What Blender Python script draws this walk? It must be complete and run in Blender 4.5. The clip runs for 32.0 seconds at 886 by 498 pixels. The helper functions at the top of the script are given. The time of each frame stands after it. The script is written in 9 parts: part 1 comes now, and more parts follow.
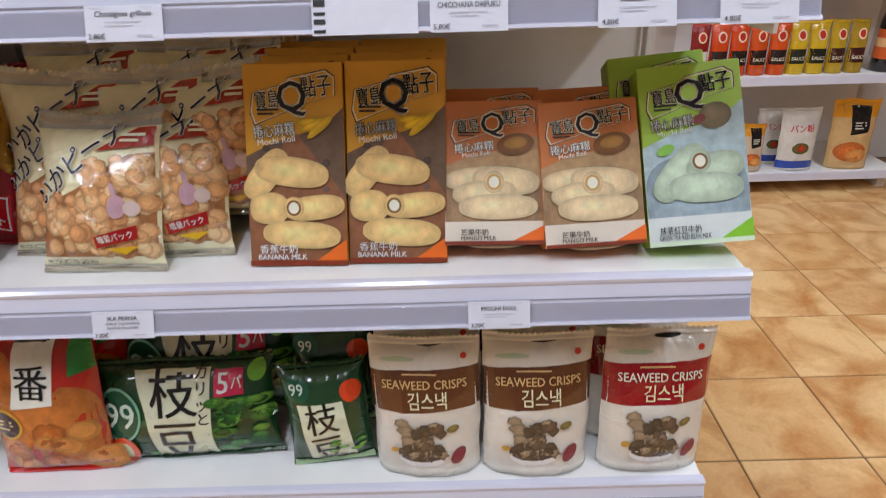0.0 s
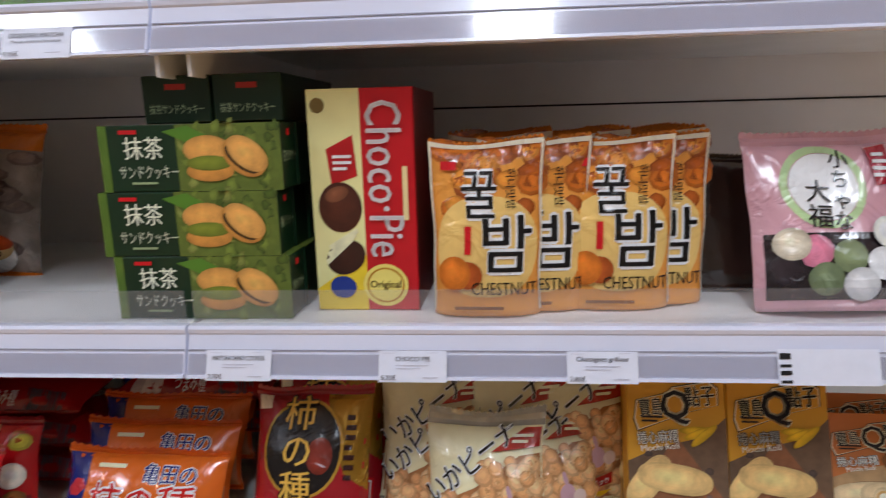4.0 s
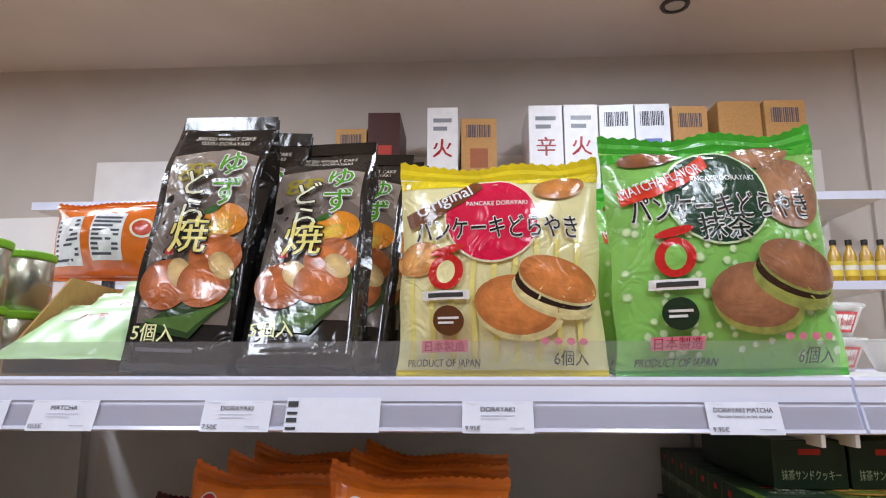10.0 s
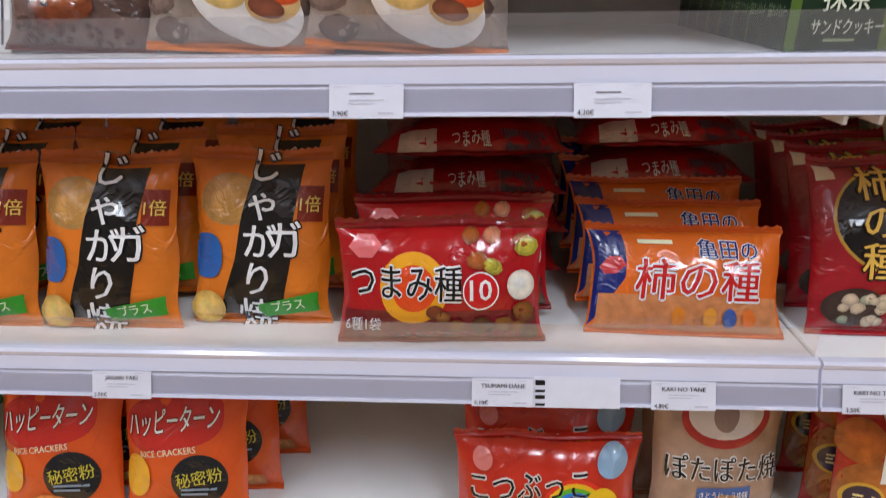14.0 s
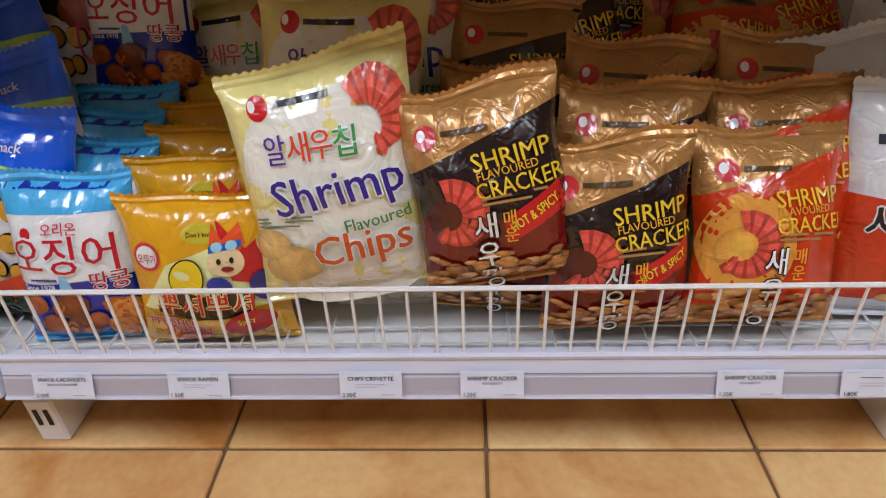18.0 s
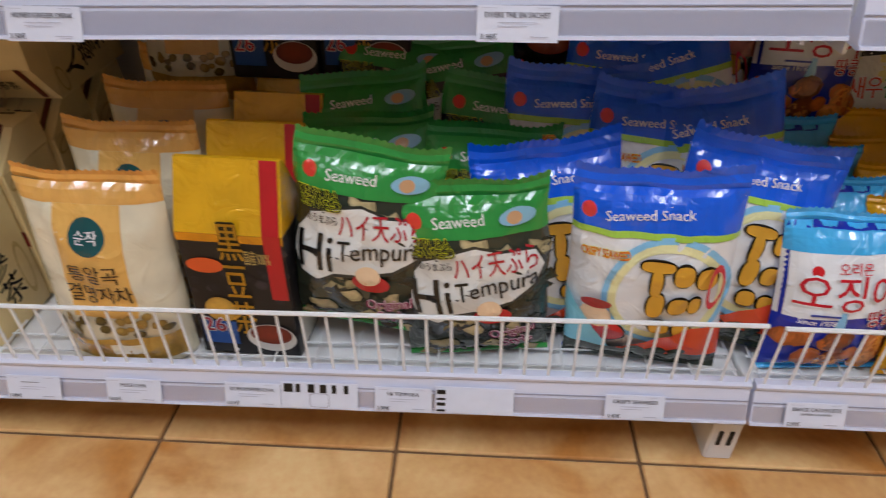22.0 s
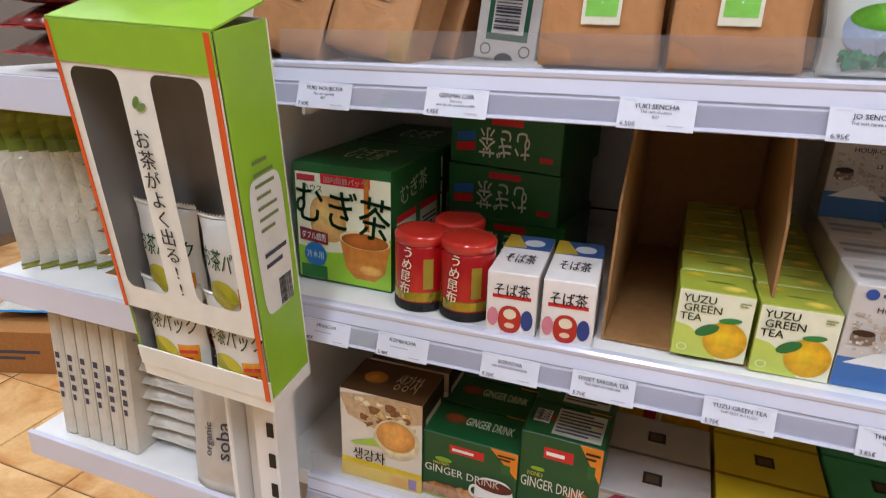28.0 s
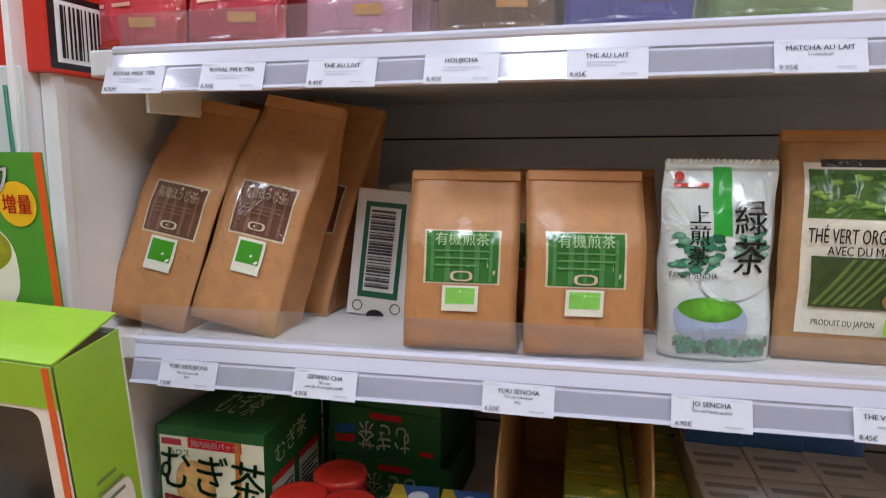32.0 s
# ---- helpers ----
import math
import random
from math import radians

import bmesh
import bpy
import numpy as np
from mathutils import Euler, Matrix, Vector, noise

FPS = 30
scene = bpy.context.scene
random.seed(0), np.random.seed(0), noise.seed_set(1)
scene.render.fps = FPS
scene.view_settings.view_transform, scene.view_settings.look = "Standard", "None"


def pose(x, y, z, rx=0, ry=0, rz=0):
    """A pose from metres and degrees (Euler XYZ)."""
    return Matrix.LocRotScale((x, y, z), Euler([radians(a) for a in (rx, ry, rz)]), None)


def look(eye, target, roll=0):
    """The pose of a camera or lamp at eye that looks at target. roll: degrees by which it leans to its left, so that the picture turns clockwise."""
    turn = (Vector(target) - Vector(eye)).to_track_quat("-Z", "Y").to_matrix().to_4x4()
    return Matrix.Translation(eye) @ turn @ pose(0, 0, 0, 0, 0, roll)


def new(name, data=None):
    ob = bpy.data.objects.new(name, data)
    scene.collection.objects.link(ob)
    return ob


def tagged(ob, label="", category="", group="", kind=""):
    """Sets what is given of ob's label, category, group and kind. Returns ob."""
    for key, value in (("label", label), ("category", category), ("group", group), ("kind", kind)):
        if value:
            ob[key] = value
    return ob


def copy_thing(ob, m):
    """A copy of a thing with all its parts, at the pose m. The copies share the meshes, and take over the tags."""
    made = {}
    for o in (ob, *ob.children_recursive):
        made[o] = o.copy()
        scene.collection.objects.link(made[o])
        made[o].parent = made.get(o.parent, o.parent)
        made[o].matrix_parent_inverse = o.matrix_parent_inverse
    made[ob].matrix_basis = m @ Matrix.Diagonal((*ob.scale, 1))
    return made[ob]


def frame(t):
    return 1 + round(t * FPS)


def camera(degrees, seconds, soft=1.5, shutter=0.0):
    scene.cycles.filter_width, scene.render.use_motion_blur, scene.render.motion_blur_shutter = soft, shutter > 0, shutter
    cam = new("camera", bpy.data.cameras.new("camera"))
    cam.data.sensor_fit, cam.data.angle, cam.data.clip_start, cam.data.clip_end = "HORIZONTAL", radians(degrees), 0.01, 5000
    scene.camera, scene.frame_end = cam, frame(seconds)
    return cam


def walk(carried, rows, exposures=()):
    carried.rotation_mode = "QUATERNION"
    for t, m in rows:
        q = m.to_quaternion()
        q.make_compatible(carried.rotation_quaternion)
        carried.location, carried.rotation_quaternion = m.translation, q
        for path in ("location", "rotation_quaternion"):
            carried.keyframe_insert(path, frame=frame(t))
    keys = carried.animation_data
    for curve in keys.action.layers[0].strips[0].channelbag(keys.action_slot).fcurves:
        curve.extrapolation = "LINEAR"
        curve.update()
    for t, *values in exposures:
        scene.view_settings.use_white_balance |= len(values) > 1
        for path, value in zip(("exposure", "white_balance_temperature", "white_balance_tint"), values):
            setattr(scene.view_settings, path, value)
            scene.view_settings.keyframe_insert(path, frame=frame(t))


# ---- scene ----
cam = camera(70.4, 32.0, 1.1, 0.28)
PATH = [
    (0, (-0.4459, -0.7875, 1.6450), (-0.4582, 1.6491, 0.3842), -1.7),
    (0.5, (-0.4226, -0.7134, 1.6766), (-0.4212, 1.7452, 0.4582), -1.5),
    (1, (-0.4555, -0.7093, 1.6807), (-0.4898, 1.7699, 0.5063), -1.7),
    (1.5, (-0.5447, -0.7093, 1.6670), (-0.7862, 1.7726, 0.5241), -2.1),
    (2, (-0.6860, -0.7313, 1.6752), (-1.0468, 1.7562, 0.5749), -1.3),
    (2.5, (-0.9631, -0.7711, 1.7040), (-1.3418, 1.7342, 0.6503), -0.9),
    (3, (-1.0057, -0.7875, 1.7740), (-1.3734, 1.7973, 0.9302), -1.1),
    (3.5, (-1.0098, -0.8081, 1.8618), (-1.3638, 1.8289, 1.1923), -1.6),
    (4, (-0.9494, -0.7930, 1.8714), (-1.1744, 1.8851, 1.3171), -1.5),
    (4.5, (-0.8836, -0.7848, 1.8988), (-0.8397, 1.9277, 1.4914), -1.2),
    (6.5, (-0.9810, -0.9782, 2.0251), (-0.9247, 1.7356, 2.4202), -2.0),
    (7, (-1.1676, -0.9220, 2.0402), (-1.5751, 1.7562, 2.4765), -2.0),
    (7.5, (-1.3404, -0.8081, 2.0662), (-1.8824, 1.8385, 2.5492), -2.7),
    (8, (-1.5051, -0.7697, 2.0594), (-2.0525, 1.8728, 2.5588), -1.6),
    (8.5, (-1.6793, -0.8054, 2.0662), (-2.0800, 1.8604, 2.5848), -1.5),
    (9, (-1.8261, -0.8548, 2.0457), (-2.0800, 1.8302, 2.5505), -1.4),
    (9.5, (-1.8536, -0.8465, 2.0402), (-2.0347, 1.8453, 2.5368), -0.6),
    (10, (-1.8467, -0.8424, 2.0429), (-1.9935, 1.8508, 2.5409), -0.0),
    (10.5, (-1.8357, -0.8493, 2.0319), (-1.9606, 1.8481, 2.5176), 0.0),
    (11, (-1.8440, -0.8452, 1.9702), (-1.9620, 1.8769, 2.3036), 0.2),
    (11.5, (-1.8645, -0.8163, 1.8755), (-1.9894, 1.9181, 2.0772), 0.3),
    (12, (-1.8906, -0.8246, 1.8577), (-2.0566, 1.9153, 1.8206), 0.6),
    (12.5, (-1.8892, -0.8122, 1.8083), (-2.0580, 1.9167, 1.5805), 1.0),
    (13, (-1.8728, -0.7958, 1.7562), (-2.0223, 1.9030, 1.2801), 0.7),
    (13.5, (-1.8645, -0.7944, 1.7054), (-1.9894, 1.8399, 0.9453), -0.1),
    (15.5, (-1.8357, -0.7107, 1.5051), (-2.1005, 1.5092, -0.0864), -3.7),
    (16, (-1.8906, -0.7738, 1.2197), (-2.1870, 1.5998, -0.1249), -1.8),
    (16.5, (-2.0045, -0.7203, 0.9851), (-2.1842, 1.6107, -0.4514), -0.2),
    (17, (-2.0498, -0.7615, 0.8122), (-2.2130, 1.5257, -0.6956), 0.1),
    (17.5, (-2.0539, -0.7697, 0.8012), (-2.1897, 1.5078, -0.7230), -0.5),
    (18, (-2.0457, -0.7519, 0.8232), (-2.1691, 1.5408, -0.6791), -2.4),
    (18.5, (-2.0539, -0.7491, 0.8685), (-2.1719, 1.5613, -0.6078), -4.0),
    (19, (-2.1458, -0.7532, 0.9851), (-2.2652, 1.5517, -0.5008), -4.4),
    (19.5, (-2.3736, -0.7944, 1.0098), (-2.5012, 1.5298, -0.4418), -3.3),
    (20, (-2.5835, -0.8095, 0.9357), (-2.6795, 1.5215, -0.5076), -0.9),
    (20.5, (-2.7371, -0.7217, 0.8548), (-2.8195, 1.5586, -0.6695), 0.3),
    (21, (-2.8071, -0.7038, 0.8452), (-2.8387, 1.5476, -0.7217), 1.6),
    (21.5, (-2.9951, -0.7423, 0.8904), (-2.9896, 1.5133, -0.6723), 2.2),
    (22, (-3.1803, -0.7738, 0.9343), (-3.3093, 1.4571, -0.6586), -0.0),
    (22.5, (-3.2722, -0.8012, 0.9714), (-3.6042, 1.4337, -0.5858), -3.1),
    (23, (-3.3106, -0.8328, 0.9961), (-3.7991, 1.4145, -0.5008), -5.5),
    (23.5, (-3.3175, -0.8355, 0.9947), (-3.8539, 1.4145, -0.4816), -6.2),
    (24, (-3.3518, -0.8452, 0.9810), (-3.8951, 1.4200, -0.4706), -6.2),
    (24.5, (-3.3998, -0.8067, 0.9714), (-3.9157, 1.4804, -0.4541), -5.7),
    (25, (-3.4355, -0.7025, 1.1141), (-3.9157, 1.6107, -0.2813), -5.1),
    (25.5, (-3.4012, -0.6901, 1.2471), (-3.8142, 1.6519, -0.1221), -4.1),
    (27.5, (-3.4986, -0.8602, 1.5805), (-4.3438, 1.5380, 0.5529), 0.8),
    (28, (-3.5055, -0.8836, 1.6478), (-4.4192, 1.5174, 0.6833), 1.4),
    (28.5, (-3.4917, -0.8808, 1.6930), (-4.4247, 1.5229, 0.7573), 1.3),
    (29, (-3.4780, -0.8575, 1.6752), (-4.4027, 1.5531, 0.7450), -0.2),
    (29.5, (-3.4670, -0.7971, 1.6203), (-4.2148, 1.6684, 0.6737), -1.6),
    (30, (-3.4588, -0.7601, 1.6121), (-4.0872, 1.7273, 0.6380), -3.0),
    (30.5, (-3.4629, -0.7601, 1.6272), (-4.0488, 1.7424, 0.6668), -3.5),
    (31, (-3.4849, -0.8026, 1.7397), (-4.0611, 1.7726, 0.9865), -2.3),
    (31.5, (-3.4959, -0.8177, 1.8193), (-4.0543, 1.8110, 1.2664), -0.8),
    (32, (-3.4780, -0.8218, 1.8549), (-4.0447, 1.8316, 1.4447), 0.6),
]
walk(cam, [(t, look(eye, target, roll)) for t, eye, target, roll in PATH],
     ((0, -0.05), (2, 0.0), (3, -0.05), (4.2, -0.16), (7, -0.1), (9, -0.1), (12, 0.0), (14, 0.0), (16, 0.1), (18, 0.05), (21, 0.0), (23, 0.0), (25, 0.05), (27, 0.15), (29, 0.2), (30, 0.25), (31, 0.12), (32, 0.0)))

# Plan unit: the whole plan is laid out in shelf units, K metres each.
K = 1.372


def at(x, y, z, rx=0, ry=0, rz=0):
    return pose(K * x, K * y, K * z, rx, ry, rz)


# ---------- world and lamps ----------
world = bpy.data.worlds.new("world")
scene.world = world
world.use_nodes = True
world.node_tree.nodes["Background"].inputs[0].default_value = (0.9, 0.93, 1.0, 1)
world.node_tree.nodes["Background"].inputs[1].default_value = 0.05

# ---------- materials ----------
def C(h):
    v = [int(h[i:i + 2], 16) / 255 for i in (0, 2, 4)]
    v = [x / 12.92 if x <= 0.04045 else ((x + 0.055) / 1.055) ** 2.4 for x in v]
    return tuple(min(0.86, 1.18 * x ** 1.18) for x in v)


MATS = {}


def mk(col, rough=0.5, metal=0.0, var=0.1, vscale=25.0, bump=0.0, bscale=120.0, coat=0.0, name="paint", twist=0.0):
    key = (col, rough, metal, var, vscale, bump, bscale, coat, twist)
    if key in MATS:
        return MATS[key]
    m = bpy.data.materials.new(name)
    m.use_nodes = True
    nt = m.node_tree
    b = nt.nodes["Principled BSDF"]
    b.inputs["Roughness"].default_value, b.inputs["Metallic"].default_value = rough, metal
    b.inputs["Coat Weight"].default_value, b.inputs["Coat Roughness"].default_value = coat, 0.07
    tc = nt.nodes.new("ShaderNodeTexCoord")
    c = C(col) if isinstance(col, str) else col
    n = nt.nodes.new("ShaderNodeTexNoise")
    n.inputs["Scale"].default_value, n.inputs["Detail"].default_value = vscale, 3.0
    nt.links.new(tc.outputs["Object"], n.inputs["Vector"])
    r = nt.nodes.new("ShaderNodeValToRGB")
    r.color_ramp.elements[0].position, r.color_ramp.elements[1].position = 0.3, 0.7
    r.color_ramp.elements[0].color = (*[x * (1 - var) for x in c], 1)
    r.color_ramp.elements[1].color = (*[min(1, x * (1 + var * 0.6)) for x in c], 1)
    nt.links.new(n.outputs["Fac"], r.inputs["Fac"])
    nt.links.new(r.outputs["Color"], b.inputs["Base Color"])
    if bump:
        n2 = nt.nodes.new("ShaderNodeTexNoise")
        n2.inputs["Scale"].default_value, n2.inputs["Detail"].default_value = bscale, 4.0 if not twist else 2.5
        n2.inputs["Distortion"].default_value = twist
        nt.links.new(tc.outputs["Object"], n2.inputs["Vector"])
        bp = nt.nodes.new("ShaderNodeBump")
        bp.inputs["Strength"].default_value, bp.inputs["Distance"].default_value = bump, 0.004
        height = n2.outputs["Fac"]
        if twist:
            # film creases: sharp folds where the noise crosses its middle, over the soft swell
            fold = nt.nodes.new("ShaderNodeMath")
            fold.operation = "SUBTRACT"
            fold.inputs[1].default_value = 0.5
            ridge = nt.nodes.new("ShaderNodeMath")
            ridge.operation = "ABSOLUTE"
            mixed = nt.nodes.new("ShaderNodeMath")
            mixed.operation = "MULTIPLY_ADD"
            mixed.inputs[1].default_value = 1.6
            nt.links.new(height, fold.inputs[0])
            nt.links.new(fold.outputs[0], ridge.inputs[0])
            nt.links.new(ridge.outputs[0], mixed.inputs[0])
            nt.links.new(height, mixed.inputs[2])
            height = mixed.outputs[0]
        nt.links.new(height, bp.inputs["Height"])
        nt.links.new(bp.outputs["Normal"], b.inputs["Normal"])
    MATS[key] = m
    return m


KIND = {}


def kinded(kind, c, m):
    KIND[m.name] = (kind, C(c) if isinstance(c, str) else c)
    return m


def film(c): return kinded("film", c, mk(c, 0.2, 0.0, 0.12, 14, 0.85, 17, 0.6, "film", 1.4))
def ink(c): return kinded("ink", c, mk(c, 0.4, 0.0, 0.06, 30, 0.1, 60, 0.06, "ink"))
def card(c): return mk(c, 0.42, 0.0, 0.06, 20, 0.03, 300, 0.0, "card")
def foil(c): return mk(c, 0.2, 0.65, 0.15, 18, 1.0, 18, 0.2, "foil", 1.4)
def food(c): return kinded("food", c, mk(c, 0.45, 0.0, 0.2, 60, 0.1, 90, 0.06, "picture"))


def on_film(m):
    """The same ink printed on a creased film bag."""
    kind, c = KIND.get(m.name, ("", None))
    if kind == "ink":
        return mk(c, 0.24, 0.0, 0.06, 30, 0.85, 17, 0.5, "film_ink", 1.4)
    if kind == "food":
        return mk(c, 0.26, 0.0, 0.22, 60, 0.85, 17, 0.45, "film_picture", 1.4)
    return m


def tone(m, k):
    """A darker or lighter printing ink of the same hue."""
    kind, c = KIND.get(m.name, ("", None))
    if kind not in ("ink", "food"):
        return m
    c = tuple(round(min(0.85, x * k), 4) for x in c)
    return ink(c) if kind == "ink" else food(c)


def kraft(c="b78a5c"): return mk(c, 0.75, 0.0, 0.12, 60, 0.12, 200, 0.0, "kraft")


def clear(name, tint=(1, 1, 1), gloss=0.10, rough=0.06, haze=0.0, hazecol=(0.8, 0.8, 0.85)):
    m = bpy.data.materials.new(name)
    m.use_nodes = True
    nt = m.node_tree
    nt.nodes.remove(nt.nodes["Principled BSDF"])
    out = nt.nodes["Material Output"]
    tr = nt.nodes.new("ShaderNodeBsdfTransparent")
    tr.inputs[0].default_value = (*tint, 1)
    g = nt.nodes.new("ShaderNodeBsdfGlossy")
    g.inputs["Roughness"].default_value = rough
    mix = nt.nodes.new("ShaderNodeMixShader")
    mix.inputs[0].default_value = gloss
    nt.links.new(tr.outputs[0], mix.inputs[1])
    nt.links.new(g.outputs[0], mix.inputs[2])
    last = mix
    if haze:
        d = nt.nodes.new("ShaderNodeBsdfDiffuse")
        d.inputs[0].default_value = (*hazecol, 1)
        mix2 = nt.nodes.new("ShaderNodeMixShader")
        mix2.inputs[0].default_value = haze
        nt.links.new(mix.outputs[0], mix2.inputs[1])
        nt.links.new(d.outputs[0], mix2.inputs[2])
        last = mix2
    nt.links.new(last.outputs[0], out.inputs[0])
    return m


def glow(name, col, strength):
    m = bpy.data.materials.new(name)
    m.use_nodes = True
    b = m.node_tree.nodes["Principled BSDF"]
    b.inputs["Base Color"].default_value = (0.9, 0.9, 0.9, 1)
    b.inputs["Emission Color"].default_value, b.inputs["Emission Strength"].default_value = (*col, 1), strength
    return m


SHELF = mk("e6e3e2", 0.38, 0, 0.05, 9, 0.02, 200, 0, "white_enamel")
BACK = mk("e2dedb", 0.5, 0, 0.06, 5, 0.03, 150, 0, "back_enamel")
RAIL = mk("d2d4e2", 0.2, 0, 0.04, 6, 0.0, 50, 0.5, "rail_plastic")
LABELG = mk("b4b4c0", 0.6, 0, 0.05, 30, 0, 50, 0, "label_grey")
LABELW = mk("d6d8e6", 0.5, 0, 0.03, 60, 0, 50, 0, "label_paper")
INKP = mk("74747f", 0.6, 0, 0.05, 30, 0, 50, 0, "label_ink_grey")
INKK = mk("50505c", 0.6, 0, 0.05, 30, 0, 50, 0, "label_ink")
WIRE = mk("efece6", 0.3, 0, 0.06, 40, 0, 50, 0.3, "wire_coat")
GROOVE = mk("9a9aa8", 0.5, 0, 0.05, 30, 0, 50, 0, "groove_shade")
DARK = mk("1d1b1a", 0.6, 0, 0.1, 30, 0, 50, 0, "dark")
ACRYL = clear("acrylic", (0.98, 0.98, 0.985), 0.10, 0.05, 0.055)
STRIP = clear("label_flap", (0.94, 0.94, 0.955), 0.12, 0.08, 0.06, (0.6, 0.6, 0.66))
CELLO = clear("cellophane", (0.98, 0.98, 0.98), 0.16, 0.12)

# ---------- mesh helpers ----------
def part(name, bm, material, parent, label=""):
    me = bpy.data.meshes.new(name)
    if isinstance(bm, tuple):
        me.from_pydata([(v[0] * K, v[1] * K, v[2] * K) for v in bm[0]], [], bm[1])
    else:
        bm.transform(Matrix.Diagonal((K, K, K, 1)))
        bm.to_mesh(me)
        bm.free()
    me.materials.append(material)
    ob = new(name, me)
    ob.parent = parent
    if label:
        ob["label"] = label
    return ob


def smooth(ob):
    ob.data.polygons.foreach_set("use_smooth", [True] * len(ob.data.polygons))
    return ob


def block(x0, y0, z0, x1, y1, z1, bevel=0.0, bm=None):
    b2 = bmesh.new()
    m = Matrix.Translation(((x0 + x1) / 2, (y0 + y1) / 2, (z0 + z1) / 2)) @ Matrix.Diagonal((x1 - x0, y1 - y0, z1 - z0, 1))
    bmesh.ops.create_cube(b2, size=1, matrix=m)
    if bevel:
        bmesh.ops.bevel(b2, geom=b2.edges[:], offset=bevel, segments=1, affect="EDGES")
    if bm is None:
        return b2
    tmp = bpy.data.meshes.new("tmp")
    b2.to_mesh(tmp)
    b2.free()
    bm.from_mesh(tmp)
    bpy.data.meshes.remove(tmp)
    return bm


def lathe(profile, n=20):
    vs, fs = [], []
    for r, z in profile:
        vs += [(r * math.cos(2 * math.pi * i / n), r * math.sin(2 * math.pi * i / n), z) for i in range(n)]
    for j in range(len(profile) - 1):
        fs += [(j * n + i, j * n + (i + 1) % n, (j + 1) * n + (i + 1) % n, (j + 1) * n + i) for i in range(n)]
    fs.append(tuple(range(n))[::-1])
    fs.append(tuple(range((len(profile) - 1) * n, len(profile) * n)))
    return vs, fs


def thing(name, label, category, group="", kind=""):
    return tagged(new(name), label, category, group, kind)


def structure(name, bm, material, label, category):
    return tagged(part(name, bm, material, None), label, category, "", "structure")


# ---------- room ----------
TP, TX, TY = 0.3105, -1.787, -0.060
XL, XR, YN, YF, HC = -6.0, 4.0, -3.2, 2.72, 3.2
GROUT = mk("7d6247", 0.8, 0, 0.15, 30, 0.1, 200, 0, "grout")
WALLM = mk("c2bab3", 0.85, 0, 0.05, 2.5, 0.06, 140, 0, "wall_paint")
# walls around the shop: grey darkened to cut bounce, standing for dark stocked shelves
SHOPM = mk("857d76", 0.8, 0, 0.08, 2.0, 0.06, 140, 0, "low_bounce_wall")
CEILM = mk("cdc3bd", 0.9, 0, 0.05, 1.5, 0.05, 90, 0, "ceiling_paint")
floor = structure("floor", block(XL, YN, -0.06, XR, YF, -0.004), GROUT, "dark grout bed under warm terracotta floor tiles", "floor")
structure("wall_north", block(XL, YF, -0.06, XR, YF + 0.12, HC), WALLM, "plain warm grey painted wall behind the far shelves", "wall")
structure("wall_south", block(XL, YN - 0.12, -0.06, XR, YN, HC), SHOPM, "plain shop wall in a grey darkened to cut bounced light", "wall")
structure("wall_west", block(XL - 0.12, YN - 0.12, -0.06, XL, YF + 0.12, HC), SHOPM, "plain shop wall in a grey darkened to cut bounced light", "wall")
structure("wall_east", block(XR, YN - 0.12, -0.06, XR + 0.12, YF + 0.12, HC), SHOPM, "plain shop wall in a grey darkened to cut bounced light", "wall")
structure("ceiling", block(XL - 0.12, YN - 0.12, HC, XR + 0.12, YF + 0.12, HC + 0.1), CEILM, "plain pale grey plaster ceiling", "ceiling")

# ceiling lamps: long white panels over the aisles, the far row added as fill
PANEL = glow("lamp_diffuser", (0.95, 0.98, 1.04), 5.0)
LAMPW = mk("e9e9e9", 0.4, 0, 0.03, 10, 0, 50, 0, "lamp_frame")


def ceiling_lamp(x, y, power, turn=0):
    o = thing("ceiling_light", "unseen white rectangular ceiling light panel, switched on", "ceiling light", "ceiling lights")
    bm = block(-0.62, -0.16, -0.05, 0.62, -0.15, 0)
    for a in ((-0.62, 0.15, -0.05, 0.62, 0.16, 0), (-0.62, -0.15, -0.05, -0.61, 0.15, 0), (0.61, -0.15, -0.05, 0.62, 0.15, 0)):
        block(*a, bm=bm)
    part("frame", bm, LAMPW, o)
    part("diffuser", block(-0.608, -0.148, -0.035, 0.608, 0.148, -0.025), PANEL, o)
    o.matrix_basis = at(x, y, HC, 0, 0, turn)
    la = bpy.data.lights.new("panel_lamp", "AREA")
    la.shape, la.size, la.size_y, la.energy, la.color = "RECTANGLE", 1.2 * K, 0.28 * K, power * K * K, (0.85, 0.95, 1.11)
    lo = new("panel_lamp", la)
    lo.matrix_basis = at(x, y, HC - 0.06, 0, 0, turn)


# near row: middle two placed from rail reflections, outer two added at equal spacing
for lx in (-4.85, -2.72, -0.60, 1.52):
    ceiling_lamp(lx, -1.45, 30, 90)
    # far row is added, kept out of view, to brighten the aisle behind
    ceiling_lamp(lx, 1.00, 27, 90)

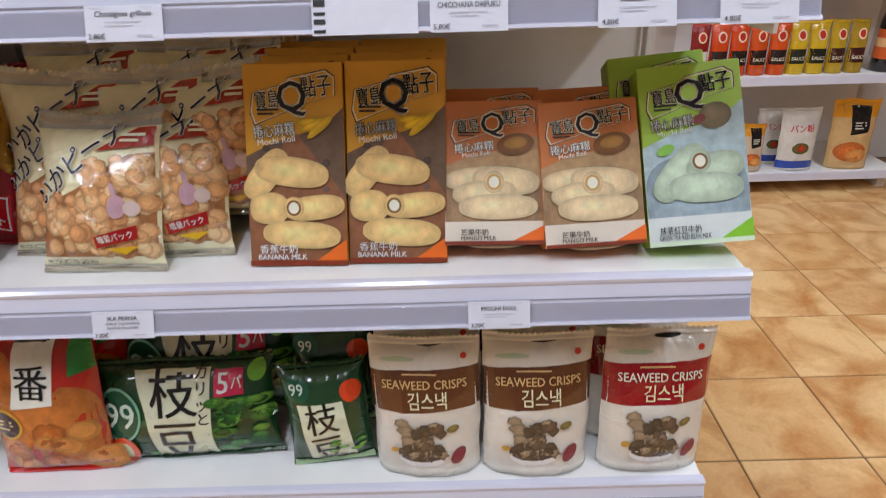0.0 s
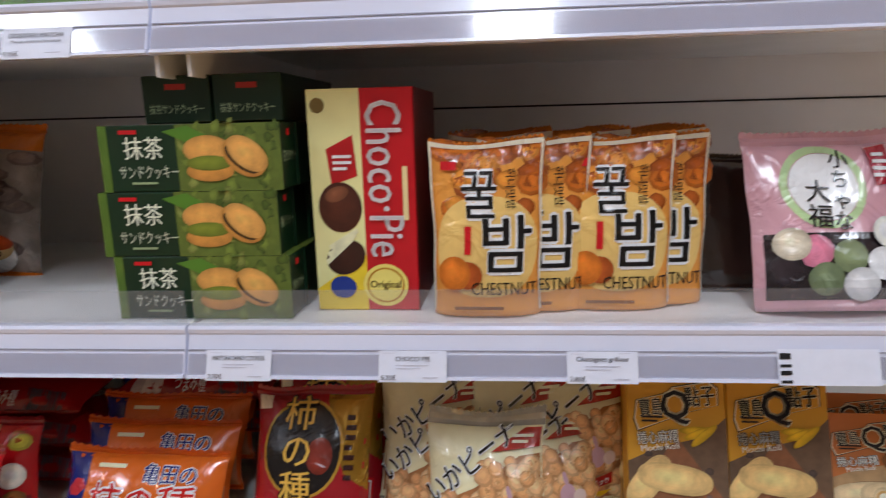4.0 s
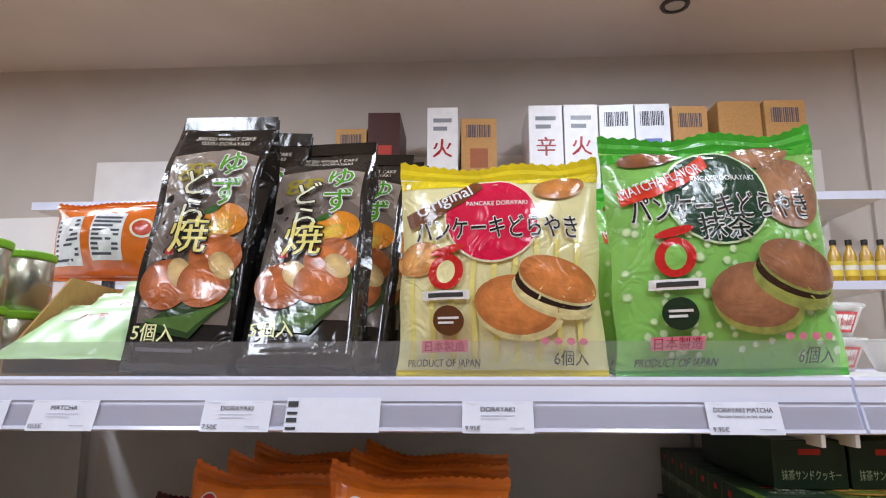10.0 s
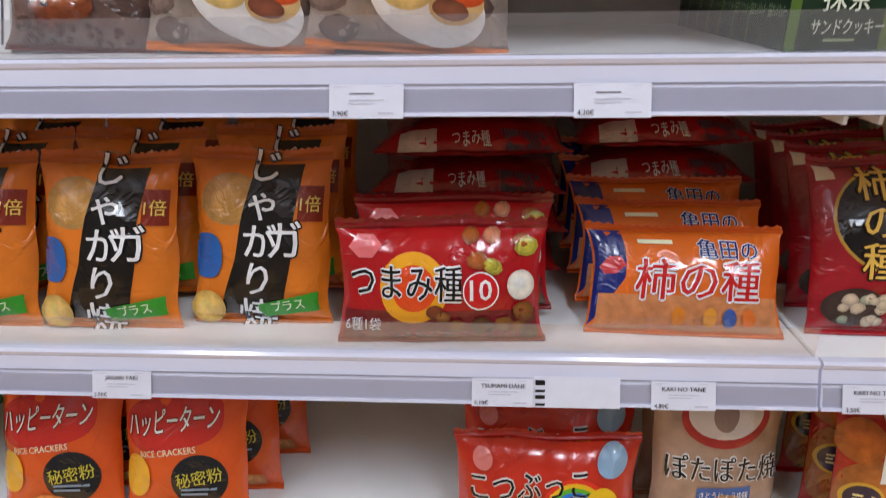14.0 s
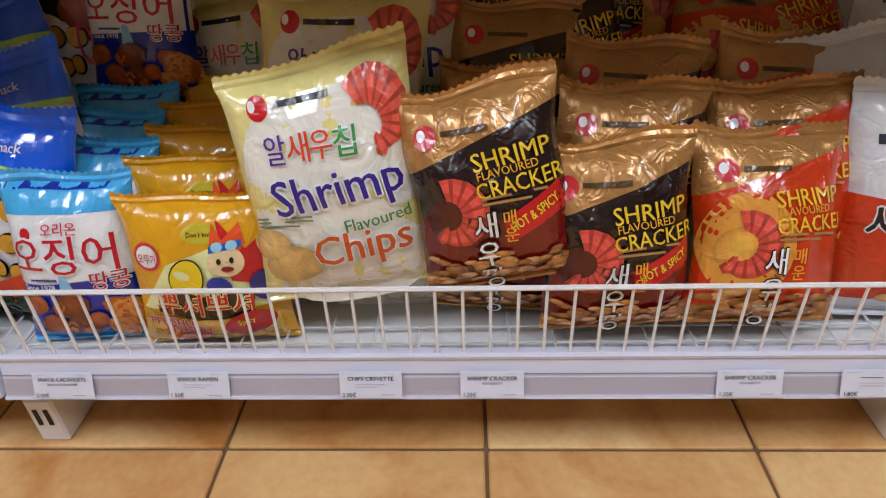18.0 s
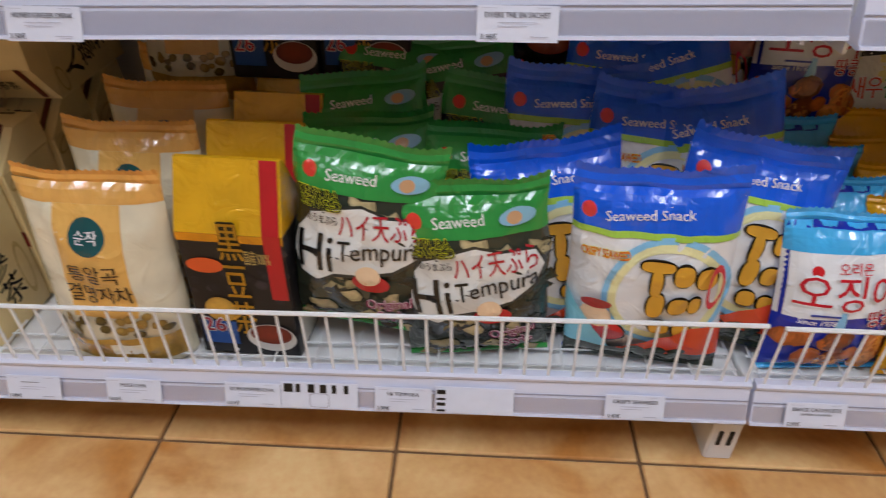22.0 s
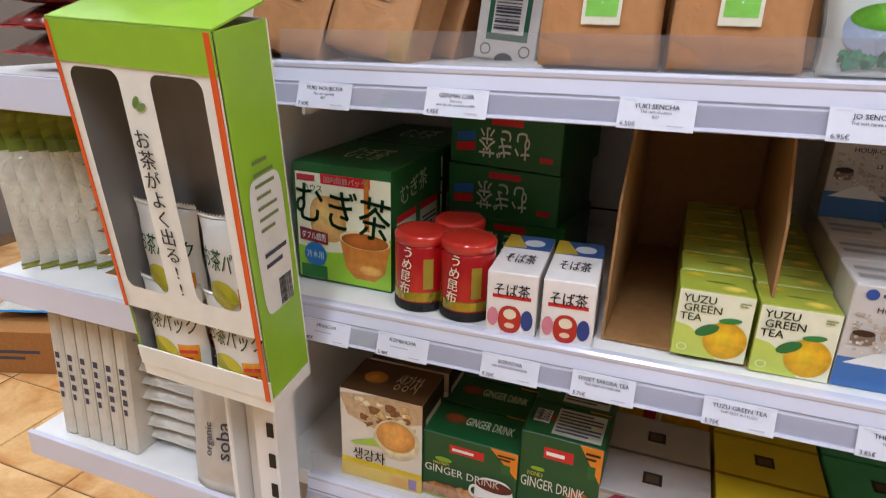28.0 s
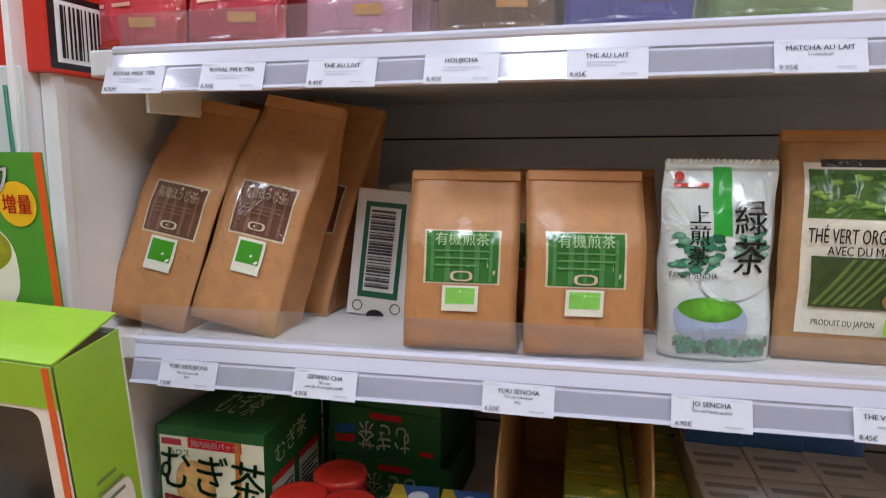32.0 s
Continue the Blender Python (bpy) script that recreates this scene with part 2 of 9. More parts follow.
# round ceiling fitting over the far aisle
o = thing("ceiling_spotlight", "small recessed round ceiling spotlight with a dark ring, switched off", "ceiling light")
part("ring", lathe([(0.066, -0.001), (0.070, -0.006), (0.066, -0.014), (0.052, -0.016), (0.048, -0.004)], 28), mk("4a4441", 0.4, 0.3, 0.1, 30, 0, 50, 0, "dark_metal"), o)
part("bulb_face", lathe([(0.046, -0.003), (0.046, -0.008), (0.030, -0.012)], 24), mk("b8b2ac", 0.3, 0, 0.05, 30, 0, 50, 0.2, "frosted_lens"), o, "pale frosted lens")
o.matrix_basis = at(-0.381, 2.205, HC)
structure("wall_pier", block(0.735, YF - 0.022, 0.0, XR, YF, HC), WALLM, "shallow painted step in the far wall", "wall")

# ---------- shelving ----------
LEV_MR = (0.135, 0.557, 0.862, 1.166, 1.476)
LEV_L = (0.129, 0.557, 0.847, 1.152, 1.467)
SLOPE = 0.016  # the tea bay stands a little out of level
DEPTH, BACKY = 0.46, 0.47


def prism(prof, w, y, top):
    vs = [(sx * w / 2, y + p, top + q) for sx in (-1, 1) for p, q in prof]
    n = len(prof)
    return vs, [(i, (i + 1) % n, n + (i + 1) % n, n + i) for i in range(n)] + [tuple(range(n))[::-1], tuple(range(n, 2 * n))]


def price_rail(parent, y, top):
    """Price rail that leans back, with a bead above, a lip below and a clear flap over its lower half."""
    part("price_rail", prism([(0.006, 0.0), (-0.003, 0.0), (-0.006, -0.003), (-0.0055, -0.007), (-0.004, -0.009), (-0.0165, -0.0455), (-0.0192, -0.0462), (-0.0205, -0.0490), (-0.0165, -0.0505), (0.006, -0.0490)], 0.997, y, top), RAIL, parent)
    # no groove is cut: a thin grey strip carries its shade as colour
    part("groove", prism([(-0.0093, -0.0225), (-0.0099, -0.0225), (-0.0102, -0.0236), (-0.0096, -0.0236)], 0.996, y, top), GROOVE, parent)
    part("label_strip", prism([(-0.0112, -0.0265), (-0.0120, -0.0268), (-0.0188, -0.0462), (-0.0180, -0.0462)], 0.994, y, top), STRIP, parent, "smoky clear label flap")


def bay(cx, levels, guards, label, top_post, left=0.0):
    o = thing("gondola_bay", label, "shelving unit", "snack gondola")
    part("back_panel", block(-0.495 - left, BACKY, 0.02, 0.495, BACKY + 0.02, top_post), BACK, o)
    for k in range(1, 7):
        z = 0.13 + 0.25 * k
        if z < top_post - 0.05:
            part("panel_seam", block(-0.494, BACKY - 0.0015, z, 0.494, BACKY - 0.0005, z + 0.003), DARK, o)
    for k, z in enumerate(levels):
        y0 = -0.062 if k == 0 else 0.004
        bm = block(-0.4985 - (left if k else 0), y0 + (0.001 if left else 0), z - 0.028, 0.4985, BACKY - 0.002, z, 0.002)
        sh = part("base_shelf" if k == 0 else "shelf", bm, SHELF, o)
        price_rail(sh, y0, z + (0.020 if k == 0 else 0.002))
        if guards[k]:
            part("front_guard", block(-0.496, y0 + 0.004, z + 0.001, 0.496, y0 + 0.0065, z + 0.036), ACRYL, sh, "clear acrylic front lip")
            sh.children[-1].visible_shadow = False
        if k:
            for sx in (-1, 1):
                part("bracket", block(sx * 0.484 - 0.002, 0.03, z - 0.065, sx * 0.484 + 0.002, BACKY - 0.002, z - 0.028), SHELF, sh)
    o.matrix_basis = at(cx, 0, 0, 0, -math.degrees(SLOPE) if left else 0)
    return o


bay_r = bay(-0.5, LEV_MR, (0, 0, 0, 1, 1), "white enamelled shelf bay with five stocked shelves", 1.47)
bay_m = bay(-1.5, LEV_MR, (0, 0, 1, 1, 1), "white enamelled shelf bay with five stocked shelves", 1.47)
bay_l = bay(-2.5, LEV_L, (0, 1, 0, 1, 1), "white enamelled shelf bay stocked with tea", 1.75, 0.066)


def slotted_post(x, y, top, label):
    o = thing("slotted_post", label, "shelf post", "gondola posts")
    part("upright", block(-0.018, 0, 0.0, 0.018, 0.045, top, 0.002), SHELF, o)
    slot = bpy.data.meshes.new("slot")
    b = block(-0.004, -0.0015, -0.011, 0.006, 0.003, 0.011)
    b.transform(Matrix.Diagonal((K, K, K, 1)))
    b.to_mesh(slot)
    b.free()
    slot.materials.append(DARK)
    for k in range(int((top - 0.12) / 0.05)):
        s = new("slot", slot)
        s.parent = o
        s.matrix_basis = at(0.008, 0, 0.125 + 0.05 * k)
    part("foot", block(-0.03, -0.004, 0.0, 0.03, 0.09, 0.006, 0.002), SHELF, o)
    o.matrix_basis = at(x, y, 0)


slotted_post(-3.022, -0.072, 0.97, "white slotted steel upright at the end of the tea shelves")
for x in (-2.0, -1.0, 0.0):
    o = thing("shelf_support", "white steel leg with two slots under the bottom shelf", "support", "gondola supports")
    part("leg", block(-0.018, 0, 0, 0.018, 0.4, 0.07, 0.003), SHELF, o)
    part("slot", block(-0.009, -0.0015, 0.03, -0.004, 0.002, 0.055), DARK, o)
    part("slot", block(0.004, -0.0015, 0.03, 0.009, 0.002, 0.055), DARK, o)
    o.matrix_basis = at(x if x < 0 else -0.03, -0.05, 0)
o = thing("gondola_end_panel", "white steel side panel closing the shelf end", "end panel")
part("panel", block(-0.006, 0.012, 0.0, 0.006, 0.5, 1.75, 0.002), SHELF, o)
part("edge_strip", block(-0.009, -0.006, 0.0, 0.009, 0.0115, 1.75, 0.003), SHELF, o)
o.matrix_basis = at(-3.075, -0.03, 0)
o = thing("gondola_end_panel", "white steel side panel of the snack gondola end", "end panel")
part("panel", block(-0.004, 0.006, 0.02, 0.004, 0.03, 1.47, 0.001), SHELF, o)
part("edge_strip", block(-0.006, -0.002, 0.02, 0.006, 0.0055, 1.47, 0.001), SHELF, o)
o.matrix_basis = at(0.006, 0.455, 0)

# wire guards in front of the bottom shelves
def tube(p, q, r, n=6):
    p, q = Vector(p), Vector(q)
    m = (q - p).to_track_quat("Z", "Y").to_matrix().to_4x4()
    m.translation = p
    vs, fs = lathe([(r, 0), (r, (q - p).length)], n)
    return [tuple(m @ Vector(v)) for v in vs], fs


for cx, zb in ((-0.5, 0.145), (-1.5, 0.145), (-2.5, 0.140)):
    o = thing("wire_guard", "white coated wire guard along the bottom shelf", "wire guard", "wire guards")
    for z in (0.004, 0.092):
        part("rail_wire", tube((-0.492, 0, z), (0.492, 0, z), 0.0028), WIRE, o)
    me = None
    for k in range(37):
        x = -0.490 + k * 0.98 / 36
        if me is None:
            w = part("upright_wire", tube((0, 0, 0.004), (0, 0, 0.092), 0.0017), WIRE, o)
            me = w.data
        else:
            w = new("upright_wire", me)
            w.parent = o
        w.matrix_basis = at(x, 0.001, 0)
    deck = None
    for k in range(21):
        x = -0.486 + k * 0.972 / 20
        if deck is None:
            w = part("deck_wire", tube((0, 0.002, 0.002), (0, 0.075, 0.002), 0.0013, 5), WIRE, o)
            deck = w.data
        else:
            w = new("deck_wire", deck)
            w.parent = o
        w.matrix_basis = at(x, 0, 0)
    for y in (0.026, 0.052):
        part("deck_rail", tube((-0.49, y, 0.0005), (0.49, y, 0.0005), 0.0013, 5), WIRE, o)
    o.matrix_basis = at(cx, -0.064, zb, 0, -math.degrees(SLOPE) if cx < -2 else 0)

# ---------- packs ----------
GLYPHS = {}


def glyphs(s, outline=0.0):
    key = (s, outline)
    if key not in GLYPHS:
        c = bpy.data.curves.new("t", "FONT")
        c.body, c.size, c.resolution_u, c.offset = s, 1.0, 2, outline
        o = bpy.data.objects.new("t", c)
        m = bpy.data.meshes.new_from_object(o)
        vs = [(v.co.x, v.co.y) for v in m.vertices]
        fs = [tuple(p.vertices) for p in m.polygons]
        bpy.data.objects.remove(o)
        bpy.data.curves.remove(c)
        bpy.data.meshes.remove(m)
        GLYPHS[key] = (vs, fs)
    return GLYPHS[key]


class Face:
    """Flat or bulging printed face of a pack; places in fractions of its width and height."""

    def __init__(self, root, w, h, fn, step=9.0, lift=0.00013):
        self.root, self.w, self.h, self.fn, self.step, self.lift, self.k = root, w, h, fn, step, lift, 2

    def lay(self, name, vs, fs, mat, label="", extra=0, rise=None, mats=(), slots=None):
        off = self.lift * (self.k + extra)
        self.k += 1
        rise = rise or [0.0] * len(vs)
        wrap = on_film if self.step < 1 else (lambda m: m)
        ob = part(name, ([self.fn(u, v, off + d) for (u, v), d in zip(vs, rise)], fs), wrap(mat), self.root, label)
        for m in mats:
            ob.data.materials.append(wrap(m))
        if slots:
            ob.data.polygons.foreach_set("material_index", slots)
        return ob

    def uv(self, x, y):
        return (x - 0.5) * self.w, y * self.h

    def rect(self, x0, y0, x1, y1, mat, name="print", skew=0.0):
        (u0, v0), (u1, v1) = self.uv(x0, y0), self.uv(x1, y1)
        nx, ny = max(1, round((u1 - u0) / self.step)), max(1, round((v1 - v0) / self.step))
        vs = [(u0 + (u1 - u0) * i / nx, v0 + (v1 - v0) * j / ny + skew * self.h * (i / nx - 0.5)) for j in range(ny + 1) for i in range(nx + 1)]
        fs = [(j * (nx + 1) + i, j * (nx + 1) + i + 1, (j + 1) * (nx + 1) + i + 1, (j + 1) * (nx + 1) + i) for j in range(ny) for i in range(nx)]
        return self.lay(name, vs, fs, mat)

    def disc(self, x, y, rx, ry, mat, name="picture", rot=0, n=20, hole=0.0, power=2.0):
        cx, cy = self.uv(x, y)
        rx, ry = rx * self.w, ry * self.w
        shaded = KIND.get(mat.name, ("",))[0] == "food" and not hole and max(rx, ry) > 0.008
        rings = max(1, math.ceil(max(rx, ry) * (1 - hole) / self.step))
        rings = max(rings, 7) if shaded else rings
        n = 28 if max(rx, ry) > 0.02 else n
        ca, sa = math.cos(radians(rot)), math.sin(radians(rot))
        vs, fs, slots = [], [], []
        if not hole:
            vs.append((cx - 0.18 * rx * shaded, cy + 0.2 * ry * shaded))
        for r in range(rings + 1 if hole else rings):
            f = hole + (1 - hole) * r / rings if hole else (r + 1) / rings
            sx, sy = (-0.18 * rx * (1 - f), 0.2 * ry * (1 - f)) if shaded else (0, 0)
            for i in range(n):
                a = 2 * math.pi * i / n
                p, q = math.cos(a), math.sin(a)
                p, q = math.copysign(abs(p) ** (2 / power), p), math.copysign(abs(q) ** (2 / power), q)
                vs.append((cx + sx + f * (rx * p * ca - ry * q * sa), cy + sy + f * (rx * p * sa + ry * q * ca)))
        b = 0 if hole else 1
        if not hole:
            fs += [(0, 1 + i, 1 + (i + 1) % n) for i in range(n)]
            slots += [0] * n
        for r in range((rings if hole else rings - 1)):
            fs += [(b + r * n + i, b + (r + 1) * n + i, b + (r + 1) * n + (i + 1) % n, b + r * n + (i + 1) % n) for i in range(n)]
            f = (r + 2) / rings
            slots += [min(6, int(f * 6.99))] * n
        if not shaded:
            return self.lay(name, vs, fs, mat)
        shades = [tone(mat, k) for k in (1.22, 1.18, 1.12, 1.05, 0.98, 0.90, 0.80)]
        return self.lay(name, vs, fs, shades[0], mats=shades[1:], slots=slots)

    def prawn(self, x, y, r, rot, mat, sweep=250, fat=0.34, name="shrimp"):
        """Curled shrimp: a tapering arc of banded shell with a small fan tail."""
        cx, cy = self.uv(x, y)
        r *= self.w
        vs, fs, slots = [], [], []
        m, c = 30, 5
        for i in range(m + 1):
            f = i / m
            a = radians(rot + sweep * f)
            wd = r * fat * (0.45 + 0.75 * math.sin(math.pi * min(1, f * 0.8 + 0.12)) - 0.35 * f) * (1 + 0.05 * (i % 3 == 0))
            if f > 0.93:
                wd *= 1.9
            for j in range(c + 1):
                q = r * (1 - 0.12 * f) + wd * (2 * j / c - 1)
                vs.append((cx + q * math.cos(a), cy + q * math.sin(a)))
        for i in range(m):
            for j in range(c):
                k = i * (c + 1) + j
                fs.append((k, k + 1, k + c + 2, k + c + 1))
                slots.append(1 if i % 3 == 2 else (2 if j in (2, 3) else 0))
        return self.lay(name, vs, fs, mat, mats=(tone(mat, 0.62), tone(mat, 1.5)), slots=slots)

    def poly(self, pts, mat, name="print"):
        vs = [self.uv(*p) for p in pts]
        if self.step < 1:
            bm = bmesh.new()
            f = bm.faces.new([bm.verts.new((u, v, 0)) for u, v in vs])
            bmesh.ops.triangulate(bm, faces=[f])
            bm.verts.index_update()
            vs, fs = [(v.co.x, v.co.y) for v in bm.verts], [tuple(v.index for v in g.verts) for g in bm.faces]
            bm.free()
            vs, fs = refine(vs, fs, self.step * 1.3)
        else:
            fs = [tuple(range(len(vs)))]
        return self.lay(name, vs, fs, mat)

    def text(self, s, x, y, size, mat, rot=0, maxw=None, outline=None, name="lettering", wide=1.0, stack=False):
        """size: letter height as a fraction of the face's height; centred on x, y."""
        for ring, m in ((0.05, outline), (0.0, mat)) if outline else ((0.0, mat),):
            vs, fs = [], []
            for i, ch in enumerate(s if stack else (s,)):
                g, f = glyphs(ch)
                if not g:
                    continue
                mid = (min(p[0] for p in g) + max(p[0] for p in g)) / 2 if stack else 0.0
                for dx, dy in ([(ring * math.cos(q), ring * math.sin(q)) for q in (0.52, 1.57, 2.62, 3.67, 4.71, 5.76)] if ring else ((-0.011, 0.0), (0.011, 0.004))):
                    k = len(vs)
                    vs += [(p[0] - mid + dx, p[1] - 1.0 * i * stack + dy) for p in g]
                    fs += [tuple(a + k for a in q) for q in f]
            if not vs:
                return
            xs, ys = [p[0] for p in vs], [p[1] for p in vs]
            mx, my = (min(xs) + max(xs)) / 2, (min(ys) + max(ys)) / 2
            sc = size * self.h / 0.72
            sx = sc * wide
            if maxw and (max(xs) - min(xs)) * sx > maxw * self.w:
                sx = maxw * self.w / (max(xs) - min(xs))
            cx, cy = self.uv(x, y)
            ca, sa = math.cos(radians(rot)), math.sin(radians(rot))
            out = []
            for p, q in vs:
                p, q = (p - mx) * sx, (q - my) * sc
                out.append((cx + p * ca - q * sa, cy + p * sa + q * ca))
            if self.step < 1:
                out, fs = refine(out, fs, 0.013)
            self.lay(name, out, fs, m, "", 2 if m is outline else 4)

    def lines(self, x0, y0, x1, y1, n, mat, fill=0.5, name="small_print"):
        vs, fs = [], []
        for i in range(n):
            yb = y0 + (y1 - y0) * (i + 0.25) / n
            yt = yb + (y1 - y0) / n * fill
            xe = x1 - (x1 - x0) * (0.0 if i % 3 else 0.25)
            k = len(vs)
            vs += [self.uv(x0, yb), self.uv(xe, yb), self.uv(xe, yt), self.uv(x0, yt)]
            fs.append((k, k + 1, k + 2, k + 3))
        return tagged(self.lay(name, vs, fs, mat, "", 5), kind="stuff")

    def code(self, x0, y0, x1, y1, mat, n=16, name="barcode", upright=True):
        vs, fs = [], []
        rnd = random.Random(n)
        for i in range(n):
            a, b = i / n, (i + rnd.choice((0.35, 0.55, 0.75))) / n
            q = ((x0 + (x1 - x0) * a, y0, x0 + (x1 - x0) * b, y1) if upright else (x0, y0 + (y1 - y0) * a, x1, y0 + (y1 - y0) * b))
            k = len(vs)
            vs += [self.uv(q[0], q[1]), self.uv(q[2], q[1]), self.uv(q[2], q[3]), self.uv(q[0], q[3])]
            fs.append((k, k + 1, k + 2, k + 3))
        return tagged(self.lay(name, vs, fs, mat, "", 5), kind="stuff")

    def blobs(self, x0, y0, x1, y1, n, r, mats, seed=1, flat=0.8, name="picture", rag=0.12):
        rnd = random.Random(seed)
        vs, fs, slots, rise = [], [], [], []
        allm = [x for m in mats for x in (m, tone(m, 0.72), tone(m, 1.18))]
        up = self.lift * 0.06
        for b in range(n):
            rr, a0, s = r * rnd.uniform(0.75, 1.2) * self.w, rnd.uniform(0, 3), rnd.randrange(len(mats)) * 3
            cx, cy = self.uv(rnd.uniform(x0, x1), rnd.uniform(y0, y1))
            k = len(vs)
            jag = [rnd.uniform(1 - rag, 1 + rag * 0.7) for _ in range(9)]
            for f in (1.0, 0.76, 0.42):
                sx = (1 - f) * rr * 0.25
                vs += [(cx - sx + f * rr * jag[i] * math.cos(a0 + i * 0.698), cy + sx + f * rr * flat * jag[i] * math.sin(a0 + i * 0.698)) for i in range(9)]
            for q, sl in ((0, 1), (9, 0)):
                fs += [(k + q + i, k + q + (i + 1) % 9, k + q + 9 + (i + 1) % 9, k + q + 9 + i) for i in range(9)]
                slots += [s + sl] * 9
            fs.append(tuple(range(k + 18, k + 27)))
            slots.append(s + 2)
            rise += [up * b] * 27
        tagged(self.lay(name, vs, fs, allm[0], rise=rise, mats=allm[1:], slots=slots), kind="stuff")
        self.k += math.ceil(n * up / self.lift)


def refine(vs, fs, most):
    """Splits long triangles, so that lettering follows a bulging face."""
    vs = list(vs)
    tris = [(f[0], f[i], f[i + 1]) for f in fs for i in range(1, len(f) - 1)]
    mids, done = {}, []

    def mid(a, b):
        key = (min(a, b), max(a, b))
        if key not in mids:
            p, q = vs[a], vs[b]
            if (p[0] - q[0]) ** 2 + (p[1] - q[1]) ** 2 < most * most:
                mids[key] = -1
            else:
                mids[key] = len(vs)
                vs.append(((p[0] + q[0]) / 2, (p[1] + q[1]) / 2))
        return mids[key]

    while tris:
        a, b, c = tris.pop()
        ab, bc, ca = mid(a, b), mid(b, c), mid(c, a)
        if ab >= 0 and bc >= 0 and ca >= 0:
            tris += [(a, ab, ca), (ab, b, bc), (ca, bc, c), (ab, bc, ca)]
        elif ab >= 0 and bc >= 0:
            tris += [(a, ab, bc), (ab, b, bc), (a, bc, c)]
        elif bc >= 0 and ca >= 0:
            tris += [(b, bc, ca), (bc, c, ca), (b, ca, a)]
        elif ca >= 0 and ab >= 0:
            tris += [(c, ca, ab), (ca, a, ab), (c, ab, b)]
        elif ab >= 0:
            tris += [(a, ab, c), (ab, b, c)]
        elif bc >= 0:
            tris += [(b, bc, a), (bc, c, a)]
        elif ca >= 0:
            tris += [(c, ca, b), (ca, a, b)]
        else:
            done.append((a, b, c))
    return vs, done


WHITE, BLACK, REDI, GOLD = ink("f4f2ee"), ink("1a1818"), ink("c8202a"), ink("d8a53a")


def bag(name, label, w, h, t, body, seals=(0.05, 0.045), seed=0, stand=False, sealmat=None, category="snack bag", group="", slump=0.0, crinkle=0.0035, pinch=0.07):
    """Film bag with crimped end seals; returns the thing and its printed front."""
    o = thing(name, label, category, group)
    hb, ht = (0.0 if stand else seals[1] * h), seals[0] * h
    off = Vector((seed * 7.3, seed * 3.1, 0))

    def prof(v):
        r = (v - hb) / (h - ht - hb)
        if r <= 0 or r >= 1:
            return 1.0 if (stand and r <= 0) else 0.0
        if stand:
            return max(0.0, math.cos(math.pi / 2 * r)) ** 0.55 if r > 0.18 else 0.78 + 0.22 * r / 0.18
        return math.sin(math.pi * r) ** 0.5

    def depth(u, v):
        s = min(1.0, abs(2 * u / w))
        p = (1 - s ** 2.4) ** 0.62 * prof(v)
        wr = crinkle * (noise.noise(Vector((u * 17, v * 15, 0)) + off) + 0.55 - 1.1 * abs(noise.noise(Vector((u * 26 + v * 9, v * 20 - u * 8, 3)) + off)))
        end = min(h - ht - v, 1.0 if stand else v - hb)
        pleat = 0.0016 * math.sin(u * 230 + 3 * noise.noise(Vector((u * 22, seed, 1)))) * math.exp(-max(0.0, end) / 0.022) if end > 0 else 0.0
        return t / 2 * p + (wr * min(1, 0.25 + p) + pleat) * (1 - s ** 6)

    def front(u, v, lift=0.0):
        q = prof(v)
        x = u * (1 - pinch * q) + 0.004 * noise.noise(Vector((v * 18, seed * 2.0, 5)))
        sag = slump * max(0, v / h - 0.75) * (u / w + 0.3)
        high = max(0.0, v / h - 0.72) / 0.28
        wave = h * (0.0 if stand and pinch < 0.01 else (0.03 if stand else 0.055)) * high * high
        rip = wave * (noise.noise(Vector((u * 13, seed * 3.7, 9))) + 0.45 * (2 * u / w) ** 4)
        return (x, -depth(u, v) - lift, v - sag * 0.35 + rip)

    nx, ny = 26, 32
    vs, fs = [], []
    lo, hi = (0.0 if stand else hb), h - ht
    for side in (0, 1):
        for j in range(ny + 1):
            for i in range(nx + 1):
                u, v = (i / nx - 0.5) * w, lo + (hi - lo) * j / ny
                x, y, z = front(u, v)
                vs.append((x, y if side == 0 else -y * (0.8 if not stand else 0.9) + 0.0006, z))
        b = side * (nx + 1) * (ny + 1)
        for j in range(ny):
            for i in range(nx):
                q = (b + j * (nx + 1) + i, b + j * (nx + 1) + i + 1, b + (j + 1) * (nx + 1) + i + 1, b + (j + 1) * (nx + 1) + i)
                fs.append(q if side == 0 else q[::-1])
    if stand:
        b = (nx + 1) * (ny + 1)
        fs += [(i + 1, i, b + i, b + i + 1) for i in range(nx)]
    smooth(part("film_body", (vs, fs), body, o))
    for nm, z0, z1 in ((("bottom_seal", 0.0, hb),) if hb else ()) + (("top_seal", hi, h),):
        sv, sf = [], []
        m = 40
        for j in range(4):
            for i in range(m + 1):
                u, v = (i / m - 0.5) * w, z0 + (z1 - z0) * j / 3
                x, y, z = front(u, min(max(v, 0), h))
                tooth = 0.0025 * (i % 2) if ((j == 3 and z1 == h) or (j == 0 and z0 == 0 and hb)) else 0
                sv.append((x, -0.0012 * math.sin(j * 2.2) - 0.004 * noise.noise(Vector((u * 20, z0 * 9, seed))), z + (tooth if z1 == h else 0)))
        sf = [(j * (m + 1) + i, j * (m + 1) + i + 1, (j + 1) * (m + 1) + i + 1, (j + 1) * (m + 1) + i) for j in range(3) for i in range(m)]
        part(nm, (sv, sf), sealmat or body, o, "crimped film seal")
    return o, Face(o, w, h, front, 0.0065, 0.00022)


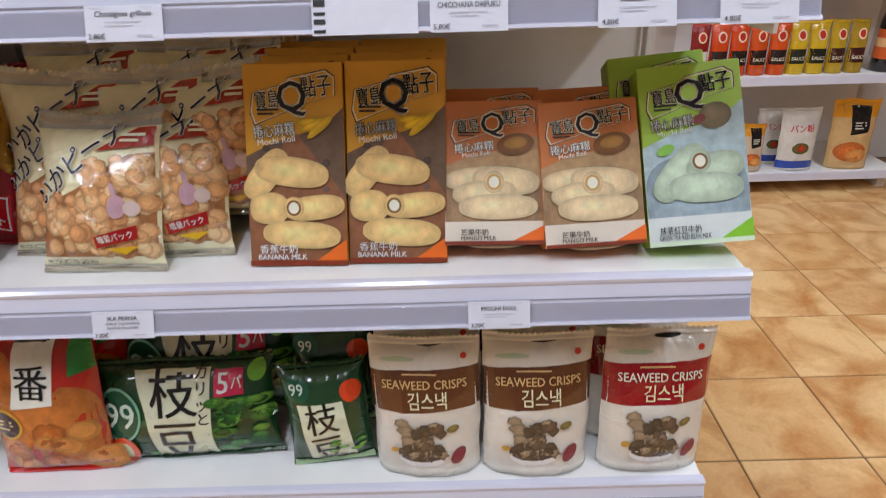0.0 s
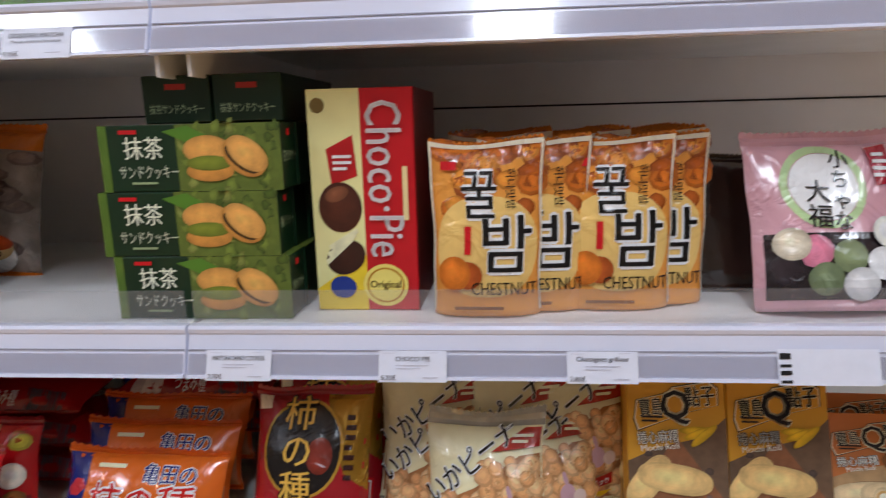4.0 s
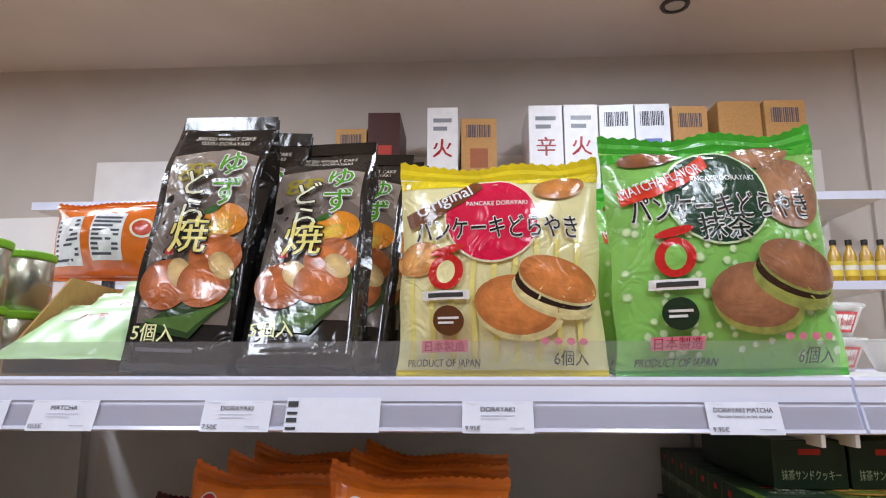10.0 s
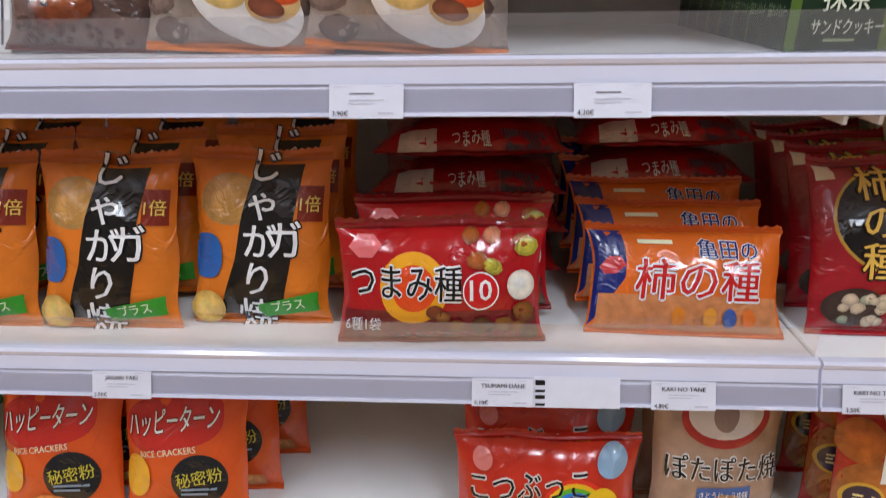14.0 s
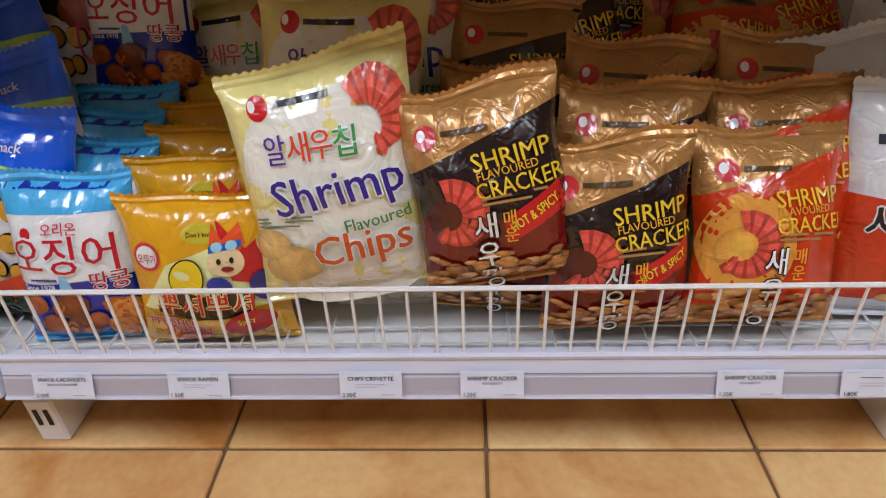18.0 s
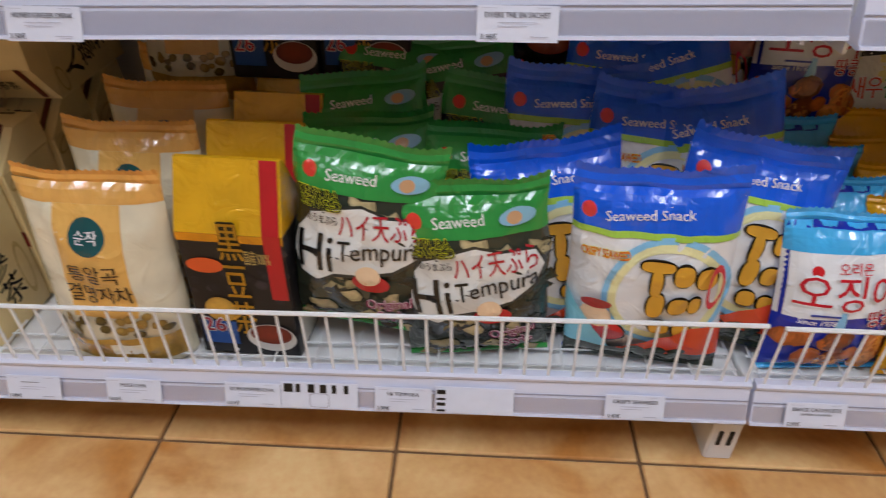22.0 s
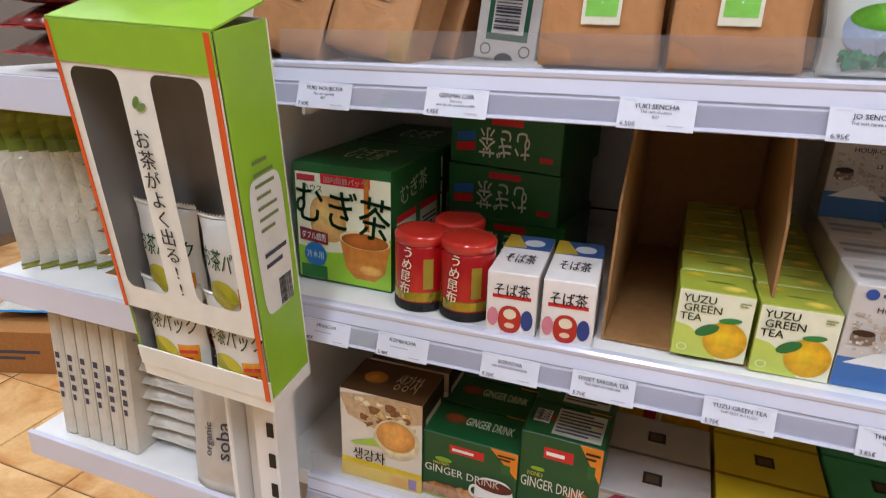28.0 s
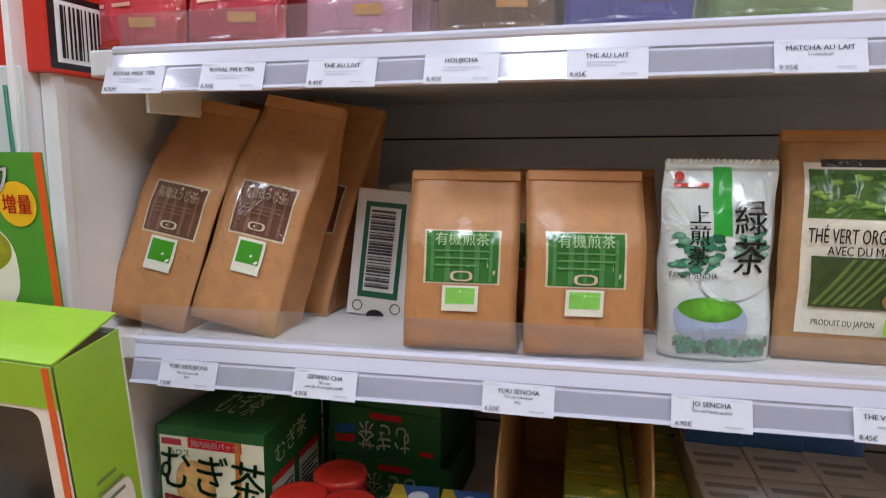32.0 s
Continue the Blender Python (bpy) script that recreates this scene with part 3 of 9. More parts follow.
def gusset_bag(name, label, w, h, d, body, seed=0, category="tea bag", group="", crinkle=0.002, fold=0.05, taper=0.55, flap=None):
    """Block-bottom bag: square foot, side gussets folding in, closed flat at a folded top edge."""
    o = thing(name, label, category, group)
    off = Vector((seed * 5.7, seed * 2.3, 0))

    def half(v):
        q = max(0.0, (v / h - taper) / (1 - taper))
        return d / 2 * (1 - q * q * (3 - 2 * q)) + 0.0025

    def front(u, v, lift=0.0):
        k = abs(2 * u / w)
        wr = crinkle * (noise.noise(Vector((u * 24, v * 19, 0)) + off) - 0.8 * abs(noise.noise(Vector((u * 30 + v * 14, v * 22, 4)) + off)))
        return (u * (1 + 0.010 * math.sin(v * 31 + seed)) + 0.003 * noise.noise(Vector((v * 14, seed, 2))), -half(v) - 0.004 * (1 - k * k) * math.sin(math.pi * min(1, v / h)) - wr * (1 - k ** 8) - lift, v)

    nx, ny = 12, 20
    vs, fs = [], []
    for j in range(ny + 1):
        v = h * j / ny
        row = [front((i / nx - 0.5) * w, v) for i in range(nx + 1)]
        dep, xr, xl = half(v), row[-1][0], row[0][0]
        tuck = min(dep * 0.75, w * 0.2) * min(1.0, 2.2 * j / ny) + 0.001
        row += [(xr - tuck, 0.0, v), (xr, dep, v), (xl, dep, v), (xl + tuck, 0.0, v)]
        vs += row
    m = nx + 5
    for j in range(ny):
        for i in range(m):
            a, b = j * m + i, j * m + (i + 1) % m
            fs.append((a, b, b + m, a + m))
    fs.append(tuple(range(m))[::-1])
    fs.append(tuple(range(ny * m, ny * m + m)))
    smooth_front = part("bag_body", (vs, fs), body, o)
    smooth_front.data.polygons.foreach_set("use_smooth", [i % m < nx for i in range(m * ny)] + [False, False])
    part("top_fold", block(-w * 0.495, -0.006, h - fold * h, w * 0.495, -0.0028, h + 0.001, 0.0008), flap or body, o, "flat folded top edge")
    return o, Face(o, w, h, front, 0.0065, 0.00022)


def carton(name, label, w, d, h, mat, category="box", group="", bevel=0.0012):
    o = thing(name, label, category, group)
    part("carton", block(-w / 2, 0, 0, w / 2, d, h, bevel), mat, o)
    fr = Face(o, w, h, lambda u, v, f=0.0: (u, -f, v))
    tp = Face(o, w, d, lambda u, v, f=0.0: (u, v, h + f))
    rt = Face(o, d, h, lambda u, v, f=0.0: (w / 2 + f, u + d / 2, v))
    lf = Face(o, d, h, lambda u, v, f=0.0: (-w / 2 - f, d / 2 - u, v))
    return o, fr, tp, rt, lf


USED = set()


def put(o, x, y, z, lean=0, yaw=0, roll=0):
    if -3.04 < x < -2.02:
        z += SLOPE * (x + 2.5) - (0.006 if z < 0.5 else 0)
    m = at(x, y, z, -lean, roll, yaw)
    if o.name in USED:
        return copy_thing(o, m)
    USED.add(o.name)
    o.matrix_basis = m
    return o


def rows(o, x, y, z, n, dy, lean=0, jx=0.004, jl=1.5, dz=0.0, yaw=0):
    rnd = random.Random(int((x + 9) * 1000))
    for k in range(n):
        put(o, x + (rnd.uniform(-jx, jx) if k else 0), y + k * dy, z + dz * k, lean + (rnd.uniform(-jl, jl) if k else 0), yaw + (rnd.uniform(-2, 2) if k else 0))


Z5, Z4, Z3, Z2, Z1 = 1.477, 1.167, 0.863, 0.558, 0.136
L5, L4, L3, L2 = 1.468, 1.153, 0.848, 0.558

# ===== top shelf: pancake sandwiches, moon cakes =====
for kind in range(2):
    base, top, disc = (("f0dcac", "f2cf2e", "d3124e"), ("8fc46a", "4fae3c", "1f4a33"))[kind]
    w, h = ((0.218, 0.229), (0.236, 0.259))[kind]
    o, f = bag("pancake_bag", ("pale yellow plastic bag of pancake sandwiches with a crimson disc", "light green spotted plastic bag of matcha pancake sandwiches")[kind],
               w, h, 0.072, film(base), (0.07, 0.03), 3 + kind, sealmat=film(top), group="pancake bags", crinkle=0.0025, pinch=0.04)
    if kind == 0:
        f.rect(0.0, 0.885, 1.0, 0.93, film(top), "top_band", 0.02)
        for i in range(9):
            f.rect(0.06 + i * 0.1, 0.06, 0.085 + i * 0.1, 0.60, ink("ecd98c"), "stripe")
        f.disc(0.80, 0.86, 0.13, 0.06, food("c98a48"), "picture", 10)
        f.disc(0.10, 0.52, 0.12, 0.085, food("dca76a"))
    else:
        f.rect(0.0, 0.885, 1.0, 0.93, film(top), "top_band", 0.02)
        f.blobs(0.04, 0.06, 0.96, 0.62, 80, 0.019, [ink("c6e4ae")], 8, 1.0, "dot_print")
        f.disc(0.80, 0.72, 0.165, 0.17, food("a97f60"))
        f.disc(0.70, 0.885, 0.16, 0.06, food("a97f60"), "picture", 14)
        f.disc(0.20, 0.89, 0.14, 0.045, food("946240"), "picture", 8)
    f.disc(0.46, 0.70, 0.235, 0.225, ink("e9d9c0") if kind == 0 else ink("cfe3bb"), "ring")
    f.disc(0.46, 0.70, 0.225, 0.215, ink(disc), "disc")
    f.text("PANCAKE DORAYAKI", 0.49, 0.775, 0.024, WHITE, 0, 0.30)
    f.text("パンケーキどらやき", 0.48, 0.655, 0.088, ink("1f1512"), 1, 0.80, WHITE)
    if kind:
        f.text("抹茶", 0.47, 0.57, 0.085, ink("17301f"), 2, 0.24, WHITE)
    f.poly(((0.03, 0.74), (0.16, 0.78), (0.30, 0.85), (0.40, 0.93), (0.42, 0.86), (0.32, 0.78), (0.17, 0.70), (0.05, 0.665)) if kind == 0
           else ((0.04, 0.74), (0.18, 0.77), (0.32, 0.82), (0.44, 0.89), (0.45, 0.83), (0.33, 0.75), (0.18, 0.70), (0.05, 0.675)), ink("7a4a26" if kind == 0 else "d8482c"), "ribbon")
    f.text(("Original", "MATCHA FLAVOR")[kind], 0.23, 0.79 if kind == 0 else 0.775, (0.065, 0.05)[kind], WHITE, 24 if kind == 0 else 18, (0.30, 0.38)[kind])
    f.disc(0.24, 0.45, 0.085, 0.085, ink("c9302c"), "emblem")
    f.disc(0.24, 0.45, 0.045, 0.055, ink(base), "emblem")
    f.disc(0.24, 0.55, 0.085, 0.02, ink("c9302c"), "emblem", 12)
    f.rect(0.13, 0.325, 0.36, 0.365, WHITE, "brand_bar")
    f.rect(0.16, 0.335, 0.33, 0.355, ink("4a4a4a"), "brand_bar")
    f.disc(0.25, 0.235, 0.075, 0.068, ink("6b4328" if kind == 0 else "1e3b26"), "badge")
    f.lines(0.20, 0.215, 0.30, 0.255, 2, WHITE)
    crust, crumb, fill = ("cf8a52", "ecd8a6", "3a2016") if kind == 0 else ("a5785a", "a8ae62", "4a3220")
    f.disc(0.59, 0.265, 0.205, 0.125, food(crumb), "picture", -4)
    f.disc(0.58, 0.300, 0.20, 0.135, food(crust), "picture", -4)
    f.disc(0.76, 0.345, 0.205, 0.105, food(crumb), "picture", -16)
    f.disc(0.765, 0.372, 0.195, 0.085, food(fill), "filling", -16)
    f.disc(0.78, 0.392, 0.195, 0.085, food(crumb), "picture", -18)
    f.disc(0.785, 0.412, 0.20, 0.095, food(crust), "picture", -18)
    for q in range(4):
        f.disc(0.70 + 0.06 * q, 0.145, 0.020, 0.016, ink("e08aa0"), "tag")
    f.rect(0.12, 0.10, 0.34, 0.15, ink("e58aa0"), "tag")
    f.text("日本製造", 0.23, 0.125, 0.034, ink("b02a50"), 0, 0.2)
    f.text("PRODUCT OF JAPAN", 0.23, 0.05, 0.032, BLACK, 0, 0.34)
    f.text("6個入", 0.82, 0.075, 0.05, BLACK, 0, 0.16)
    if kind == 0:
        put(o, -1.322, 0.045, Z5, 4, -1, 0)
        rows(o, -1.315, 0.16, Z5, 2, 0.10, 4)
    else:
        put(o, -1.090, 0.045, Z5, 3, 3, -1)
        rows(o, -1.07, 0.15, Z5, 3, 0.10, 3)
for kind in range(1):
    BLACKF = mk("2f2d2b", 0.16, 0.35, 0.3, 10, 1.0, 15, 0.6, "black_foil", 1.6)
    o, f = gusset_bag("cake_pouch", "glossy black pouch of citrus cakes with a photo of buns", 0.120, 0.316, 0.046, BLACKF, 11, "snack bag", "black cake pouches", 0.004, 0.06, 0.72)
    f.poly(((0.07, 0.16), (0.93, 0.16), (0.93, 0.80), (0.62, 0.84), (0.07, 0.80)), film("7d736c"), "print")
    f.poly(((0.07, 0.62), (0.55, 0.74), (0.93, 0.62), (0.93, 0.80), (0.62, 0.84), (0.07, 0.80)), film("95897f"), "print")
    f.text("BAKED WHEAT CAKE", 0.52, 0.895, 0.020, ink("c9c2b4"), 0, 0.6)
    f.text("YUZU DORAYAKI", 0.52, 0.868, 0.020, ink("c9c2b4"), 0, 0.5)
    for q in range(5):
        f.disc(0.24 + 0.11 * (q % 3), 0.745 - 0.035 * (q // 3), 0.075, 0.05, ink("a89a3c"), "crest", 20, hole=0.45)
    f.poly(((0.07, 0.14), (0.60, 0.11), (0.95, 0.26), (0.93, 0.36), (0.5, 0.24)), ink("35502a"), "leaf")
    f.poly(((0.12, 0.17), (0.58, 0.13), (0.90, 0.24), (0.55, 0.19)), ink("5c7a40"), "leaf")
    f.disc(0.74, 0.535, 0.21, 0.17, food("e8982c"), "citrus")
    f.disc(0.66, 0.50, 0.16, 0.10, food("f0b850"), "citrus", 20)
    f.disc(0.60, 0.575, 0.09, 0.035, ink("3f6a2c"), "leaf", 25)
    f.disc(0.72, 0.40, 0.25, 0.21, food("c27848"))
    f.disc(0.30, 0.295, 0.25, 0.24, food("b86e3e"))
    f.disc(0.42, 0.335, 0.11, 0.16, food("d8bd8a"), "picture", 35)
    f.disc(0.66, 0.300, 0.25, 0.23, food("bd7444"))
    f.disc(0.80, 0.365, 0.10, 0.15, food("d8bd8a"), "picture", 40)
    f.text("ゆず", 0.72, 0.70, 0.085, ink("5ea32a"), 0, 0.4, WHITE, stack=True)
    f.text("どら", 0.42, 0.62, 0.085, ink("f0e6c8"), 0, 0.4, BLACK, stack=True)
    f.text("焼", 0.44, 0.475, 0.105, ink("ecd88a"), 0, 0.44, BLACK)
    f.rect(0.24, 0.40, 0.32, 0.425, ink("b8303a"), "seal_mark")
    f.text("5個入", 0.28, 0.125, 0.048, ink("f0e2b0"), 0, 0.40)
    f.lines(0.15, 0.055, 0.85, 0.080, 1, ink("6a6a72"))
    put(o, -1.660, 0.055, Z5, 10, -4, 2)
    put(o, -1.642, 0.115, Z5, 9, -3, 4)
    put(o, -1.625, 0.175, Z5, 9, -3, 2)
    put(o, -1.532, 0.045, Z5, 22, -2, -1)
    put(o, -1.512, 0.11, Z5, 20, -4, 3)
    put(o, -1.495, 0.165, Z5, 18, -3, 2)
    put(o, -1.480, 0.22, Z5, 15, -3, 0)

# carton tray with pale green tea pouches, tins
o = thing("carton_tray", "open brown cardboard tray holding pale green tea pouches", "cardboard tray")
CARD = kraft("a9854f")
part("tray_base", block(-0.08, 0.0, 0, 0.08, 0.26, 0.003), CARD, o)
part("tray_back", block(-0.08, 0.257, 0.003, 0.08, 0.26, 0.125), CARD, o)
for sx in (-1, 1):
    part("tray_side", ([(sx * 0.08, 0, 0.003), (sx * 0.08, 0.257, 0.003), (sx * 0.08, 0.257, 0.125), (sx * 0.08, 0.13, 0.125), (sx * 0.08, 0.0, 0.02),
                        (sx * 0.0775, 0, 0.003), (sx * 0.0775, 0.257, 0.003), (sx * 0.0775, 0.257, 0.125), (sx * 0.0775, 0.13, 0.125), (sx * 0.0775, 0.0, 0.02)],
                       [(0, 1, 2, 3, 4), (9, 8, 7, 6, 5), (0, 4, 9, 5), (4, 3, 8, 9), (3, 2, 7, 8), (0, 5, 6, 1), (1, 6, 7, 2)]), CARD, o)
put(o, -1.782, 0.06, Z5, 0, 8)
o, f = bag("tea_pouch", "pale green matte tea pouch lying in a tray", 0.142, 0.17, 0.03, mk("b4d2a0", 0.4, 0, 0.05, 14, 0.3, 14, 0.1, "matte_pouch", 1.0), (0.1, 0.06), 6, category="tea pouch")
f.rect(0.25, 0.45, 0.75, 0.60, ink("d9e8d0"), "label_strip")
f.text("抹茶", 0.5, 0.52, 0.07, REDI, 0, 0.35)
put(o, -1.785, 0.030, Z5 + 0.018, 66, 8)
put(o, -1.782, 0.10, Z5 + 0.036, 64, 8)
put(o, -1.780, 0.165, Z5 + 0.050, 60, 8)
TINM = mk("b9b7a8", 0.25, 0.85, 0.06, 20, 0.02, 100, 0, "tin")
LIDG = ink("7fae2e")
tin = thing("tea_tin", "brushed metal tea tin with a lime green lid", "tin", "green lidded tins")
smooth(part("tin_body", lathe([(0.038, 0), (0.040, 0.002), (0.040, 0.072), (0.038, 0.074)], 28), TINM, tin))
part("lid", lathe([(0.0415, 0.070), (0.0425, 0.072), (0.0425, 0.078), (0.040, 0.080)], 28), LIDG, tin, "lime green plastic lid")
fc = Face(tin, 0.08, 0.07, lambda u, v, q=0.0: ((0.0404 + q) * math.sin(u / 0.04), -(0.0404 + q) * math.cos(u / 0.04), v), 0.01)
fc.text("抹茶", 0.5, 0.5, 0.2, ink("7fae2e"), 0, 0.3, stack=True)
for x, y, z in ((-1.945, 0.09, Z5), (-1.948, 0.092, Z5 + 0.08), (-1.955, 0.18, Z5), (-1.96, 0.19, Z5 + 0.08)):
    put(tin, x, y, z)
o, f = bag("noodle_multipack", "orange multipack of noodles with white nutrition panels", 0.19, 0.13, 0.09, film("d9792a"), (0.06, 0.06), 9, category="noodle pack")
f.rect(0.08, 0.15, 0.36, 0.75, WHITE, "panel")
f.lines(0.1, 0.18, 0.34, 0.72, 9, INKK)
f.rect(0.45, 0.2, 0.72, 0.8, WHITE, "panel")
f.lines(0.47, 0.24, 0.70, 0.76, 9, INKK)
f.disc(0.86, 0.62, 0.09, 0.09, ink("e8e0c8"), "emblem")
f.disc(0.86, 0.62, 0.07, 0.07, ink("c24a20"), "emblem")
put(o, -1.945, 0.36, Z5 + 0.145, 5, 3)
put(o, -1.94, 0.385, Z5, 5, 3)

# white boxes of sesame rice cakes
o, fr, tp, rt, lf = carton("rice_cake_box", "white mint-patterned box of sesame rice cakes", 0.205, 0.047, 0.125, card("e9ece8"), group="white rice cake boxes")
for fc in (fr,):
    fc.blobs(0.02, 0.6, 0.22, 0.97, 10, 0.035, [ink("a9d3c6")], 4)
    fc.text("Q", 0.34, 0.66, 0.26, ink("4a2a24"), 4, 0.16)
    fc.text("寶島", 0.20, 0.66, 0.13, ink("4a2a24"), 8, 0.15)
    fc.text("點子", 0.47, 0.70, 0.15, ink("4a2a24"), 8, 0.15)
    fc.disc(0.25, 0.27, 0.13, 0.085, ink("6a2420"), "badge")
    fc.lines(0.16, 0.24, 0.34, 0.32, 2, ink("caa68a"))
    for a, b, r in ((0.66, 0.62, 0.12), (0.82, 0.72, 0.12), (0.62, 0.28, 0.13)):
        fc.disc(a, b, r, r, food("c99a5f"))
    fc.disc(0.62, 0.28, 0.07, 0.05, food("2a1a14"), "filling")
    fc.blobs(0.80, 0.1, 0.98, 0.5, 8, 0.03, [ink("a7c8a6")], 5)
for fc in (tp, lf, rt):
    fc.lines(0.1, 0.25, 0.9, 0.75, 3, ink("a9d3c6"))
tp.blobs(0.3, 0.2, 0.95, 0.9, 14, 0.02, [ink("8cc0b0")], 7)
for x, y in ((-0.462, 0.035), (-0.25, 0.03)):
    put(o, x, y, Z5)
    for k in range(2):
        put(o, x + 0.004, y + 0.052 * (k + 1), Z5)
    put(o, x - 0.012, y + 0.155, Z5 + 0.1265)
for x, y in ((-0.468, 0.19), (-0.255, 0.19)):
    for k in range(2):
        put(o, x, y + 0.052 * k, Z5)
        put(o, x, y + 0.01 + 0.05 * k, Z5 + 0.1265) if k else None
flat, a1, a2, a3, a4 = carton("rice_cake_box", "white mint-patterned box of rice cakes lying flat", 0.205, 0.125, 0.036, card("e9ece8"), group="white rice cake boxes")
a1.blobs(0.05, 0.15, 0.95, 0.9, 22, 0.022, [ink("9fd0c2")], 2)
a1.text("Q點子", 0.25, 0.5, 0.4, ink("5a3a34"), 0, 0.25)
a1.disc(0.70, 0.5, 0.05, 0.04, food("c99a5f"))
for x in (-0.476, -0.268):
    for k in range(10):
        put(flat, x, 0.31, Z5 + 0.0365 * k)
    for k in range(4):
        put(flat, x, 0.165, Z5 + 0.262 + 0.0365 * k)

# ===== fourth shelf: cookies, chestnuts =====
o, fr, tp, rt, lf = carton("cookie_box", "dark green box of matcha sandwich cookies with a cookie photo", 0.186, 0.045, 0.066, card("173a22"), group="matcha cookie boxes")
for fc in (fr, tp):
    fc.rect(0.0, 0.0, 0.05, 1.0, ink("5f7a34"), "leaf_print")
    fc.rect(0.43, 0.0, 1.0, 1.0, food("6a7a38"), "leaf_print")
    fc.blobs(0.45, 0.05, 0.98, 0.95, 44, 0.03, [food("76863e"), food("55682c"), food("8a9450")], 11, 1.2, "leaf_print", 0.7)
    fc.poly(((0.36, 0.90), (0.5, 0.98), (0.62, 0.8), (0.5, 0.72)), ink("5f8a34"), "leaf")
    fc.text("抹茶", 0.25, 0.66, 0.26, ink("dfe6d0"), 0, 0.22)
    fc.text("サンドクッキー", 0.27, 0.30, 0.16, ink("dfe6d0"), 0, 0.33)
    fc.lines(0.17, 0.10, 0.36, 0.17, 1, ink("9fb08a"))
    fc.rect(0.12, 0.87, 0.22, 0.93, REDI, "brand_bar")
    fc.disc(0.60, 0.62, 0.13, 0.075, food("d8a45c"))
    fc.disc(0.61, 0.30, 0.13, 0.055, food("cf984e"))
    fc.disc(0.61, 0.42, 0.125, 0.04, food("7f8a34"), "filling")
    fc.disc(0.80, 0.50, 0.13, 0.088, food("cf984e"), "picture", -38)
    fc.disc(0.79, 0.47, 0.11, 0.05, food("5a4420"), "filling", -38)
    fc.disc(0.82, 0.55, 0.125, 0.075, food("dcaa62"), "picture", -38)
for fc in (lf, rt):
    fc.text("抹茶サンドクッキー", 0.5, 0.5, 0.14, ink("b9c8a4"), 0, 0.85)
    fc.rect(0.4, 0.8, 0.6, 0.9, REDI, "brand_bar")
back_box, b1_, b2_, b3_, b4_ = carton("cookie_box", "dark green box of matcha sandwich cookies standing in a row", 0.186, 0.045, 0.066, card("173a22"), group="matcha cookie boxes")
b2_.rect(0.43, 0.0, 1.0, 1.0, food("6a7a38"), "leaf_print")
b4_.text("抹茶サンドクッキー", 0.5, 0.5, 0.14, ink("b9c8a4"), 0, 0.85)
b4_.rect(0.4, 0.8, 0.6, 0.9, REDI, "brand_bar")
b4_.rect(0.0, 0.0, 0.06, 1.0, ink("5f7a34"), "edge_band")
for k in range(3):
    for j in range(8):
        put(back_box if j else o, -0.992 - 0.008 * (k == 1) + 0.002 * j, 0.028 + 0.046 * j, Z4 + 0.0665 * k)
end, e1, e2, e3, e4 = carton("cookie_box", "dark green cookie box turned end-on above a stack", 0.072, 0.205, 0.048, card("16361f"), group="matcha cookie boxes")
e1.text("抹茶サンドクッキー", 0.5, 0.3, 0.16, ink("b9c8a4"), 0, 0.8)
e1.rect(0.35, 0.7, 0.65, 0.82, ink("b03020"), "brand_bar")
for x in (-1.016, -0.941):
    put(end, x, 0.06, Z4 + 0.2)

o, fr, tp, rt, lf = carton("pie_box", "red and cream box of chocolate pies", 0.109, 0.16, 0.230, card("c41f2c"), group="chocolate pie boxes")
fr.rect(0.0, 0.0, 0.50, 1.0, card("ecdfa6"), "panel")
fr.poly(((0.0, 0.0), (0.5, 0.0), (0.5, 0.26), (0.0, 0.1)), ink("e8c83c"), "panel")
fr.disc(0.10, 0.93, 0.07, 0.07, ink("7d6a3a"), "emblem")
fr.poly(((0.16, 0.74), (0.42, 0.80), (0.45, 0.62), (0.20, 0.58)), ink("b8242a"), "sachet")
fr.lines(0.22, 0.64, 0.40, 0.72, 3, WHITE)
fr.disc(0.27, 0.48, 0.21, 0.24, food("5a3020"))
fr.disc(0.24, 0.54, 0.12, 0.07, food("8a5a40"), "picture", 20)
fr.disc(0.30, 0.25, 0.20, 0.16, food("452418"), "picture", 30)
for n in range(3):
    fr.poly(((0.10 + 0.02 * n, 0.235 + 0.035 * n), (0.36 + 0.03 * n, 0.345 + 0.02 * n), (0.38 + 0.03 * n, 0.325 + 0.02 * n), (0.12 + 0.02 * n, 0.215 + 0.035 * n)), food("efe0bc"), "filling")
fr.disc(0.26, 0.11, 0.13, 0.11, ink("24408c"), "badge")
fr.disc(0.68, 0.12, 0.22, 0.21, ink("e9d37a"), "seal_disc")
fr.disc(0.68, 0.12, 0.185, 0.175, ink("b98a2c"), "seal_disc", hole=0.9)
fr.text("Original", 0.68, 0.12, 0.035, ink("5a3a1a"), 0, 0.3)
fr.text("Choco·Pie", 0.72, 0.60, 0.165, WHITE, -90, 1.46)
fr.rect(0.88, 0.42, 0.93, 0.66, ink("e8d0a0"), "brand_bar")
# whole right side covered in a darker red than the carton
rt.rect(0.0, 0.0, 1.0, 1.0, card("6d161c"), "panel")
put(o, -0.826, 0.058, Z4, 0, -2)

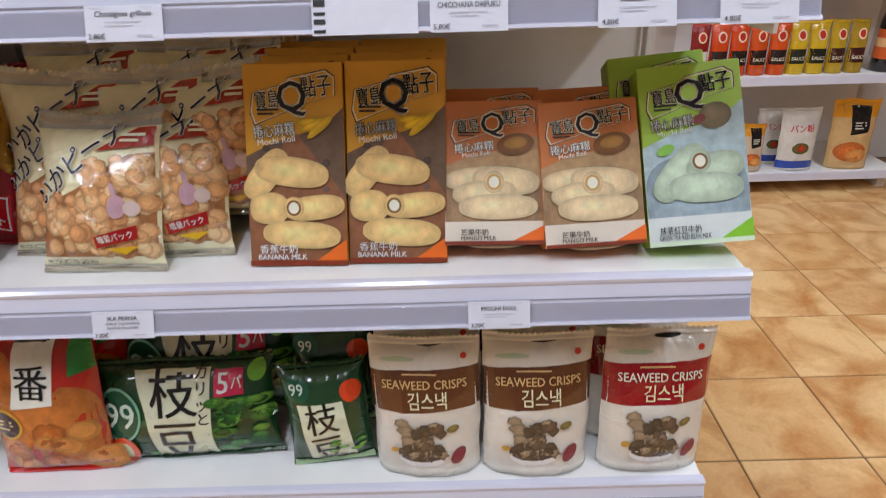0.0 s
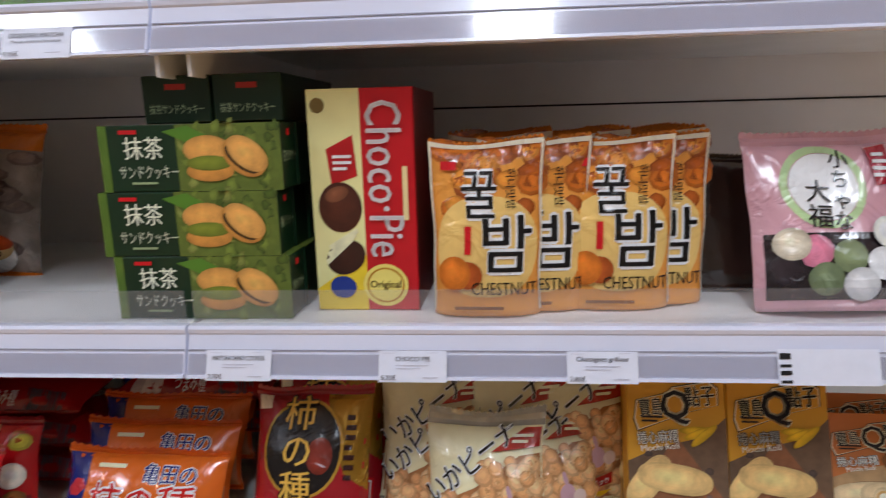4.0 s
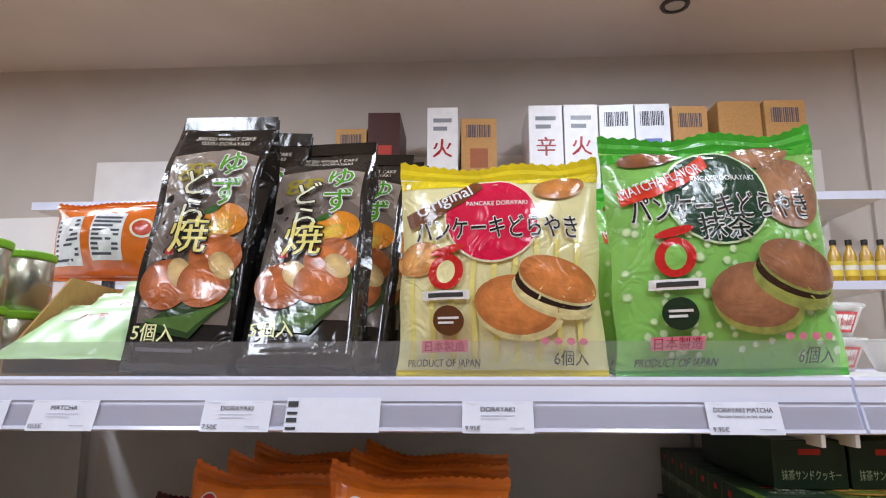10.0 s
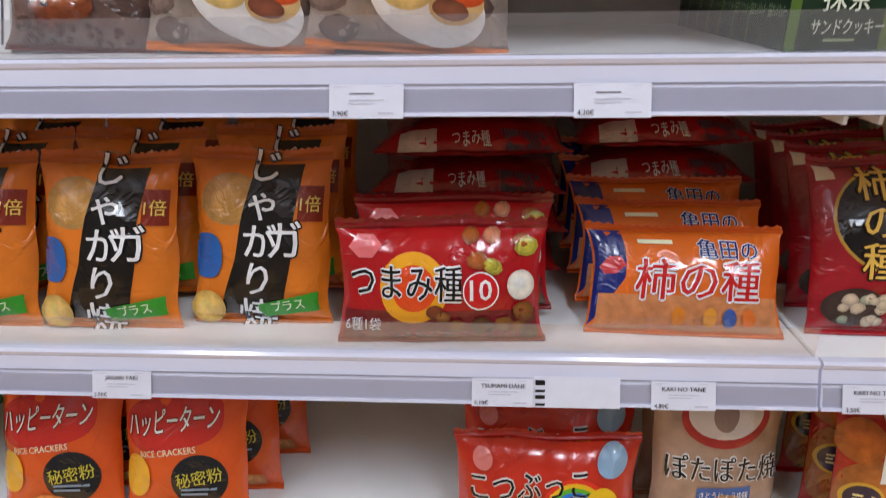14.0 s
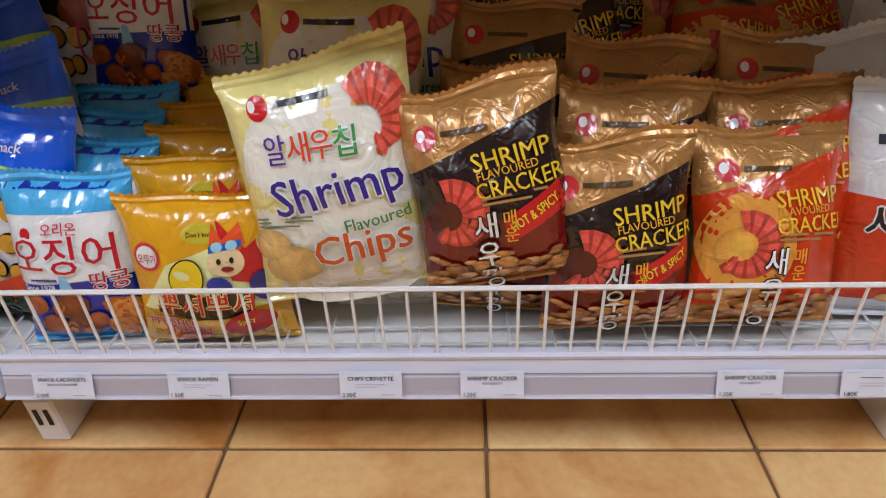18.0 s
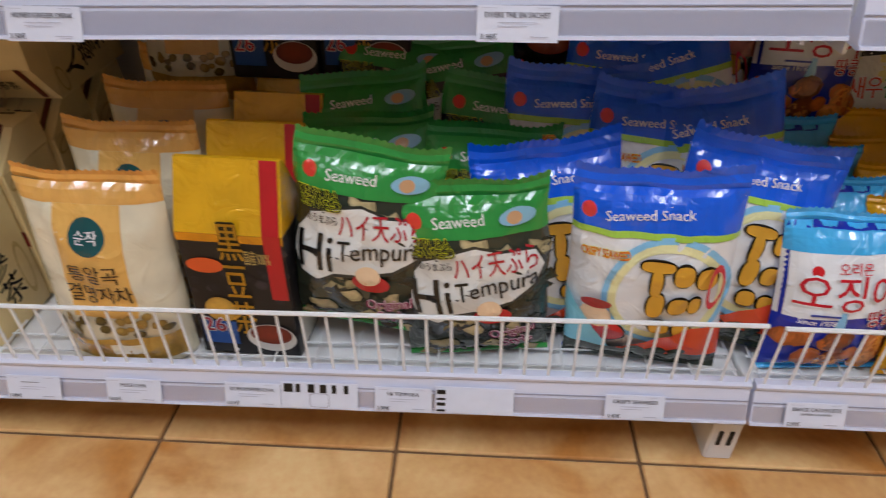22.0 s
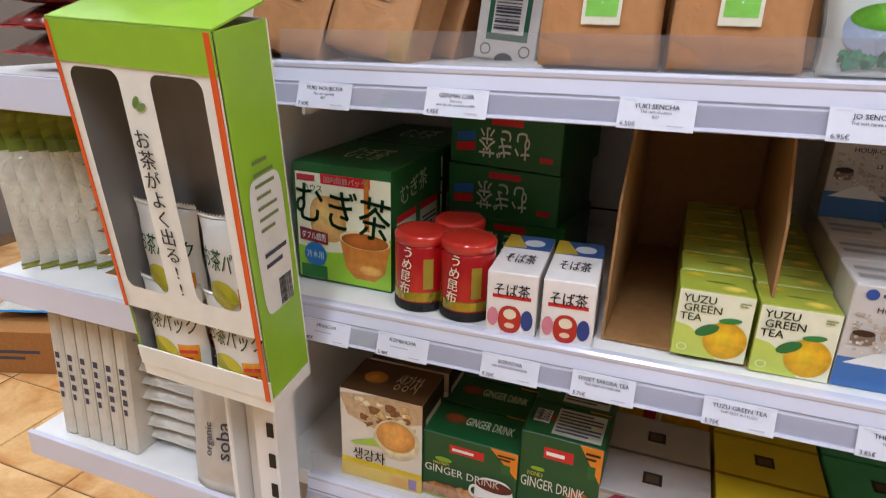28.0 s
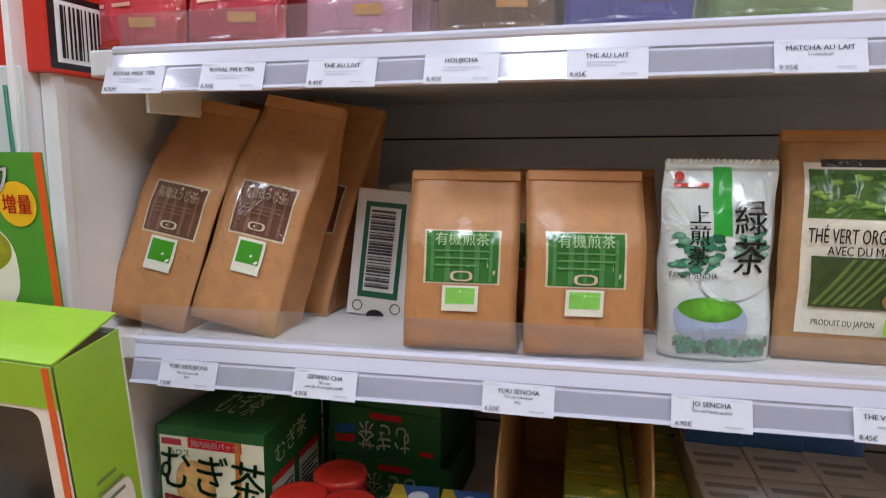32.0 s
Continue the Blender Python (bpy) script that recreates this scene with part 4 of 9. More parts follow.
o, f = bag("chestnut_pouch", "orange stand-up pouch of roasted chestnuts", 0.116, 0.175, 0.034, film("e0a050"), (0.06, 0.03), 21, stand=True, group="chestnut pouches", sealmat=film("d98a3c"))
f.blobs(0.06, 0.62, 0.94, 0.96, 26, 0.12, [food("c9762c"), food("b0622a"), food("dc9440")], 3, 0.8)
f.disc(0.5, 0.40, 0.46, 0.44, ink("eec27c"), "light_panel", power=2.4)
f.text("꿀", 0.44, 0.70, 0.22, BLACK, 0, 0.32, WHITE)
f.text("밤", 0.68, 0.42, 0.26, BLACK, 0, 0.46, WHITE)
for e in ((0.0, 0.965, 1.0, 0.99), (0.0, 0.03, 0.022, 0.97), (0.978, 0.03, 1.0, 0.97)):
    f.rect(*e, ink("e9dcc8"), "white_edge")
f.rect(0.29, 0.36, 0.35, 0.52, REDI, "tag")
f.text("허니맛밤", 0.72, 0.73, 0.045, BLACK, -90, 0.4)
f.rect(0.10, 0.84, 0.24, 0.89, REDI, "brand_bar")
f.disc(0.33, 0.24, 0.13, 0.12, food("b8602a"))
f.disc(0.20, 0.25, 0.15, 0.15, food("d8802f"))
f.text("CHESTNUT", 0.66, 0.165, 0.075, ink("2f1a0c"), 0, 0.60)
f.lines(0.2, 0.03, 0.8, 0.07, 1, ink("8a5a2a"))
for x, y in ((-0.700, 0.048), (-0.651, 0.066), (-0.567, 0.070), (-0.528, 0.088)):
    put(o, x, y, Z4, 4, 0)
for k in range(5):
    for x in (-0.685, -0.60, -0.52):
        put(o, x + 0.004 * k, 0.13 + 0.05 * k, Z4 + 0.004, 3, 0)

o, f = bag("rice_cake_bag", "clear and pink bag of small filled rice cakes", 0.156, 0.182, 0.05, film("cfa4ac"), (0.07, 0.03), 31, stand=True, group="")
f.rect(0.05, 0.06, 0.95, 0.42, film("33282c"), "window")
f.disc(0.46, 0.68, 0.28, 0.28, ink("b9cfa0"), "ring", hole=0.82)
f.disc(0.46, 0.68, 0.225, 0.225, ink("efe6e2"), "disc")
f.text("小ちゃな", 0.56, 0.66, 0.085, BLACK, -4, 0.4, stack=True)
f.text("大福", 0.40, 0.58, 0.10, BLACK, -4, 0.4, stack=True)
f.poly(((0.76, 0.90), (0.90, 0.92), (0.95, 0.70), (0.82, 0.68)), ink("a81f38"), "tag")
f.lines(0.80, 0.72, 0.90, 0.88, 4, WHITE)
for a, b, c in ((0.34, 0.32, "d98aa0"), (0.56, 0.29, "8a9672"), (0.78, 0.25, "e6e6e6"), (0.16, 0.22, "3a3034"), (0.40, 0.17, "7d8a6a"), (0.62, 0.14, "d7d7d7"), (0.20, 0.36, "d8cdb8"), (0.84, 0.42, "e9e2da")):
    f.disc(a, b, 0.115, 0.105, food(c))
put(o, -0.359, 0.05, Z4, 18, 2, 0)
o2, f2 = bag("snack_pouch", "dark brown snack pouch standing behind the rice cakes", 0.10, 0.15, 0.03, film("3a2c24"), (0.05, 0.03), 33, stand=True)
put(o2, -0.430, 0.14, Z4, 4, 0)

# clear bags of bite-sized cakes with orange headers
CLEARF = mk("a8988c", 0.16, 0.15, 0.4, 22, 1.0, 26, 0.6, "clear_film", 1.8)
o, f = bag("cake_bag", "clear bag of small brown cakes with an orange header", 0.19, 0.212, 0.075, CLEARF, (0.05, 0.04), 41, group="orange topped cake bags", sealmat=film("d97f2a"), crinkle=0.005)
f.blobs(0.08, 0.08, 0.92, 0.78, 26, 0.10, [food("8d776b"), food("9a5a44"), food("a89688"), food("6f5a50")], 12, 0.6, "wrapped_cake_print")
f.rect(0.0, 0.83, 1.0, 0.95, film("d97f2a"), "header")
f.disc(0.16, 0.82, 0.06, 0.07, ink("e9dcd6"), "emblem")
f.disc(0.16, 0.82, 0.05, 0.06, ink("c23a3a"), "emblem", hole=0.55)
f.poly(((0.33, 0.72), (0.66, 0.73), (0.60, 0.36), (0.30, 0.34)), ink("e3d6d2"), "panel")
f.poly(((0.33, 0.725), (0.64, 0.735), (0.62, 0.60), (0.32, 0.50)), ink("dd8f2c"), "panel")
f.poly(((0.30, 0.335), (0.60, 0.355), (0.63, 0.58), (0.31, 0.42)), ink("cf2f68"), "panel")
f.text("三色", 0.57, 0.66, 0.075, BLACK, 0, 0.2, WHITE, stack=True)
f.text("どら焼", 0.42, 0.52, 0.115, BLACK, 4, 0.24, WHITE, stack=True)
f.disc(0.60, 0.19, 0.29, 0.17, ink("e4deda"), "plate", -14)
f.disc(0.50, 0.24, 0.135, 0.09, food("e3c483"))
f.disc(0.50, 0.29, 0.135, 0.075, food("d8602c"))
f.disc(0.74, 0.19, 0.135, 0.085, food("e0bd86"), "picture", 8)
f.disc(0.75, 0.24, 0.125, 0.06, food("d8602c"), "picture", -8)
f.disc(0.71, 0.17, 0.09, 0.045, food("8a5540"), "filling", -8)
f.rect(0.60, 0.28, 0.67, 0.42, ink("e39a3a"), "tag")
f.rect(0.72, 0.31, 0.79, 0.45, ink("8a3a8a"), "tag")
for k in range(3):
    put(o, -1.420 + 0.003 * k, 0.04 + 0.09 * k, Z4, 10, 2, 4)
    put(o, -1.585 + 0.003 * k, 0.055 + 0.09 * k, Z4, 16, -4, 2)
o, f = bag("bean_cake_bag", "clear and dark red bag of bean cakes", 0.155, 0.15, 0.06, mk("7c625a", 0.18, 0.1, 0.45, 26, 1.0, 26, 0.6, "clear_film", 1.8), (0.06, 0.04), 43, group="bean cake bags", sealmat=film("6a2c28"), crinkle=0.007)
f.blobs(0.08, 0.06, 0.92, 0.9, 22, 0.09, [food("8a7468"), food("7a4234"), food("5e463e")], 17, 0.6, "wrapped_cake_print")
f.text("どら焼", 0.40, 0.58, 0.17, BLACK, -24, 0.3, WHITE, stack=True)
f.poly(((0.78, 0.95), (0.98, 0.95), (0.98, 0.55), (0.86, 0.55)), ink("b03a48"), "print")
f.disc(0.45, 0.25, 0.22, 0.10, food("8a4a2a"))
f.disc(0.45, 0.32, 0.21, 0.08, food("a86238"))
f.blobs(0.15, 0.04, 0.9, 0.14, 30, 0.02, [food("5a1c1c")], 5)
for k in range(4):
    put(o, -1.755 + 0.010 * k, 0.075 + 0.055 * k, Z4, 22, 2, 3)
o, fr, tp, rt, lf = carton("white_box", "white box with a column of black bars on its end", 0.064, 0.20, 0.158, card("d9d5d0"), group="white bar boxes")
fr.code(0.22, 0.10, 0.78, 0.86, INKK, 13, upright=False)
fr.rect(0.12, 0.05, 0.16, 0.92, INKK, "frame")
fr.rect(0.84, 0.05, 0.88, 0.92, INKK, "frame")
for x in (-1.868, -1.935):
    put(o, x, 0.085, Z4, 21, 0)

# ===== third shelf =====
def mochi(name, label, body, base2, fruit, h, n):
    o, fr, tp, rt, lf = carton(name, label, 0.109, 0.042, h, card(body), group="rice roll boxes")
    fr.poly(((0.0, 0.0), (1.0, 0.0), (1.0, 0.78), (0.82, 0.70), (0.62, 0.66), (0.30, 0.62), (0.0, 0.55)), food(base2), "picture")
    if fruit == "banana":
        fr.poly(((0.0, 0.02), (1.0, 0.02), (1.0, 0.34), (0.52, 0.66), (0.40, 0.62), (0.0, 0.30)), food("96684a"), "table")
        fr.blobs(0.04, 0.20, 0.96, 0.60, 9, 0.045, [food("5c4e48"), food("7a6660")], 5)
    else:
        fr.disc(0.5, 0.26, 0.50, 0.42, food({"mango": "a88a68", "tea": "9fb0b8"}[fruit]), "plate", power=3)
        fr.rect(0.0, 0.0, 1.0, 0.16, ink({"mango": "d9d0c2", "tea": "d3dad8"}[fruit]), "label_panel")
    plate = ((0.10, 0.70), (0.06, 0.76), (0.09, 0.86), (0.42, 0.90), (0.46, 0.93), (0.84, 0.965), (0.93, 0.93), (0.93, 0.84), (0.62, 0.80))
    fr.poly(plate, ink("2e2722"), "title_plate")
    fr.poly([(0.5 + (p - 0.5) * 0.98, 0.83 + (q - 0.83) * 0.955) for p, q in plate], ink("e3d7bd"), "title_plate")
    fr.poly([(0.5 + (p - 0.5) * 0.95, 0.83 + (q - 0.83) * 0.90) for p, q in plate], card(body), "title_plate")
    cream = ink("e9dfc8")
    fr.text("寶島", 0.24, 0.825, 0.07, ink("2a2220"), 6, 0.24, cream)
    fr.text("Q", 0.49, 0.825, 0.15, ink("2a2220"), 4, 0.3, cream)
    fr.text("點子", 0.74, 0.885, 0.08, ink("2a2220"), 6, 0.30, cream)
    fr.lines(0.14, 0.745, 0.36, 0.785, 2, ink("3a302a"))
    fr.text("捲心麻糬", 0.30, 0.675, 0.05, ink("efe8dc"), 5, 0.42, ink("4a3e34"))
    fr.text("Mochi Roll", 0.32, 0.625, 0.032, ink("efe8dc"), 6, 0.40)
    if fruit == "banana":
        for a in (-26, -6, 14):
            fr.disc(0.74 + a * 0.002, 0.695 - a * 0.0006, 0.17, 0.042, food("d9b42a"), "fruit", a + 26)
    elif fruit == "mango":
        fr.disc(0.72, 0.69, 0.19, 0.11, food("8a5f2e"), "fruit", 8)
        fr.disc(0.72, 0.70, 0.12, 0.06, food("b58a44"), "fruit", 8)
    else:
        fr.disc(0.72, 0.70, 0.16, 0.13, food("86785a"), "fruit", 10)
        fr.disc(0.56, 0.685, 0.07, 0.045, food("8a4a44"), "fruit", 20)
        fr.disc(0.22, 0.53, 0.09, 0.05, ink("8cbf5a"), "leaf", 20)
    rolls = {"banana": "e6c48a", "mango": "dcc8a2", "tea": "bccdb8"}[fruit]
    for a, b, rx, ry, r in {"banana": ((0.20, 0.46, 0.30, 0.14, 50), (0.46, 0.47, 0.38, 0.15, -8), (0.22, 0.29, 0.20, 0.16, 0), (0.68, 0.29, 0.31, 0.125, 6), (0.54, 0.155, 0.40, 0.14, -4)),
                            "mango": ((0.30, 0.46, 0.30, 0.11, 6), (0.62, 0.44, 0.34, 0.14, -6), (0.40, 0.36, 0.32, 0.12, 4), (0.54, 0.26, 0.40, 0.13, 0)),
                            "tea": ((0.34, 0.40, 0.34, 0.16, 48), (0.68, 0.42, 0.28, 0.15, 5), (0.58, 0.31, 0.36, 0.15, -2))}[fruit]:
        fr.disc(a, b, rx, ry, food(rolls), "picture", r, power=2.5)
    qx, qy = {"banana": (0.47, 0.29), "mango": (0.50, 0.43), "tea": (0.54, 0.455)}[fruit]
    fr.disc(qx, qy, 0.105, 0.115, food(rolls), "picture")
    fr.disc(qx, qy, 0.075, 0.082, ink("8a6a42" if fruit != "mango" else "c9a468"), "picture")
    fr.disc(qx, qy, 0.052, 0.058, ink("efe6d4"), "filling")
    fr.poly(((0.62, 0.0), (1.0, 0.0), (1.0, 0.13)), ink("e0762c" if fruit != "tea" else "8cc43c"), "corner")
    fr.rect(0.0, 0.0, 1.0, 0.025, ink("8a4028") if fruit != "tea" else ink("cfe0c8"), "edge_band")
    fr.text({"banana": "香蕉牛奶", "mango": "芒果牛奶", "tea": "抹茶紅豆牛奶"}[fruit], 0.30, 0.085, 0.035, WHITE if fruit == "banana" else BLACK, 0, 0.4)
    fr.text({"banana": "BANANA MILK", "mango": "MANGO MILK", "tea": "GREEN TEA RED BEAN MILK"}[fruit], 0.34, 0.045, 0.028, WHITE if fruit == "banana" else BLACK, 0, 0.5)
    tp.text("Q點子", 0.5, 0.5, 0.4, ink("2a2220"), 0, 0.5)
    return o


o = mochi("rice_roll_box", "yellow box of banana milk rice rolls", "d2a23c", "77614e", "banana", 0.221, 1)
for x in (-0.489, -0.378):
    for k in range(4):
        put(o, x + 0.001 * k, 0.046 + 0.047 * k, Z3, 20, -2)
o = mochi("rice_roll_box", "orange and beige box of mango milk rice rolls", "c9824a", "b89a72", "mango", 0.160, 2)
put(o, -0.271, 0.044, Z3 + 0.020, 28, -2)
put(o, -0.161, 0.034, Z3 + 0.020, 28, 1, -2)
put(o, -0.268, 0.098, Z3 + 0.020, 27, -2)
put(o, -0.158, 0.090, Z3 + 0.020, 27, 0, -2)
o = mochi("rice_roll_box", "lime green box of matcha rice rolls leaning at the shelf end", "a9c956", "b4c8cc", "tea", 0.197, 3)
put(o, -0.047, 0.032, Z3 + 0.020, 27, -3, -5)
put(o, -0.066, 0.084, Z3 + 0.020, 26, -2, -5)

o, f = bag("peanut_snack_bag", "cream plastic bag of round peanut snacks with a foil top", 0.140, 0.178, 0.05, film("e2dcba"), (0.10, 0.05), 51, group="peanut snack bags", sealmat=foil("b9b4a6"), crinkle=0.005)
f.poly(((0.02, 0.10), (0.98, 0.10), (0.98, 0.74), (0.80, 0.72), (0.40, 0.52), (0.02, 0.40)), food("a87850"), "picture")
f.blobs(0.08, 0.13, 0.94, 0.46, 74, 0.074, [food("dcae80"), food("cf9c6e"), food("e6c298")], 6, 0.95, "picture", 0.05)
f.blobs(0.48, 0.42, 0.94, 0.70, 34, 0.074, [food("d8a878"), food("e2bc90")], 7, 0.95, "picture", 0.05)
f.text("いかピーナ", 0.37, 0.68, 0.125, BLACK, 36, 0.92, WHITE)
f.poly(((0.56, 0.74), (0.98, 0.78), (0.98, 0.89), (0.84, 0.89)), ink("a8321f"), "corner_band")
f.lines(0.74, 0.79, 0.92, 0.86, 2, ink("efe0c8"))
f.disc(0.72, 0.40, 0.07, 0.09, ink("c0a0aa"), "mascot_shape")
f.disc(0.70, 0.50, 0.02, 0.06, ink("c0a0aa"), "mascot_shape", 14)
f.disc(0.83, 0.39, 0.06, 0.06, ink("d4c2bc"), "mascot_shape")
f.poly(((0.52, 0.22), (0.86, 0.29), (0.86, 0.21), (0.53, 0.15)), ink("a81f24"), "tag")
f.text("増量パック", 0.69, 0.218, 0.035, WHITE, 10, 0.28)
f.poly(((0.60, 0.145), (0.86, 0.165), (0.74, 0.11)), ink("d8b42a"), "tag")
f.text("PRODUCT OF JAPAN", 0.28, 0.065, 0.03, BLACK, 0, 0.42)
for x, y, yaw, rl in ((-0.764, 0.085, -3, -2), (-0.706, 0.042, -2, 0), (-0.640, 0.072, 2, 0)):
    put(o, x, y, Z3, 25, yaw, rl)
for k in range(4):
    for x in (-0.77, -0.665, -0.60):
        put(o, x + 0.012 * (k % 2), 0.130 + 0.060 * k, Z3 + 0.026 + 0.024 * k, 12, random.uniform(-4, 4), random.uniform(-4, 4))
o, f = bag("rice_seed_bag", "dark red and gold bag of persimmon seed crackers", 0.149, 0.197, 0.055, film("a3202c"), (0.05, 0.04), 61, group="red cracker bags")
f.poly(((0.62, 0.95), (1.0, 0.95), (1.0, 0.40), (0.82, 0.5)), foil("b8913c"), "gold_panel")
f.disc(0.46, 0.64, 0.33, 0.36, ink("1a1414"), "disc")
f.disc(0.46, 0.64, 0.35, 0.38, ink("b8913c"), "ring", hole=0.94)
f.text("柿の種", 0.42, 0.63, 0.155, ink("d9b45a"), 0, 0.5, ink("3a2410"), stack=True)
f.disc(0.62, 0.60, 0.11, 0.14, food("8a3a2c"))
f.lines(0.82, 0.45, 0.90, 0.85, 7, ink("3a1418"))
f.poly(((0.03, 0.86), (0.15, 0.87), (0.15, 0.95), (0.03, 0.95)), ink("e6d8c8"), "brand_bar")
f.disc(0.28, 0.16, 0.22, 0.14, food("4a3a34"))
f.blobs(0.08, 0.08, 0.5, 0.22, 14, 0.05, [food("9aa08a"), food("c9b8a0")], 3)
f.poly(((0.53, 0.11), (0.93, 0.06), (0.95, 0.30), (0.55, 0.33)), REDI, "tag")
f.poly(((0.55, 0.125), (0.91, 0.08), (0.93, 0.285), (0.57, 0.315)), ink("f0e6e0"), "tag")
f.poly(((0.56, 0.135), (0.90, 0.09), (0.92, 0.275), (0.58, 0.305)), REDI, "tag")
f.text("2種", 0.73, 0.245, 0.075, WHITE, -6, 0.26)
f.text("アソート", 0.74, 0.155, 0.05, WHITE, -6, 0.30)
for k in range(4):
    put(o, -0.916 + 0.006 * k, 0.056 + 0.065 * k, Z3, 24, -2 + k)
o, f = bag("cracker_multipack", "orange multipack of persimmon seed crackers with a navy corner", 0.215, 0.122, 0.05, film("d9742a"), (0.05, 0.06), 63, group="orange cracker packs", sealmat=film("c9601f"))
f.poly(((0.01, 0.06), (0.01, 0.94), (0.17, 0.94), (0.17, 0.50)), film("24347a"), "corner")
f.poly(((0.03, 0.60), (0.08, 0.70), (0.14, 0.70), (0.17, 0.62), (0.12, 0.54), (0.06, 0.54)), ink("c8444a"), "emblem")
f.rect(0.04, 0.05, 0.98, 0.36, food("c98a5c"), "picture")
f.text("亀田の", 0.70, 0.78, 0.14, ink("24347a"), 0, 0.34, WHITE)
f.text("柿の種", 0.55, 0.50, 0.28, ink("c02420"), 0, 0.68, WHITE)
f.lines(0.24, 0.80, 0.48, 0.88, 1, ink("f0e0c0"))
for a, c in ((0.46, "d98a2a"), (0.62, "e0a03c"), (0.72, "3a62a8"), (0.82, "d97a34")):
    f.disc(a, 0.17, 0.035, 0.05, ink(c), "mascot_shape")
for k in range(5):
    put(o, -1.126 - 0.004 * k, 0.050 + 0.05 * k, Z3 + 0.014 * k, 28, -3 + k)
o, f = bag("bean_multipack", "red multipack of mixed snack beans", 0.228, 0.134, 0.055, film("b01a22"), (0.07, 0.05), 65, group="red snack packs", sealmat=film("8a1a20"))
f.rect(0.02, 0.06, 0.98, 0.30, film("7a1a28"), "band")
f.disc(0.37, 0.48, 0.17, 0.17, ink("e8a82a"), "ring")
f.disc(0.37, 0.48, 0.11, 0.11, ink("d9541f"), "ring")
f.text("つまみ種", 0.33, 0.53, 0.22, BLACK, -2, 0.56, WHITE)
f.poly(((0.05, 0.80), (0.10, 0.90), (0.18, 0.90), (0.22, 0.82), (0.17, 0.72), (0.10, 0.72)), ink("d8787a"), "emblem", )
f.disc(0.70, 0.46, 0.085, 0.085, ink("c8202a"), "badge")
f.disc(0.70, 0.46, 0.09, 0.09, WHITE, "badge", hole=0.93)
f.text("10", 0.70, 0.47, 0.17, WHITE, 0, 0.12)
f.text("6種1袋", 0.12, 0.18, 0.09, ink("d8dcf0"), 0, 0.18)
f.blobs(0.60, 0.62, 0.95, 0.90, 7, 0.05, [food("a8622a"), food("b9b04a"), food("c98a6a")], 4)
f.blobs(0.45, 0.10, 0.95, 0.30, 9, 0.05, [food("8a5a2a"), food("5a3a1a"), food("7a3a24")], 5)
f.disc(0.90, 0.50, 0.07, 0.07, food("e6dcd0"))
put(o, -1.392, 0.030, Z3, 15, 2)
put(o, -1.380, 0.085, Z3 + 0.01, 14, 2)
lay, fl = bag("bean_multipack", "red multipack of snack beans lying on its side in a stack", 0.235, 0.15, 0.05, film("a81c22"), (0.07, 0.05), 66, group="red snack packs", sealmat=film("8a1a20"))
fl.rect(0.12, 0.02, 0.32, 0.22, ink("c9c0ba"), "panel")
fl.code(0.66, 0.03, 0.90, 0.20, INKK, 14)
fl.text("つまみ種", 0.5, 0.12, 0.10, WHITE, 0, 0.2)
for k in range(5):
    for x in (-1.365, -1.12):
        if x > -1.2 and k < 1:
            continue
        put(lay, x + 0.006 * (k % 2), 0.155 + (0.05 if x > -1.2 else 0), Z3 + 0.03 + 0.05 * k, 84, 2 * (k % 2))
o, f = bag("potato_snack_bag", "orange bag of grilled potato snacks with black brush letters", 0.163, 0.200, 0.05, film("d8812c"), (0.06, 0.04), 67, group="potato snack bags", sealmat=film("c06a20"))
f.disc(0.30, 0.72, 0.24, 0.18, food("c79a58"))
f.poly(((0.22, 0.06), (0.68, 0.06), (0.82, 0.92), (0.48, 0.92)), ink("191614"), "panel")
f.text("じゃがり焼", 0.52, 0.48, 0.155, WHITE, -4, 0.46, BLACK, stack=True)
f.text("ガ", 0.70, 0.50, 0.17, WHITE, 0, 0.3, BLACK)
f.rect(0.80, 0.60, 0.97, 0.80, ink("8a3420"), "tag")
f.text("1倍", 0.885, 0.70, 0.07, ink("e8c86a"), 0, 0.14)
f.disc(0.10, 0.40, 0.12, 0.16, ink("2f6cb0"), "badge", power=3)
f.poly(((0.50, 0.12), (0.94, 0.20), (0.94, 0.09), (0.52, 0.04)), ink("3f9a34"), "tag")
f.text("プラス", 0.72, 0.12, 0.05, ink("d8ecc0"), 8, 0.3)
f.disc(0.12, 0.10, 0.14, 0.12, food("dcb86a"))
for x, y in ((-1.942, 0.05), (-1.774, 0.05), (-1.602, 0.066)):
    for k in range(3):
        put(o, x + 0.004 * k, y + 0.07 * k, Z3 + 0.012 * k, 18, 1 + k, 1)

